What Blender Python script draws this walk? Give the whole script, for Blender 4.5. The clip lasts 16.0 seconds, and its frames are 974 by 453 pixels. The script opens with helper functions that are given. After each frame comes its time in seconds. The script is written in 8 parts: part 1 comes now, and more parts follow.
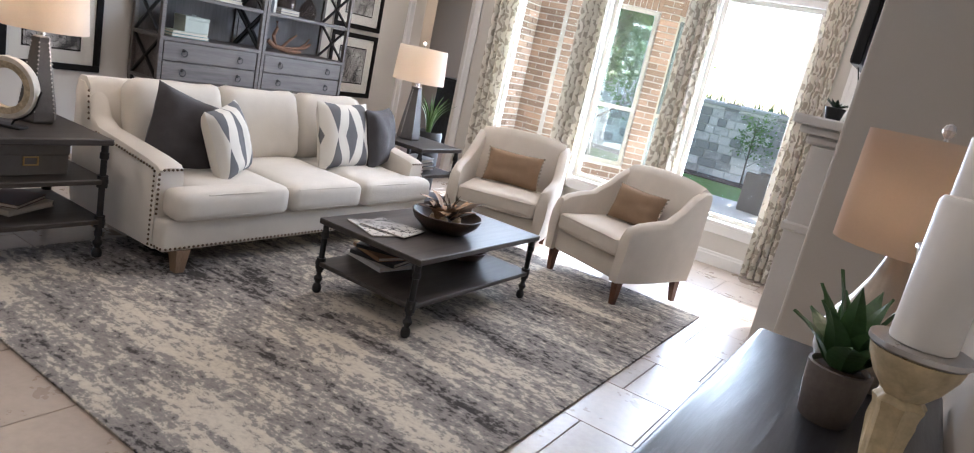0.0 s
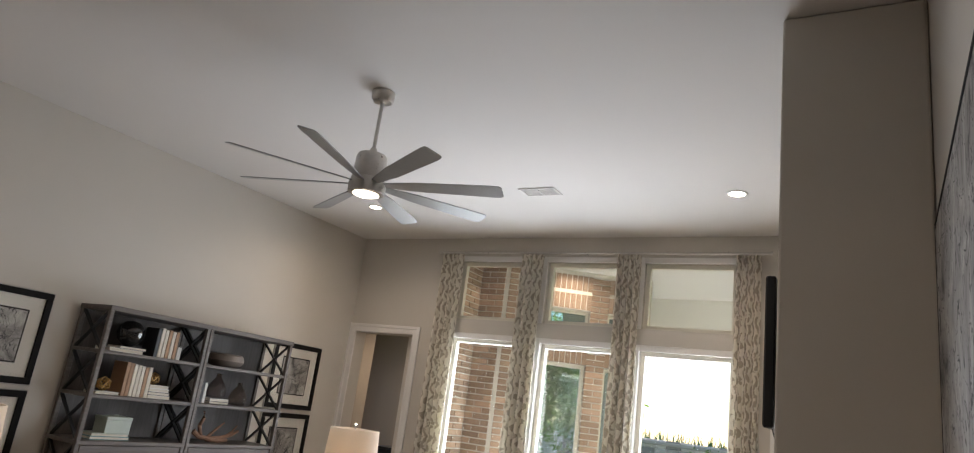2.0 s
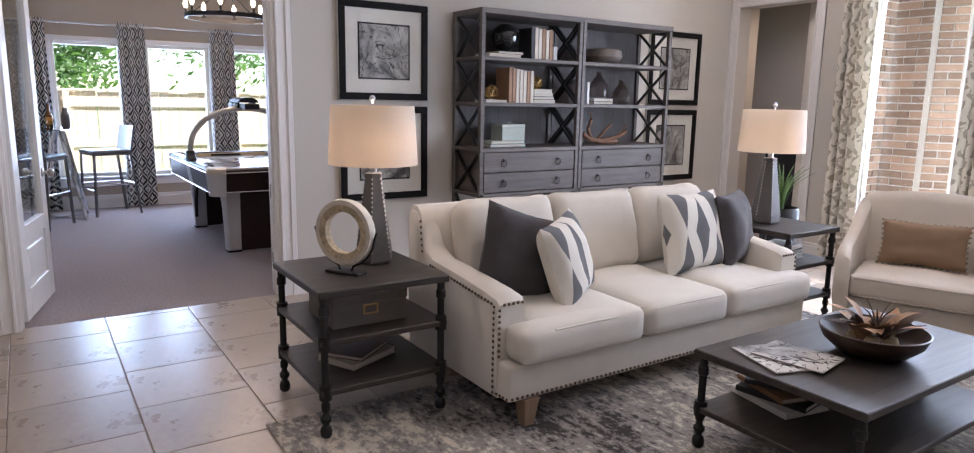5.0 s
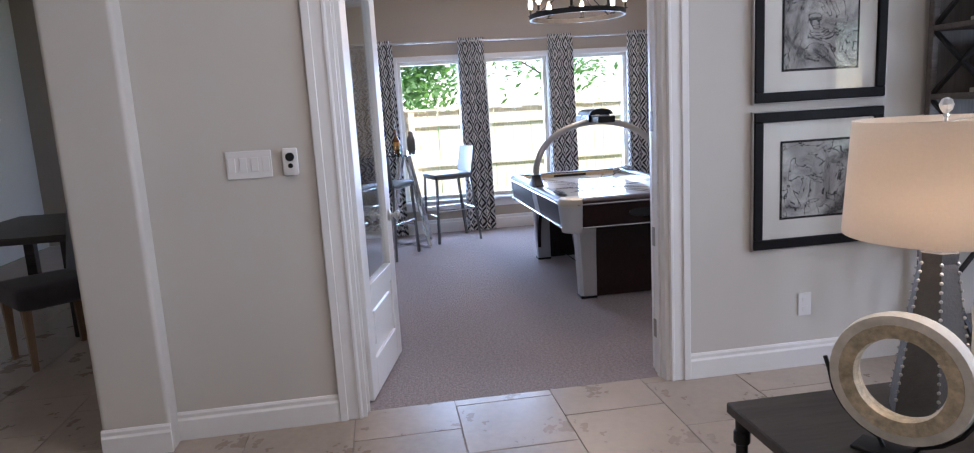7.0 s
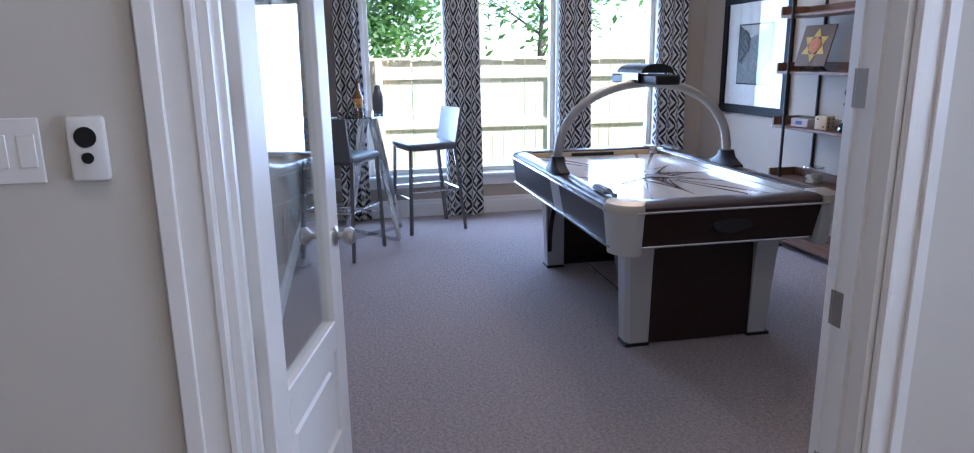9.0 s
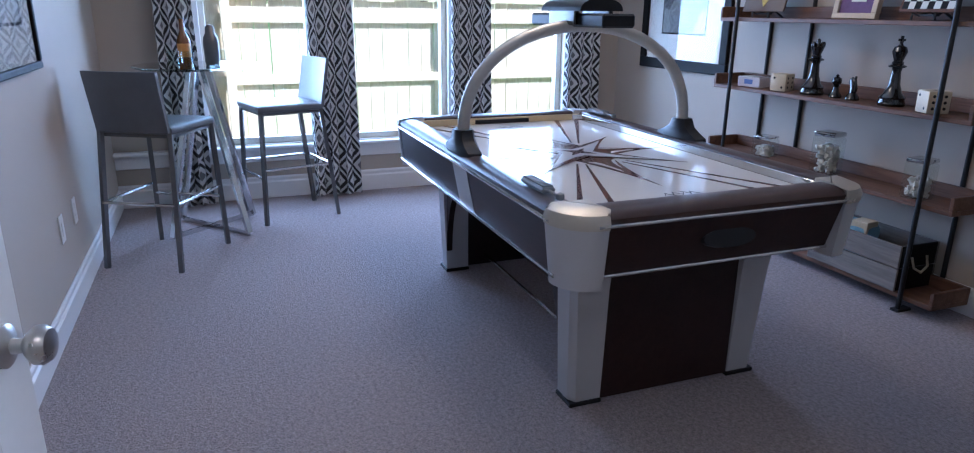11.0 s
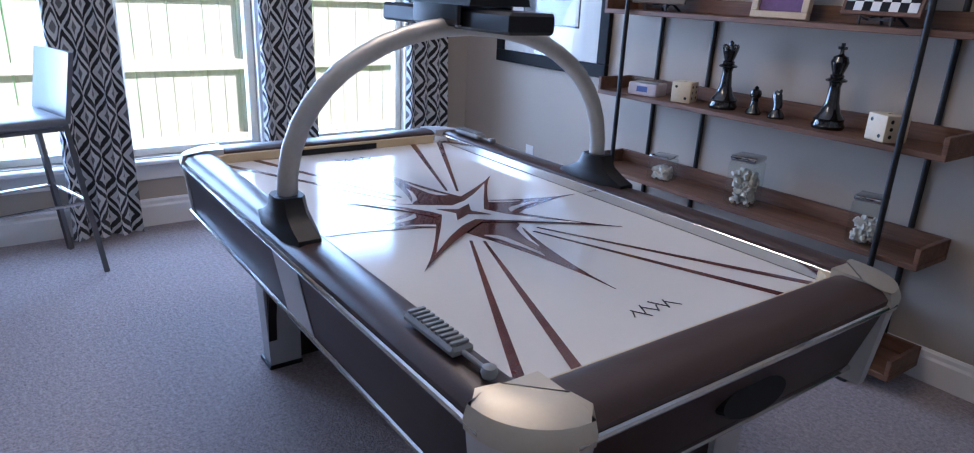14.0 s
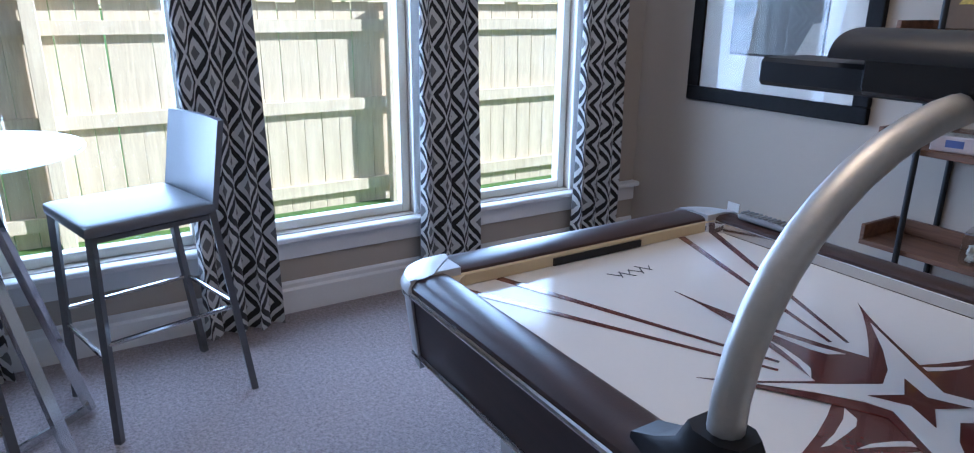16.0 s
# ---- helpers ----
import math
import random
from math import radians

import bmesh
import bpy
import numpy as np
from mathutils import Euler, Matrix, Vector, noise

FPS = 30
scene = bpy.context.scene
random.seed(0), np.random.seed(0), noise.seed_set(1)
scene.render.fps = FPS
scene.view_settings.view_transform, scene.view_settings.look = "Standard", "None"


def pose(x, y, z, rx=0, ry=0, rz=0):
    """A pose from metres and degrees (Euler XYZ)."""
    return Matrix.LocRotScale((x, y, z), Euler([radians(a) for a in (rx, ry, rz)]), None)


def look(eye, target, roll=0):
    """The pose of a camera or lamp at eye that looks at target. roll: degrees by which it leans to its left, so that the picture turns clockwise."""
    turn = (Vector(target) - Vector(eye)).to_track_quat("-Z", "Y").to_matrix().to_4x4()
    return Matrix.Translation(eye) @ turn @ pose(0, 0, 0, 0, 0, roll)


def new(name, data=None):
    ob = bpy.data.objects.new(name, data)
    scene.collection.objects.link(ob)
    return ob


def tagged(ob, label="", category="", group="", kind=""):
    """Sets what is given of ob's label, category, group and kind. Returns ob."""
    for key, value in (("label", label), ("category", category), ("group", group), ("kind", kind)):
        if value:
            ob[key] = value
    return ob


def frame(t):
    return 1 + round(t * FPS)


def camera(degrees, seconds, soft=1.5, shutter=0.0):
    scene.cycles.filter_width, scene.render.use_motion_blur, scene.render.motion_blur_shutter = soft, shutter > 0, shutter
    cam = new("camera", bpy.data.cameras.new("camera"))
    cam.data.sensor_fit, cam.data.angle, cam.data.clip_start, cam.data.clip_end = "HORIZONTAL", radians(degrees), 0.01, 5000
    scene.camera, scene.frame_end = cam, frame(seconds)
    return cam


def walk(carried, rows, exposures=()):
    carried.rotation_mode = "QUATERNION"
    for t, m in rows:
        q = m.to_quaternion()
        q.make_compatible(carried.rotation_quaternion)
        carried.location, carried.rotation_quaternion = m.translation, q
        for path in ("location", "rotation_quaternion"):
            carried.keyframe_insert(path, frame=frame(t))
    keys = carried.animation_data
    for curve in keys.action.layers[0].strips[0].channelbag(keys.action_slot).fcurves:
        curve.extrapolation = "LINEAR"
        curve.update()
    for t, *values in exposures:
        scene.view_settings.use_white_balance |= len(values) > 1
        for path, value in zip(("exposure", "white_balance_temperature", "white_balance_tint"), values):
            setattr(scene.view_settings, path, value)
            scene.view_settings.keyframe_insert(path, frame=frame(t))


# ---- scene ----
cam = camera(70.1, 16.0, soft=1.1)
PATH = [
    (0, (5.669, 0.293, 1.47), (4.674, 1.961, 0.994), 12.5),
    (0.5, (5.676, 0.285, 1.511), (4.686, 1.992, 1.186), 10.8),
    (1, (5.691, 0.282, 1.568), (4.681, 2.008, 1.548), 9.5),
    (1.5, (5.7, 0.26, 1.624), (4.694, 1.958, 1.946), 8.4),
    (2, (5.715, 0.247, 1.667), (4.727, 1.909, 2.176), 7.6),
    (2.5, (5.717, 0.251, 1.669), (4.727, 1.907, 2.195), 6.9),
    (3, (5.674, 0.318, 1.61), (4.639, 2.001, 1.923), 6.4),
    (3.5, (5.604, 0.515, 1.532), (4.464, 2.157, 1.484), 6.3),
    (3.6, (5.594, 0.542, 1.522), (4.426, 2.161, 1.409), 6.2),
    (4, (5.444, 0.622, 1.448), (4.175, 2.142, 1.169), 5.7),
    (4.2, (5.309, 0.652, 1.437), (3.991, 2.125, 1.129), 5.4),
    (4.5, (5.132, 0.664, 1.423), (3.722, 2.046, 1.103), 4.2),
    (5, (4.849, 0.708, 1.422), (3.21, 1.797, 1.064), 1.1),
    (5.2, (4.67, 0.744, 1.415), (2.937, 1.673, 1.05), -0.3),
    (7.3, (3.032, 0.768, 1.497), (1.081, 1.044, 1.154), -3.2),
    (7.5, (2.849, 0.753, 1.507), (0.899, 1.032, 1.159), -3.0),
    (8, (2.408, 0.794, 1.466), (0.463, 1.074, 1.096), -3.0),
    (8.1, (2.343, 0.815, 1.457), (0.399, 1.094, 1.078), -3.4),
    (8.2, (2.243, 0.814, 1.465), (0.301, 1.093, 1.074), -2.8),
    (10.3, (0.632, 0.967, 1.362), (-1.211, 1.539, 0.837), 0.4),
    (10.5, (0.544, 0.986, 1.367), (-1.283, 1.605, 0.84), 0.7),
    (11, (0.288, 1.113, 1.347), (-1.495, 1.799, 0.755), 0.6),
    (11.5, (0.113, 1.219, 1.338), (-1.587, 2.052, 0.695), 2.0),
    (12, (-0.104, 1.229, 1.348), (-1.689, 2.26, 0.695), 4.0),
    (12.5, (-0.261, 1.272, 1.374), (-1.772, 2.409, 0.722), 4.4),
    (13, (-0.371, 1.384, 1.388), (-1.872, 2.53, 0.731), 3.8),
    (13.5, (-0.497, 1.479, 1.402), (-2.02, 2.598, 0.747), 3.0),
    (14, (-0.752, 1.46, 1.395), (-2.279, 2.577, 0.747), 2.6),
    (14.5, (-0.955, 1.432, 1.397), (-2.493, 2.534, 0.75), 2.2),
    (15, (-1.298, 1.498, 1.386), (-2.85, 2.587, 0.749), 1.8),
    (15.5, (-1.597, 1.473, 1.383), (-3.174, 2.537, 0.765), 1.4),
    (15.8, (-1.765, 1.392, 1.408), (-3.36, 2.432, 0.796), 1.1),
    (16, (-1.873, 1.33, 1.438), (-3.495, 2.326, 0.825), 0.5),
]
walk(cam, [(t, look(e, g, r)) for t, e, g, r in PATH], [(0, 1.77, 5800, 18), (0.5, 1.47, 5900, 20), (1.0, 1.27, 6000, 18), (1.5, 1.07, 6300, 15), (2.5, 0.92, 6700, 18), (3.5, 1.37, 5900, 18), (4.2, 1.60, 5900, 16), (5.2, 1.53, 5800, 24), (7.3, 1.60, 5480, 20), (8.2, 1.58, 5380, 20), (10.3, 1.36, 4820, 18), (12.5, 1.87, 5020, 20), (14, 1.42, 5020, 19), (15, 1.32, 4920, 17), (16, 1.07, 5120, 17)])

# world, sun and large lights
TO_SUN = Vector((0.36, 0.80, 0.46)).normalized()
SUN_EL = math.asin(TO_SUN.z)
SUN_AZ = math.atan2(TO_SUN.x, TO_SUN.y)
world = bpy.data.worlds.new("world")
scene.world = world
world.use_nodes = True
wn = world.node_tree.nodes
sky = wn.new("ShaderNodeTexSky")
sky.sky_type = "NISHITA"
sky.sun_disc = False
sky.sun_elevation, sky.sun_rotation = SUN_EL, SUN_AZ
sky.air_density, sky.dust_density = 1.0, 0.2
wn["Background"].inputs["Strength"].default_value = 0.15
world.node_tree.links.new(sky.outputs[0], wn["Background"].inputs["Color"])
sun = new("sun", bpy.data.lights.new("sun", "SUN"))
sun.data.energy, sun.data.angle, sun.data.color = 5.0, radians(0.5), (1.0, 0.95, 0.86)
sun.matrix_world = look(TO_SUN * 30, (0, 0, 0))


def area_light(name, at, target, w, h, power, col=(1, 1, 1), spread=180):
    d = bpy.data.lights.new(name, "AREA")
    d.shape, d.size, d.size_y, d.energy, d.color, d.spread = "RECTANGLE", w, h, power, col, radians(spread)
    ob = new(name, d)
    ob.matrix_world = look(at, target)
    return ob


def bulb_light(name, at, power, col=(1.0, 0.78, 0.55), r=0.03):
    d = bpy.data.lights.new(name, "POINT")
    d.energy, d.color, d.shadow_soft_size = power, col, r
    ob = new(name, d)
    ob.location = at
    return ob


SKY_COL = (0.80, 0.90, 1.0)
for xa, xb in ((1.47, 2.26), (2.57, 3.37), (3.64, 4.53)):
    area_light("sky_light", ((xa + xb) / 2, 7.13, 1.42), ((xa + xb) / 2, 0, 1.0), xb - xa, 1.95, 33, SKY_COL)
for ya, yb in ((1.03, 1.79), (2.05, 2.81), (3.07, 3.81)):
    area_light("sky_light", (-5.20, (ya + yb) / 2, 1.22), (0, (ya + yb) / 2, 0.7), yb - ya, 1.6, 21, (0.60, 0.77, 1.0))

# materials


def links_of(m):
    m.use_nodes = True
    return m.node_tree.nodes, m.node_tree.links


def node(ns, kind, **inputs):
    n = ns.new(kind)
    for k, v in inputs.items():
        n.inputs[k.replace("_", " ")].default_value = v
    return n


def ramp_node(ns, stops):
    r = ns.new("ShaderNodeValToRGB")
    els = r.color_ramp.elements
    while len(els) < len(stops):
        els.new(0.5)
    for e, (p, c) in zip(els, stops):
        e.position, e.color = p, (*c, 1)
    return r


def math_node(ns, ls, op, a, b=None, clamp=False):
    n = ns.new("ShaderNodeMath")
    n.operation, n.use_clamp = op, clamp
    for i, v in enumerate((a, b)):
        if v is None:
            continue
        if isinstance(v, (int, float)):
            n.inputs[i].default_value = v
        else:
            ls.new(v, n.inputs[i])
    return n.outputs[0]


def coords(ns, ls, space="Object", stretch=(1, 1, 1)):
    tc, mp = ns.new("ShaderNodeTexCoord"), ns.new("ShaderNodeMapping")
    mp.inputs["Scale"].default_value = stretch
    ls.new(tc.outputs[space], mp.inputs["Vector"])
    return mp.outputs[0]


def mat(name, col, rough=0.6, metal=0.0, var=0.12, scale=6.0, bump=0.1, bscale=90.0, stretch=(1, 1, 1), coat=0.0, sheen=0.0,
        random_tint=0.0, spec=0.5, bdist=0.002):
    """A plain surface whose colour and gloss vary at two scales, with fine relief."""
    m = bpy.data.materials.new(name)
    ns, ls = links_of(m)
    p = ns["Principled BSDF"]
    v = coords(ns, ls, "Object", stretch)
    big = node(ns, "ShaderNodeTexNoise", Scale=scale, Detail=5.0, Roughness=0.6)
    fine = node(ns, "ShaderNodeTexNoise", Scale=bscale, Detail=3.0, Roughness=0.6)
    ls.new(v, big.inputs["Vector"]), ls.new(v, fine.inputs["Vector"])
    s = math_node(ns, ls, "ADD", math_node(ns, ls, "MULTIPLY", big.outputs["Fac"], 0.65), math_node(ns, ls, "MULTIPLY", fine.outputs["Fac"], 0.35))
    if random_tint:
        info = ns.new("ShaderNodeObjectInfo")
        s = math_node(ns, ls, "ADD", s, math_node(ns, ls, "MULTIPLY", math_node(ns, ls, "SUBTRACT", info.outputs["Random"], 0.5), random_tint))
    lo, hi = tuple(c * (1 - var) for c in col), tuple(min(1, c * (1 + var)) for c in col)
    r = ramp_node(ns, [(0.3, lo), (0.7, hi)])
    ls.new(s, r.inputs[0]), ls.new(r.outputs[0], p.inputs["Base Color"])
    rr = math_node(ns, ls, "ADD", math_node(ns, ls, "MULTIPLY", big.outputs["Fac"], 0.16), rough - 0.08, True)
    ls.new(rr, p.inputs["Roughness"])
    p.inputs["Metallic"].default_value, p.inputs["Coat Weight"].default_value = metal, coat
    p.inputs["Sheen Weight"].default_value, p.inputs["Specular IOR Level"].default_value = sheen, spec
    if bump:
        b = node(ns, "ShaderNodeBump", Strength=bump, Distance=bdist)
        ls.new(fine.outputs["Fac"], b.inputs["Height"]), ls.new(b.outputs[0], p.inputs["Normal"])
    return m


def wood(name, a, b, rough=0.45, along=0, scale=3.0, bump=0.25, coat=0.0, spec=0.32):
    """Grain that runs along one axis of the object."""
    m = bpy.data.materials.new(name)
    ns, ls = links_of(m)
    p = ns["Principled BSDF"]
    st = [14.0, 14.0, 14.0]
    st[along] = 1.0
    v = coords(ns, ls, "Object", tuple(st))
    g = node(ns, "ShaderNodeTexNoise", Scale=scale, Detail=8.0, Roughness=0.65, Distortion=0.6)
    f = node(ns, "ShaderNodeTexNoise", Scale=scale * 6, Detail=3.0)
    w = node(ns, "ShaderNodeTexNoise", Scale=1.5, Detail=2.0)
    ls.new(v, g.inputs["Vector"]), ls.new(v, f.inputs["Vector"]), ls.new(coords(ns, ls), w.inputs["Vector"])
    s = math_node(ns, ls, "ADD", math_node(ns, ls, "MULTIPLY", g.outputs["Fac"], 0.6), math_node(ns, ls, "MULTIPLY", f.outputs["Fac"], 0.25))
    s = math_node(ns, ls, "ADD", s, math_node(ns, ls, "MULTIPLY", w.outputs["Fac"], 0.2))
    r = ramp_node(ns, [(0.36, a), (0.66, b)])
    ls.new(s, r.inputs[0]), ls.new(r.outputs[0], p.inputs["Base Color"])
    p.inputs["Roughness"].default_value, p.inputs["Coat Weight"].default_value, p.inputs["Specular IOR Level"].default_value = rough, coat, spec
    bp = node(ns, "ShaderNodeBump", Strength=bump, Distance=0.002)
    ls.new(s, bp.inputs["Height"]), ls.new(bp.outputs[0], p.inputs["Normal"])
    return m


def glow(name, col, strength):
    m = bpy.data.materials.new(name)
    ns, ls = links_of(m)
    ns["Principled BSDF"].inputs["Emission Color"].default_value = (*col, 1)
    ns["Principled BSDF"].inputs["Emission Strength"].default_value = strength
    return m


def pane_glass(name, tint=(1, 1, 1), gloss=1.0, base=0.03):
    """Clear sheet glass: see-through, with a mirror sheen that grows at grazing angles."""
    m = bpy.data.materials.new(name)
    ns, ls = links_of(m)
    ns.remove(ns["Principled BSDF"])
    t, g, mx = ns.new("ShaderNodeBsdfTransparent"), ns.new("ShaderNodeBsdfGlossy"), ns.new("ShaderNodeMixShader")
    t.inputs["Color"].default_value, g.inputs["Roughness"].default_value = (*tint, 1), 0.01
    lw = node(ns, "ShaderNodeLayerWeight", Blend=0.5)
    f = math_node(ns, ls, "ADD", math_node(ns, ls, "MULTIPLY", math_node(ns, ls, "POWER", lw.outputs["Facing"], 4.0), 0.75), base)
    f = math_node(ns, ls, "MULTIPLY", f, gloss, True)
    ls.new(f, mx.inputs[0]), ls.new(t.outputs[0], mx.inputs[1]), ls.new(g.outputs[0], mx.inputs[2])
    ls.new(mx.outputs[0], ns["Material Output"].inputs["Surface"])
    return m


def shade_cloth(name, col):
    m = bpy.data.materials.new(name)
    ns, ls = links_of(m)
    p = ns["Principled BSDF"]
    v = coords(ns, ls, "Object", (1, 1, 1))
    w = node(ns, "ShaderNodeTexNoise", Scale=160.0, Detail=2.0)
    ls.new(v, w.inputs["Vector"])
    r = ramp_node(ns, [(0.3, tuple(c * 0.93 for c in col)), (0.7, col)])
    ls.new(w.outputs["Fac"], r.inputs[0]), ls.new(r.outputs[0], p.inputs["Base Color"])
    p.inputs["Roughness"].default_value = 0.9
    tr, mx = ns.new("ShaderNodeBsdfTranslucent"), ns.new("ShaderNodeMixShader")
    tr.inputs["Color"].default_value = (0.9, 0.8, 0.68, 1)
    mx.inputs[0].default_value = 0.45
    ls.new(p.outputs[0], mx.inputs[1]), ls.new(tr.outputs[0], mx.inputs[2]), ls.new(mx.outputs[0], ns["Material Output"].inputs["Surface"])
    return m


def rug_mat():
    m = bpy.data.materials.new("rug_pile")
    ns, ls = links_of(m)
    p = ns["Principled BSDF"]
    v = coords(ns, ls, "Object", (0.42, 1.7, 1))
    v2 = coords(ns, ls, "Object", (1, 1.4, 1))
    big = node(ns, "ShaderNodeTexNoise", Scale=1.5, Detail=3.0, Roughness=0.55, Distortion=0.3)
    mid = node(ns, "ShaderNodeTexNoise", Scale=6.5, Detail=6.0, Roughness=0.72)
    fleck = node(ns, "ShaderNodeTexNoise", Scale=26.0, Detail=4.0, Roughness=0.7)
    pile = node(ns, "ShaderNodeTexNoise", Scale=330.0, Detail=2.0)
    ls.new(v, big.inputs["Vector"]), ls.new(v, mid.inputs["Vector"]), ls.new(v2, fleck.inputs["Vector"]), ls.new(coords(ns, ls), pile.inputs["Vector"])
    s = math_node(ns, ls, "ADD", math_node(ns, ls, "MULTIPLY", big.outputs["Fac"], 0.50), math_node(ns, ls, "MULTIPLY", mid.outputs["Fac"], 0.40))
    s = math_node(ns, ls, "ADD", s, math_node(ns, ls, "MULTIPLY", fleck.outputs["Fac"], 0.42))
    s = math_node(ns, ls, "ADD", s, math_node(ns, ls, "MULTIPLY", pile.outputs["Fac"], 0.06))
    r = ramp_node(ns, [(0.575, (0.055, 0.049, 0.046)), (0.61, (0.11, 0.10, 0.092)), (0.63, (0.235, 0.215, 0.20)), (0.702, (0.31, 0.285, 0.255)), (0.720, (0.53, 0.475, 0.39)), (0.80, (0.63, 0.57, 0.47))])
    ls.new(s, r.inputs[0]), ls.new(r.outputs[0], p.inputs["Base Color"])
    p.inputs["Roughness"].default_value, p.inputs["Specular IOR Level"].default_value = 0.95, 0.15
    b = node(ns, "ShaderNodeBump", Strength=0.6, Distance=0.004)
    h = math_node(ns, ls, "ADD", pile.outputs["Fac"], math_node(ns, ls, "MULTIPLY", fleck.outputs["Fac"], 1.5))
    ls.new(h, b.inputs["Height"]), ls.new(b.outputs[0], p.inputs["Normal"])
    return m


def uv_xy(ns, ls):
    uv, sp = ns.new("ShaderNodeUVMap"), ns.new("ShaderNodeSeparateXYZ")
    ls.new(uv.outputs[0], sp.inputs[0])
    return sp.outputs[0], sp.outputs[1], uv.outputs[0]


def tri(ns, ls, x, period, shift=0.0):
    """A triangle wave from 0 to 1 over the period."""
    f = math_node(ns, ls, "FRACT", math_node(ns, ls, "ADD", math_node(ns, ls, "MULTIPLY", x, 1.0 / period), shift))
    return math_node(ns, ls, "ABSOLUTE", math_node(ns, ls, "SUBTRACT", math_node(ns, ls, "MULTIPLY", f, 2.0), 1.0))


def ikat_mat():
    """Nested black and white diamonds woven with ragged edges."""
    m = bpy.data.materials.new("diamond_curtain_cloth")
    ns, ls = links_of(m)
    p = ns["Principled BSDF"]
    u, v, uv = uv_xy(ns, ls)
    n = node(ns, "ShaderNodeTexNoise", Scale=70.0, Detail=2.0)
    ls.new(uv, n.inputs["Vector"])
    d = math_node(ns, ls, "ADD", tri(ns, ls, u, 0.18), tri(ns, ls, v, 0.225))
    d = math_node(ns, ls, "ADD", d, math_node(ns, ls, "MULTIPLY", math_node(ns, ls, "SUBTRACT", n.outputs["Fac"], 0.5), 0.12))
    r = ns.new("ShaderNodeValToRGB")
    r.color_ramp.interpolation = "CONSTANT"
    els = r.color_ramp.elements
    white, black, grey = (0.66, 0.65, 0.62, 1), (0.022, 0.021, 0.022, 1), (0.17, 0.165, 0.16, 1)
    for i, (pos, c) in enumerate(((0.0, grey), (0.13, white), (0.29, black), (0.45, white), (0.555, black), (0.68, white), (0.84, grey))):
        e = els[i] if i < 2 else els.new(pos)
        e.position, e.color = pos, c
    ls.new(math_node(ns, ls, "MULTIPLY", d, 0.5), r.inputs[0]), ls.new(r.outputs[0], p.inputs["Base Color"])
    p.inputs["Roughness"].default_value, p.inputs["Sheen Weight"].default_value = 0.9, 0.2
    tr, mx = ns.new("ShaderNodeBsdfTranslucent"), ns.new("ShaderNodeMixShader")
    mx.inputs[0].default_value = 0.12
    ls.new(r.outputs[0], tr.inputs["Color"])
    ls.new(p.outputs[0], mx.inputs[1]), ls.new(tr.outputs[0], mx.inputs[2]), ls.new(mx.outputs[0], ns["Material Output"].inputs["Surface"])
    return m


def damask_mat():
    """Ivory linen printed with a taupe leaf scroll."""
    m = bpy.data.materials.new("leaf_curtain_cloth")
    ns, ls = links_of(m)
    p = ns["Principled BSDF"]
    u, v, uv = uv_xy(ns, ls)
    n = node(ns, "ShaderNodeTexNoise", Scale=24.0, Detail=2.0, Distortion=1.0)
    mp = ns.new("ShaderNodeMapping")
    mp.inputs["Scale"].default_value = (1.0, 0.75, 1)
    ls.new(uv, mp.inputs[0]), ls.new(mp.outputs[0], n.inputs["Vector"])
    su = math_node(ns, ls, "SINE", math_node(ns, ls, "ADD", math_node(ns, ls, "MULTIPLY", u, 95.0), math_node(ns, ls, "MULTIPLY", math_node(ns, ls, "SINE", math_node(ns, ls, "MULTIPLY", v, 42.0)), 1.6)))
    s = math_node(ns, ls, "ADD", math_node(ns, ls, "MULTIPLY", su, 0.13), n.outputs["Fac"])
    r = ramp_node(ns, [(0.52, (0.82, 0.78, 0.69)), (0.57, (0.47, 0.42, 0.34))])
    ls.new(s, r.inputs[0]), ls.new(r.outputs[0], p.inputs["Base Color"])
    p.inputs["Roughness"].default_value = 0.9
    tr, mx = ns.new("ShaderNodeBsdfTranslucent"), ns.new("ShaderNodeMixShader")
    mx.inputs[0].default_value = 0.35
    ls.new(r.outputs[0], tr.inputs["Color"])
    ls.new(p.outputs[0], mx.inputs[1]), ls.new(tr.outputs[0], mx.inputs[2]), ls.new(mx.outputs[0], ns["Material Output"].inputs["Surface"])
    return m


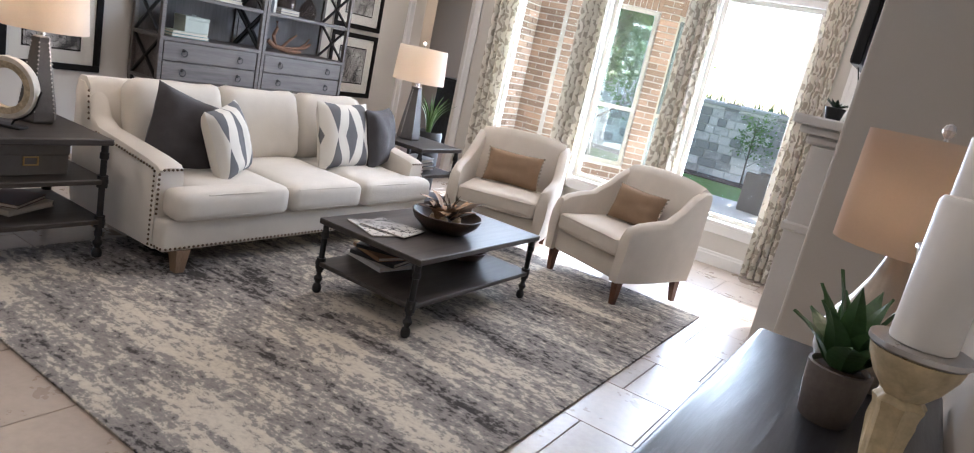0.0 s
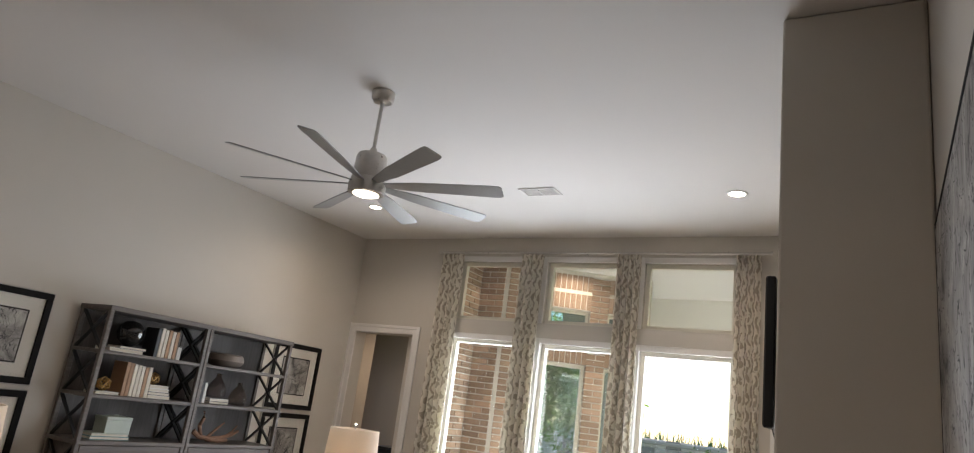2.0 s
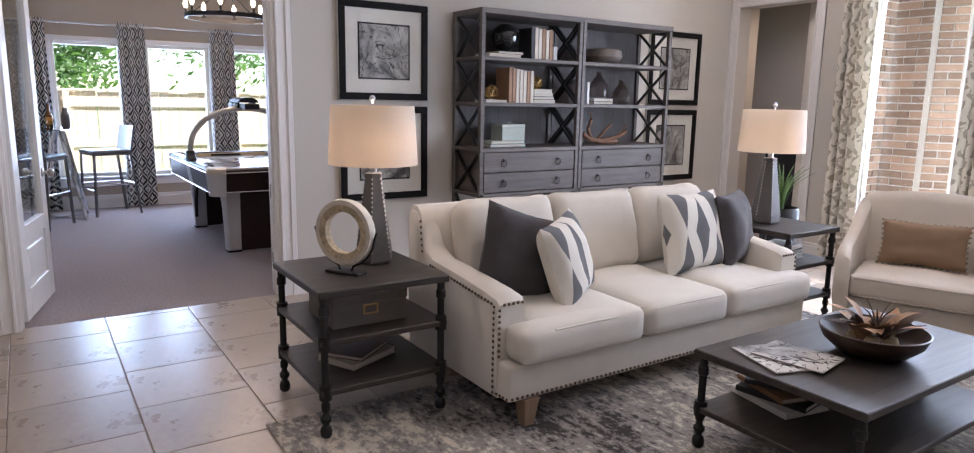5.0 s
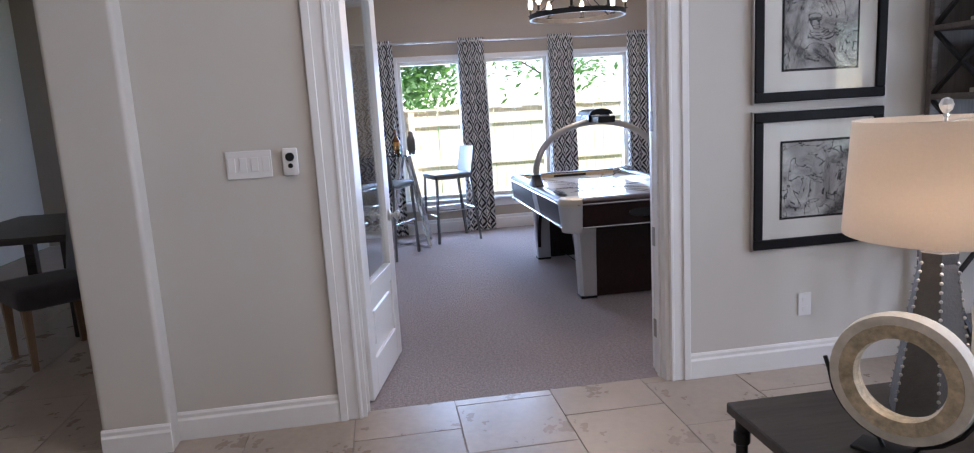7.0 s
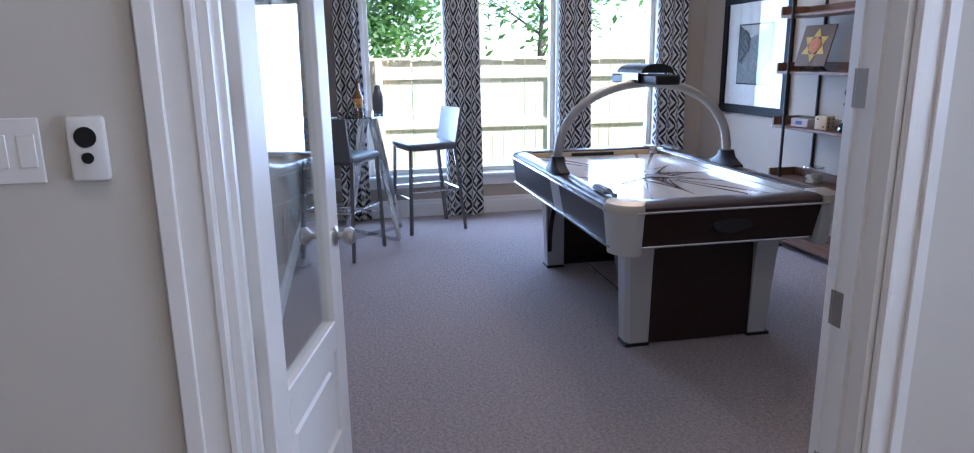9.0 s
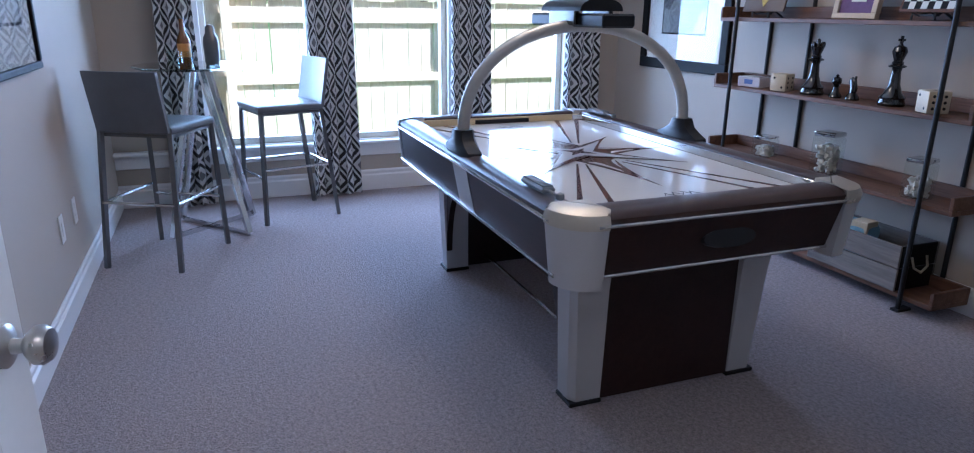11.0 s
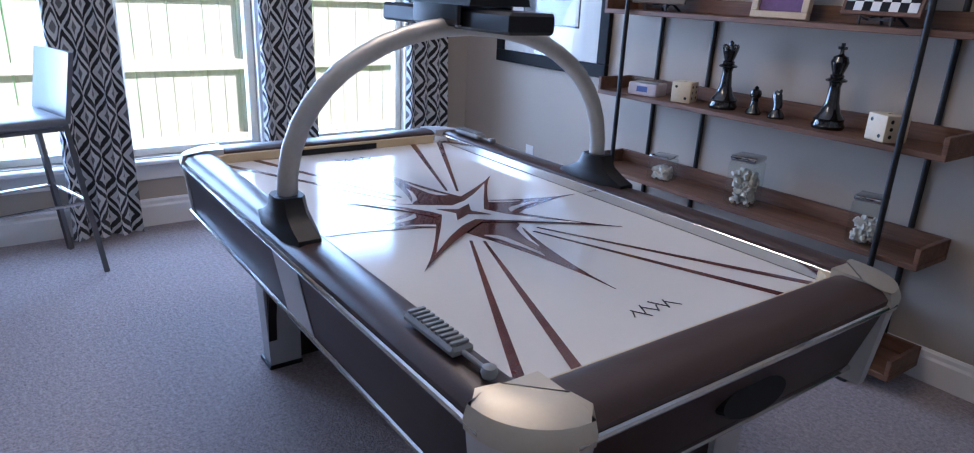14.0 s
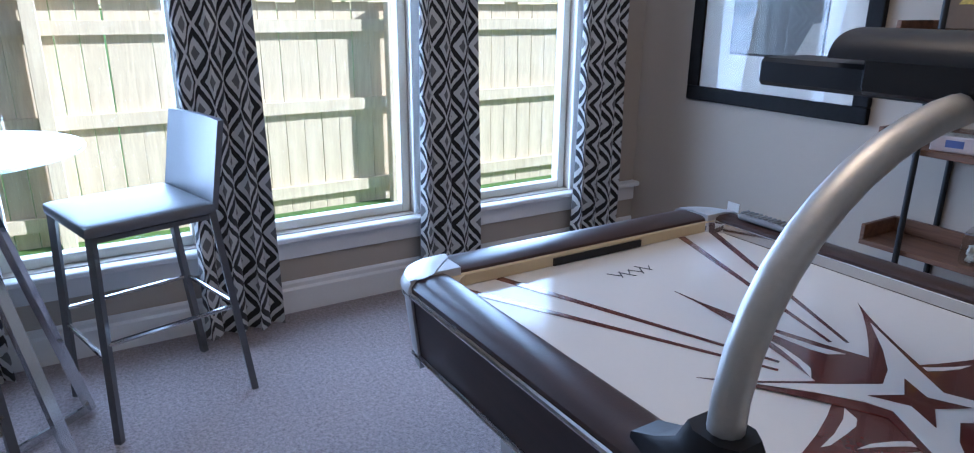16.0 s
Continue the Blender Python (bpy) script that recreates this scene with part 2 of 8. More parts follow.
def lozenge_mat():
    """Cream pillow cloth with tall grey lozenges."""
    m = bpy.data.materials.new("lozenge_pillow_cloth")
    ns, ls = links_of(m)
    p = ns["Principled BSDF"]
    u, v, uv = uv_xy(ns, ls)
    n = node(ns, "ShaderNodeTexNoise", Scale=120.0, Detail=2.0)
    ls.new(uv, n.inputs["Vector"])
    a = tri(ns, ls, u, 0.135, 0.5)
    col = math_node(ns, ls, "FLOOR", math_node(ns, ls, "ADD", math_node(ns, ls, "DIVIDE", u, 0.135), 0.5))
    v = math_node(ns, ls, "ADD", v, math_node(ns, ls, "MULTIPLY", col, 0.21))
    b = tri(ns, ls, v, 0.42, 0.5)
    d = math_node(ns, ls, "ADD", math_node(ns, ls, "MULTIPLY", a, 0.75), math_node(ns, ls, "MULTIPLY", b, 0.64))
    d = math_node(ns, ls, "ADD", d, math_node(ns, ls, "MULTIPLY", n.outputs["Fac"], 0.03))
    r = ramp_node(ns, [(0.60, (0.13, 0.13, 0.135)), (0.63, (0.68, 0.65, 0.58))])
    ls.new(d, r.inputs[0]), ls.new(r.outputs[0], p.inputs["Base Color"])
    p.inputs["Roughness"].default_value = 0.92
    bp = node(ns, "ShaderNodeBump", Strength=0.3, Distance=0.002)
    ls.new(n.outputs["Fac"], bp.inputs["Height"]), ls.new(bp.outputs[0], p.inputs["Normal"])
    return m


def ink_mat(name, seed, tone=0.62):
    """Ink-wash print: pale paper, grey washes and dark strokes."""
    m = bpy.data.materials.new(name)
    ns, ls = links_of(m)
    p = ns["Principled BSDF"]
    mp = ns.new("ShaderNodeMapping")
    tc = ns.new("ShaderNodeTexCoord")
    ls.new(tc.outputs["Object"], mp.inputs[0])
    mp.inputs["Location"].default_value = (seed, seed * 1.7, seed * 0.6)
    w = node(ns, "ShaderNodeTexNoise", Scale=3.2, Detail=6.0, Roughness=0.65, Distortion=1.5)
    k = node(ns, "ShaderNodeTexNoise", Scale=5.0, Detail=3.0, Distortion=2.5)
    ls.new(mp.outputs[0], w.inputs["Vector"]), ls.new(mp.outputs[0], k.inputs["Vector"])
    r = ramp_node(ns, [(0.36, (0.05, 0.05, 0.05)), (0.44, (0.24, 0.23, 0.22)), (0.56, (tone * 0.7, tone * 0.68, tone * 0.64)), (0.7, (tone, tone * 0.98, tone * 0.92))])
    line = math_node(ns, ls, "LESS_THAN", math_node(ns, ls, "ABSOLUTE", math_node(ns, ls, "SUBTRACT", k.outputs["Fac"], 0.5)), 0.012)
    mx = ns.new("ShaderNodeMixRGB")
    mx.inputs[2].default_value = (0.03, 0.03, 0.03, 1)
    ls.new(w.outputs["Fac"], r.inputs[0]), ls.new(line, mx.inputs[0]), ls.new(r.outputs[0], mx.inputs[1]), ls.new(mx.outputs[0], p.inputs["Base Color"])
    p.inputs["Roughness"].default_value = 0.7
    return m


def leafy(name, col):
    """Thin leaves that let some light through."""
    m = mat(name, col, 0.6, var=0.45, scale=3, bump=0)
    ns, ls = m.node_tree.nodes, m.node_tree.links
    tr, mx = ns.new("ShaderNodeBsdfTranslucent"), ns.new("ShaderNodeMixShader")
    tr.inputs["Color"].default_value = (col[0] * 1.6, col[1] * 1.7, col[2], 1)
    mx.inputs[0].default_value = 0.45
    ls.new(ns["Principled BSDF"].outputs[0], mx.inputs[1]), ls.new(tr.outputs[0], mx.inputs[2]), ls.new(mx.outputs[0], ns["Material Output"].inputs["Surface"])
    return m


WALL = mat("greige_wall_paint", (0.558, 0.523, 0.468), 0.75, var=0.03, scale=1.2, bump=0.12, bscale=170)
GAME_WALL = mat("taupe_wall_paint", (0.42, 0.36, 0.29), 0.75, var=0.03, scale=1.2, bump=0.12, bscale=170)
CEIL = mat("ceiling_paint", (0.70, 0.68, 0.65), 0.85, var=0.02, scale=1.0, bump=0.15, bscale=140)
TRIM = mat("white_trim_paint", (0.74, 0.72, 0.69), 0.38, var=0.03, scale=3, bump=0.04, bscale=60)
CREAM_FRAME = mat("cream_window_frame", (0.66, 0.63, 0.54), 0.45, var=0.05, scale=4, bump=0.03)
TILE = mat("beige_floor_tile", (0.38, 0.315, 0.255), 0.29, var=0.16, scale=3.2, bump=0.12, bscale=26, random_tint=0.25, bdist=0.003)
GROUT = mat("grout", (0.33, 0.285, 0.24), 0.9, var=0.1, bump=0.2)
CARPET = mat("taupe_carpet", (0.33, 0.275, 0.265), 0.97, var=0.42, scale=60, bump=1.0, bscale=120, spec=0.1, sheen=0.15, bdist=0.012)
RUG = rug_mat()
LINEN = mat("ivory_linen", (0.66, 0.62, 0.55), 0.92, var=0.05, scale=9, bump=0.35, bscale=320, sheen=0.15, spec=0.2)
OATMEAL = mat("oatmeal_linen", (0.58, 0.52, 0.44), 0.92, var=0.06, scale=9, bump=0.35, bscale=320, sheen=0.15, spec=0.2)
CHARCOAL = mat("charcoal_cloth", (0.058, 0.054, 0.056), 0.95, var=0.18, scale=14, bump=0.4, bscale=380, sheen=0.2, spec=0.2)
TAN = mat("tan_linen", (0.255, 0.170, 0.106), 0.92, var=0.1, scale=12, bump=0.35, bscale=320, spec=0.2)
POM = mat("pompom_trim", (0.34, 0.30, 0.23), 0.9, var=0.85, scale=70, bump=0.4)
LOZENGE = lozenge_mat()
IKAT = ikat_mat()
DAMASK = damask_mat()
NAIL = mat("bronze_nailhead", (0.16, 0.12, 0.085), 0.35, metal=0.9, var=0.15, bump=0)
IRON = mat("black_iron", (0.030, 0.029, 0.029), 0.5, metal=0.6, var=0.25, scale=14, bump=0.25, bscale=70)
DARK_TOP = wood("dark_weathered_top", (0.026, 0.022, 0.020), (0.070, 0.060, 0.053), 0.42, along=1, scale=2.0, bump=0.2)
LEGWOOD = wood("walnut_leg", (0.06, 0.025, 0.014), (0.14, 0.062, 0.035), 0.35, along=2)
PALEWOOD = wood("oak_leg", (0.20, 0.13, 0.08), (0.33, 0.23, 0.15), 0.5, along=2)
GREYWOOD = wood("grey_washed_wood", (0.072, 0.062, 0.056), (0.155, 0.135, 0.122), 0.5, along=1, scale=2.2, bump=0.2)
GREYPANEL = wood("grey_back_panel", (0.068, 0.061, 0.057), (0.118, 0.107, 0.100), 0.55, along=2, scale=1.6, bump=0.15)
CONSOLE = wood("black_console_wood", (0.010, 0.010, 0.012), (0.045, 0.045, 0.050), 0.30, along=1, scale=2.4, bump=0.9)
SHELFWOOD = wood("walnut_shelf_board", (0.075, 0.036, 0.021), (0.20, 0.105, 0.062), 0.5, along=0, scale=1.8, bump=0.2)
CRATE = wood("weathered_crate_board", (0.12, 0.105, 0.09), (0.25, 0.22, 0.19), 0.75, along=0, scale=2.0, bump=0.4)
NICKEL = mat("brushed_nickel", (0.56, 0.54, 0.51), 0.3, metal=1.0, var=0.08, scale=30, bump=0.05)
FANBLADE = mat("silver_fan_blade", (0.33, 0.33, 0.32), 0.4, metal=0.5, var=0.1, bump=0.05)
CHROME = mat("chrome", (0.62, 0.62, 0.62), 0.12, metal=1.0, var=0.04, bump=0)
SILVER = mat("silver_table_panel", (0.50, 0.50, 0.50), 0.38, metal=0.35, var=0.05, scale=5, bump=0.05, bscale=200)
ESPRESSO = wood("espresso_laminate", (0.012, 0.006, 0.0055), (0.030, 0.014, 0.012), 0.38, along=0, scale=1.4, bump=0.06)
RAIL = mat("brown_vinyl_rail", (0.045, 0.024, 0.019), 0.32, var=0.15, scale=8, bump=0.12, bscale=160, spec=0.5)
FIELD = mat("white_play_surface", (0.64, 0.62, 0.58), 0.10, var=0.02, scale=3, bump=0.0, spec=0.22)
MAROON = mat("maroon_print", (0.10, 0.024, 0.020), 0.14, var=0.15, scale=12, bump=0, coat=0.5)
GOLDEDGE = mat("tan_field_edge", (0.52, 0.42, 0.26), 0.3, var=0.06, bump=0)
BLACKPL = mat("black_plastic", (0.010, 0.010, 0.011), 0.42, var=0.2, scale=10, bump=0.1, spec=0.3)
GLOSSBLACK = mat("gloss_black_lacquer", (0.010, 0.010, 0.010), 0.07, var=0.1, bump=0, coat=0.6)
GREYPL = mat("grey_plastic", (0.20, 0.21, 0.22), 0.5, var=0.1, bump=0.1)
ARCHM = mat("silver_arch_tube", (0.46, 0.45, 0.42), 0.42, metal=0.6, var=0.1, scale=8, bump=0.05)
STOOLLEATHER = mat("slate_leather", (0.125, 0.13, 0.14), 0.4, var=0.12, scale=8, bump=0.25, bscale=150)
STOOLMETAL = mat("pewter_stool_frame", (0.16, 0.155, 0.15), 0.35, metal=0.8, var=0.1, bump=0.05)
GLASS = pane_glass("window_glass", (0.97, 0.99, 0.98))
WINGGLASS = pane_glass("bay_window_glass", (0.75, 0.84, 0.84), 1.0, 0.12)
JARGLASS = pane_glass("jar_glass", (0.92, 0.95, 0.94), 0.55)
SMOKEGLASS = pane_glass("smoked_glass", (0.74, 0.69, 0.66), 1.5)
TABLEGLASS = pane_glass("table_glass", (0.80, 0.90, 0.88), 1.6)
PICGLASS = pane_glass("picture_glass", (0.98, 0.98, 0.98))
SHADE = shade_cloth("linen_lamp_shade", (0.72, 0.68, 0.62))
TANSHADE = shade_cloth("tan_lamp_shade", (0.40, 0.29, 0.22))
LAMPBASE = mat("grey_shagreen_lamp", (0.11, 0.103, 0.098), 0.5, var=0.2, scale=25, bump=0.5, bscale=150)
LAMPGOLD = mat("champagne_lamp_base", (0.50, 0.44, 0.36), 0.35, metal=0.4, var=0.1, bump=0.1)
CRYSTAL = mat("crystal_finial", (0.75, 0.76, 0.78), 0.08, metal=0.6, var=0.1, bump=0)
FRAMEBLACK = mat("black_picture_frame", (0.010, 0.009, 0.009), 0.5, var=0.3, scale=20, bump=0.2, spec=0.1)
FRAMESILVER = mat("silver_frame_lip", (0.45, 0.43, 0.40), 0.35, metal=0.8, var=0.1, bump=0.1)
MATBOARD = mat("cream_mat_board", (0.70, 0.68, 0.62), 0.9, var=0.02, bump=0.05)
GREYMAT = mat("grey_mat_board", (0.42, 0.43, 0.42), 0.9, var=0.02, bump=0.05)
PAPER = mat("book_paper", (0.62, 0.57, 0.48), 0.9, var=0.12, scale=30, bump=0.3, bscale=200, stretch=(1, 1, 12))
BOXGREY = mat("taupe_box_linen", (0.155, 0.14, 0.125), 0.85, var=0.12, scale=20, bump=0.3, bscale=300)
PLASTER = mat("white_carved_plaster", (0.62, 0.57, 0.48), 0.7, var=0.2, scale=18, bump=0.5, bscale=60)
GOLDWORN = mat("worn_gilt", (0.50, 0.41, 0.27), 0.6, metal=0.05, var=0.4, scale=30, bump=0.8, bscale=60)
DISTRESS = mat("distressed_ivory_wood", (0.50, 0.39, 0.22), 0.5, var=0.5, scale=16, bump=0.5, bscale=50)
WAX = mat("candle_wax", (0.74, 0.70, 0.63), 0.45, var=0.03, bump=0.02)
LEAF = mat("succulent_leaf", (0.06, 0.125, 0.045), 0.4, var=0.35, scale=14, bump=0.1)
FERN = mat("bright_leaf", (0.075, 0.15, 0.035), 0.45, var=0.3, scale=10, bump=0.05)
DRACAENA = mat("dark_plant_leaf", (0.028, 0.055, 0.030), 0.38, var=0.4, scale=9, bump=0.05)
DRYLEAF = mat("dried_leaf", (0.36, 0.22, 0.12), 0.8, var=0.4, scale=12, bump=0.3)
DRYDARK = mat("dried_pod", (0.09, 0.06, 0.04), 0.85, var=0.4, scale=20, bump=0.5)
SOIL = mat("potting_soil", (0.05, 0.032, 0.022), 0.95, var=0.5, scale=40, bump=1.0, bscale=90)
POT = mat("brown_stone_pot", (0.15, 0.12, 0.10), 0.6, var=0.25, scale=10, bump=0.3)
BASKET = mat("woven_basket", (0.10, 0.06, 0.035), 0.8, var=0.4, scale=50, bump=1.0, bscale=120)
DRIFT = mat("driftwood", (0.22, 0.11, 0.06), 0.75, var=0.35, scale=9, bump=0.5, bscale=30)
BOWLGREY = mat("grey_ceramic", (0.16, 0.135, 0.115), 0.55, var=0.15, bump=0.1)
BRASS = mat("aged_brass", (0.50, 0.33, 0.13), 0.3, metal=1.0, var=0.15, bump=0.05)
TVBLACK = mat("screen_black", (0.006, 0.006, 0.007), 0.12, var=0.1, bump=0)
PLATE = mat("white_switch_plate", (0.72, 0.70, 0.67), 0.35, var=0.02, bump=0)
HINGE = mat("satin_hinge", (0.30, 0.27, 0.23), 0.4, metal=0.9, var=0.1, bump=0)
BRICK = mat("red_brown_brick", (0.40, 0.27, 0.19), 0.85, var=0.25, scale=7, bump=0.6, bscale=45, random_tint=1.0, bdist=0.004)
MORTAR = mat("pale_mortar", (0.68, 0.64, 0.58), 0.95, var=0.1, scale=12, bump=0.4, bscale=60)
STONE = mat("garden_wall_stone", (0.60, 0.56, 0.54), 0.85, var=0.35, scale=5, bump=0.6, bscale=20, random_tint=1.2, bdist=0.01)
CONCRETE = mat("patio_concrete", (0.55, 0.52, 0.48), 0.85, var=0.12, scale=2.5, bump=0.3, bscale=50)
GRASS = mat("lawn_grass", (0.13, 0.25, 0.05), 0.95, var=0.4, scale=9, bump=1.0, bscale=120, bdist=0.02)
FENCE = wood("weathered_fence_plank", (0.58, 0.47, 0.32), (0.80, 0.69, 0.50), 0.85, along=2, scale=1.6, bump=0.5)
FOLIAGE = leafy("tree_leaves", (0.12, 0.21, 0.06))
BARK = mat("tree_bark", (0.12, 0.09, 0.065), 0.95, var=0.3, scale=10, bump=0.8, bscale=30)
WICKER = mat("dark_wicker", (0.05, 0.042, 0.038), 0.7, var=0.3, scale=60, bump=0.8, bscale=150)
GLOWLAMP = glow("warm_lamp_lens", (1.0, 0.86, 0.66), 14.0)
LAMPBULB = glow("frosted_bulb_glass", (1.0, 0.80, 0.55), 4.0)
GLOWBULB = glow("candle_bulb_glass", (1.0, 0.72, 0.40), 22.0)

# mesh helpers


def bx(bm, x0, y0, z0, x1, y1, z1, bev=0.0, seg=1, m=None):
    """A box between two corners, its edges rounded by bev."""
    ret = bmesh.ops.create_cube(bm, size=1)
    vs = ret["verts"]
    sx, sy, sz = abs(x1 - x0), abs(y1 - y0), abs(z1 - z0)
    for v in vs:
        v.co = Vector(((x0 + x1) / 2 + v.co.x * sx, (y0 + y1) / 2 + v.co.y * sy, (z0 + z1) / 2 + v.co.z * sz))
    if bev:
        es = list({e for v in vs for e in v.link_edges})
        r = bmesh.ops.bevel(bm, geom=es, offset=min(bev, 0.45 * min(sx, sy, sz)), segments=seg, profile=0.5, affect="EDGES")
        vs = list({v for f in r["faces"] for v in f.verts} | {v for v in vs if v.is_valid})
    if m is not None:
        for v in vs:
            v.co = m @ v.co
    return vs


def rings(bm, loops, close=True, caps=True):
    """Joins loops of points, each as long as the next, into a skin."""
    made = [[bm.verts.new(p) for p in loop] for loop in loops]
    n = len(made[0])
    for a, b in zip(made, made[1:]):
        for i in range(n if close else n - 1):
            j = (i + 1) % n
            bm.faces.new((a[i], a[j], b[j], b[i]))
    if caps and close:
        bm.faces.new(list(reversed(made[0])))
        bm.faces.new(made[-1])
    return made


def lathe(bm, prof, n=20, at=(0, 0, 0), m=None, caps=True):
    """A turned body from (radius, height) pairs."""
    loops = []
    for r, z in prof:
        ps = [Vector((at[0] + max(r, 1e-4) * math.cos(2 * math.pi * i / n), at[1] + max(r, 1e-4) * math.sin(2 * math.pi * i / n), at[2] + z)) for i in range(n)]
        loops.append([m @ p for p in ps] if m is not None else ps)
    return rings(bm, loops, True, caps)


def tube(bm, pts, r, n=8, r1=None, closed=False):
    """A round bar along points, tapering from r to r1."""
    pts = [Vector(p) for p in pts]
    k = len(pts)
    loops = []
    for i, p in enumerate(pts):
        d = (pts[(i + 1) % k] - pts[i - 1]) if closed else (pts[min(i + 1, k - 1)] - pts[max(i - 1, 0)])
        q = d.to_track_quat("Z", "Y")
        rr = r if r1 is None else r + (r1 - r) * i / max(k - 1, 1)
        loops.append([p + q @ Vector((rr * math.cos(2 * math.pi * j / n), rr * math.sin(2 * math.pi * j / n), 0)) for j in range(n)])
    if closed:
        loops.append(loops[0])
    made = rings(bm, loops, True, not closed)
    if closed:
        bmesh.ops.remove_doubles(bm, verts=[v for l in (made[0], made[-1]) for v in l], dist=1e-5)


def bar(bm, p, q, w, d):
    """A square bar from p to q, w by d in section."""
    p, q = Vector(p), Vector(q)
    rot = (q - p).to_track_quat("Z", "Y")
    rings(bm, [[c + rot @ Vector(o) for o in ((-w / 2, -d / 2, 0), (w / 2, -d / 2, 0), (w / 2, d / 2, 0), (-w / 2, d / 2, 0))] for c in (p, q)])


def soft(bm, c, size, r, crown=0.0, m=None, cuts=9, wob=0.0, seed=0.0):
    """An upholstered block with round edges and a crowned top."""
    vs = []
    hx, hy, hz = (s / 2 for s in size)
    tmp = bmesh.new()
    bmesh.ops.create_cube(tmp, size=2)
    bmesh.ops.subdivide_edges(tmp, edges=tmp.edges[:], cuts=cuts, use_grid_fill=True)
    out = {}
    for v in tmp.verts:
        # crowd the grid towards the edges so that the rounding is smooth
        u = [math.copysign(1 - (1 - abs(t)) ** 1.6, t) for t in v.co]
        p = Vector((u[0] * hx, u[1] * hy, u[2] * hz))
        rr = min(r, hx, hy, hz)
        inner = Vector([max(-(h - rr), min(h - rr, t)) for t, h in zip(p, (hx, hy, hz))])
        d = p - inner
        if d.length > 1e-6:
            p = inner + d.normalized() * rr
        p.z += crown * (1 - u[0] ** 2) * (1 - u[1] ** 2) * u[2]
        if wob:
            p += Vector((0, 0, 1)) * wob * noise.noise(Vector((p.x * 5 + seed, p.y * 5, p.z * 5)))
            p += Vector((1, 1, 0)) * 0.5 * wob * noise.noise(Vector((p.x * 4, p.y * 4 + seed, p.z * 6 + 3)))
        p += Vector(c)
        out[v] = bm.verts.new(m @ p if m is not None else p)
    for f in tmp.faces:
        bm.faces.new([out[v] for v in f.verts])
    tmp.free()


def pillow(bm, w, h, t, n=16, seed=0.0, ear=0.07):
    """A stuffed square with pointed corners, upright in x and z, thick in y; gives it a flat map."""
    uvl = bm.loops.layers.uv.verify()
    for side in (1, -1):
        g = []
        for i in range(n + 1):
            row = []
            for j in range(n + 1):
                u, v = 2 * i / n - 1, 2 * j / n - 1
                th = max(0.0, (1 - u ** 4) * (1 - v ** 4)) ** 0.55
                x = u * w / 2 * (1 - ear * (1 - v * v))
                z = v * h / 2 * (1 - ear * (1 - u * u))
                y = side * (t / 2 * th + 0.004) + 0.012 * noise.noise(Vector((u * 2 + seed, v * 2, side))) * th
                row.append((bm.verts.new((x, y, z + h / 2)), (x, z)))
            g.append(row)
        for i in range(n):
            for j in range(n):
                q = [g[i][j], g[i + 1][j], g[i + 1][j + 1], g[i][j + 1]]
                if side > 0:
                    q.reverse()
                f = bm.faces.new([a for a, _ in q])
                for l, (_, uv) in zip(f.loops, q):
                    l[uvl].uv = uv
    bmesh.ops.remove_doubles(bm, verts=bm.verts[:], dist=0.0085)


def part(name, bm, material, parent=None, label="", smooth=False, m=None):
    """Links a bmesh as one mesh object, under a thing or a part if one is given."""
    bmesh.ops.recalc_face_normals(bm, faces=bm.faces[:])
    me = bpy.data.meshes.new(name)
    bm.to_mesh(me)
    bm.free()
    me.materials.append(material)
    if smooth:
        for p in me.polygons:
            p.use_smooth = True
        me.set_sharp_from_angle(angle=radians(40))
    ob = new(name, me)
    if parent is not None:
        ob.parent = parent
    if m is not None:
        ob.matrix_basis = m
    if label:
        tagged(ob, label)
    return ob


def shared(name, me, parent=None, m=None):
    """One more object on a mesh that exists."""
    ob = new(name, me)
    if parent is not None:
        ob.parent = parent
    if m is not None:
        ob.matrix_basis = m
    return ob


def thing(name, m, label, category, group=""):
    ob = new(name)
    ob.empty_display_size = 0.1
    ob.matrix_basis = m
    return tagged(ob, label, category, group)


def solid(name, material, *boxes, label="", category="", kind="", parent=None, bev=0.0, smooth=False):
    bm = bmesh.new()
    for b in boxes:
        bx(bm, *b, bev=bev)
    ob = part(name, bm, material, parent, smooth=smooth)
    return tagged(ob, label, category, "", kind)


def B():
    return bmesh.new()


def wall_cells(bm, axis, t0, t1, a0, a1, z0, z1, holes):
    """A wall in the plane across an axis, t0 to t1 thick, a0 to a1 long, with holes (a0, a1, z0, z1)."""
    cuts = sorted({a0, a1, *[h[0] for h in holes], *[h[1] for h in holes]})
    for a, b in zip(cuts, cuts[1:]):
        zs = sorted([(h[2], h[3]) for h in holes if h[0] <= a and h[1] >= b])
        z = z0
        for lo, hi in zs + [(z1, z1)]:
            if lo > z:
                if axis == "x":
                    bx(bm, t0, a, z, t1, b, lo)
                else:
                    bx(bm, a, t0, z, b, t1, lo)
            z = hi
    bmesh.ops.remove_doubles(bm, verts=bm.verts[:], dist=1e-5)
    seen = {}
    for f in bm.faces[:]:
        key = tuple(round(c, 4) for c in f.calc_center_median())
        if key in seen:
            bm.faces.remove(f)
            if seen[key].is_valid:
                bm.faces.remove(seen[key])
        else:
            seen[key] = f

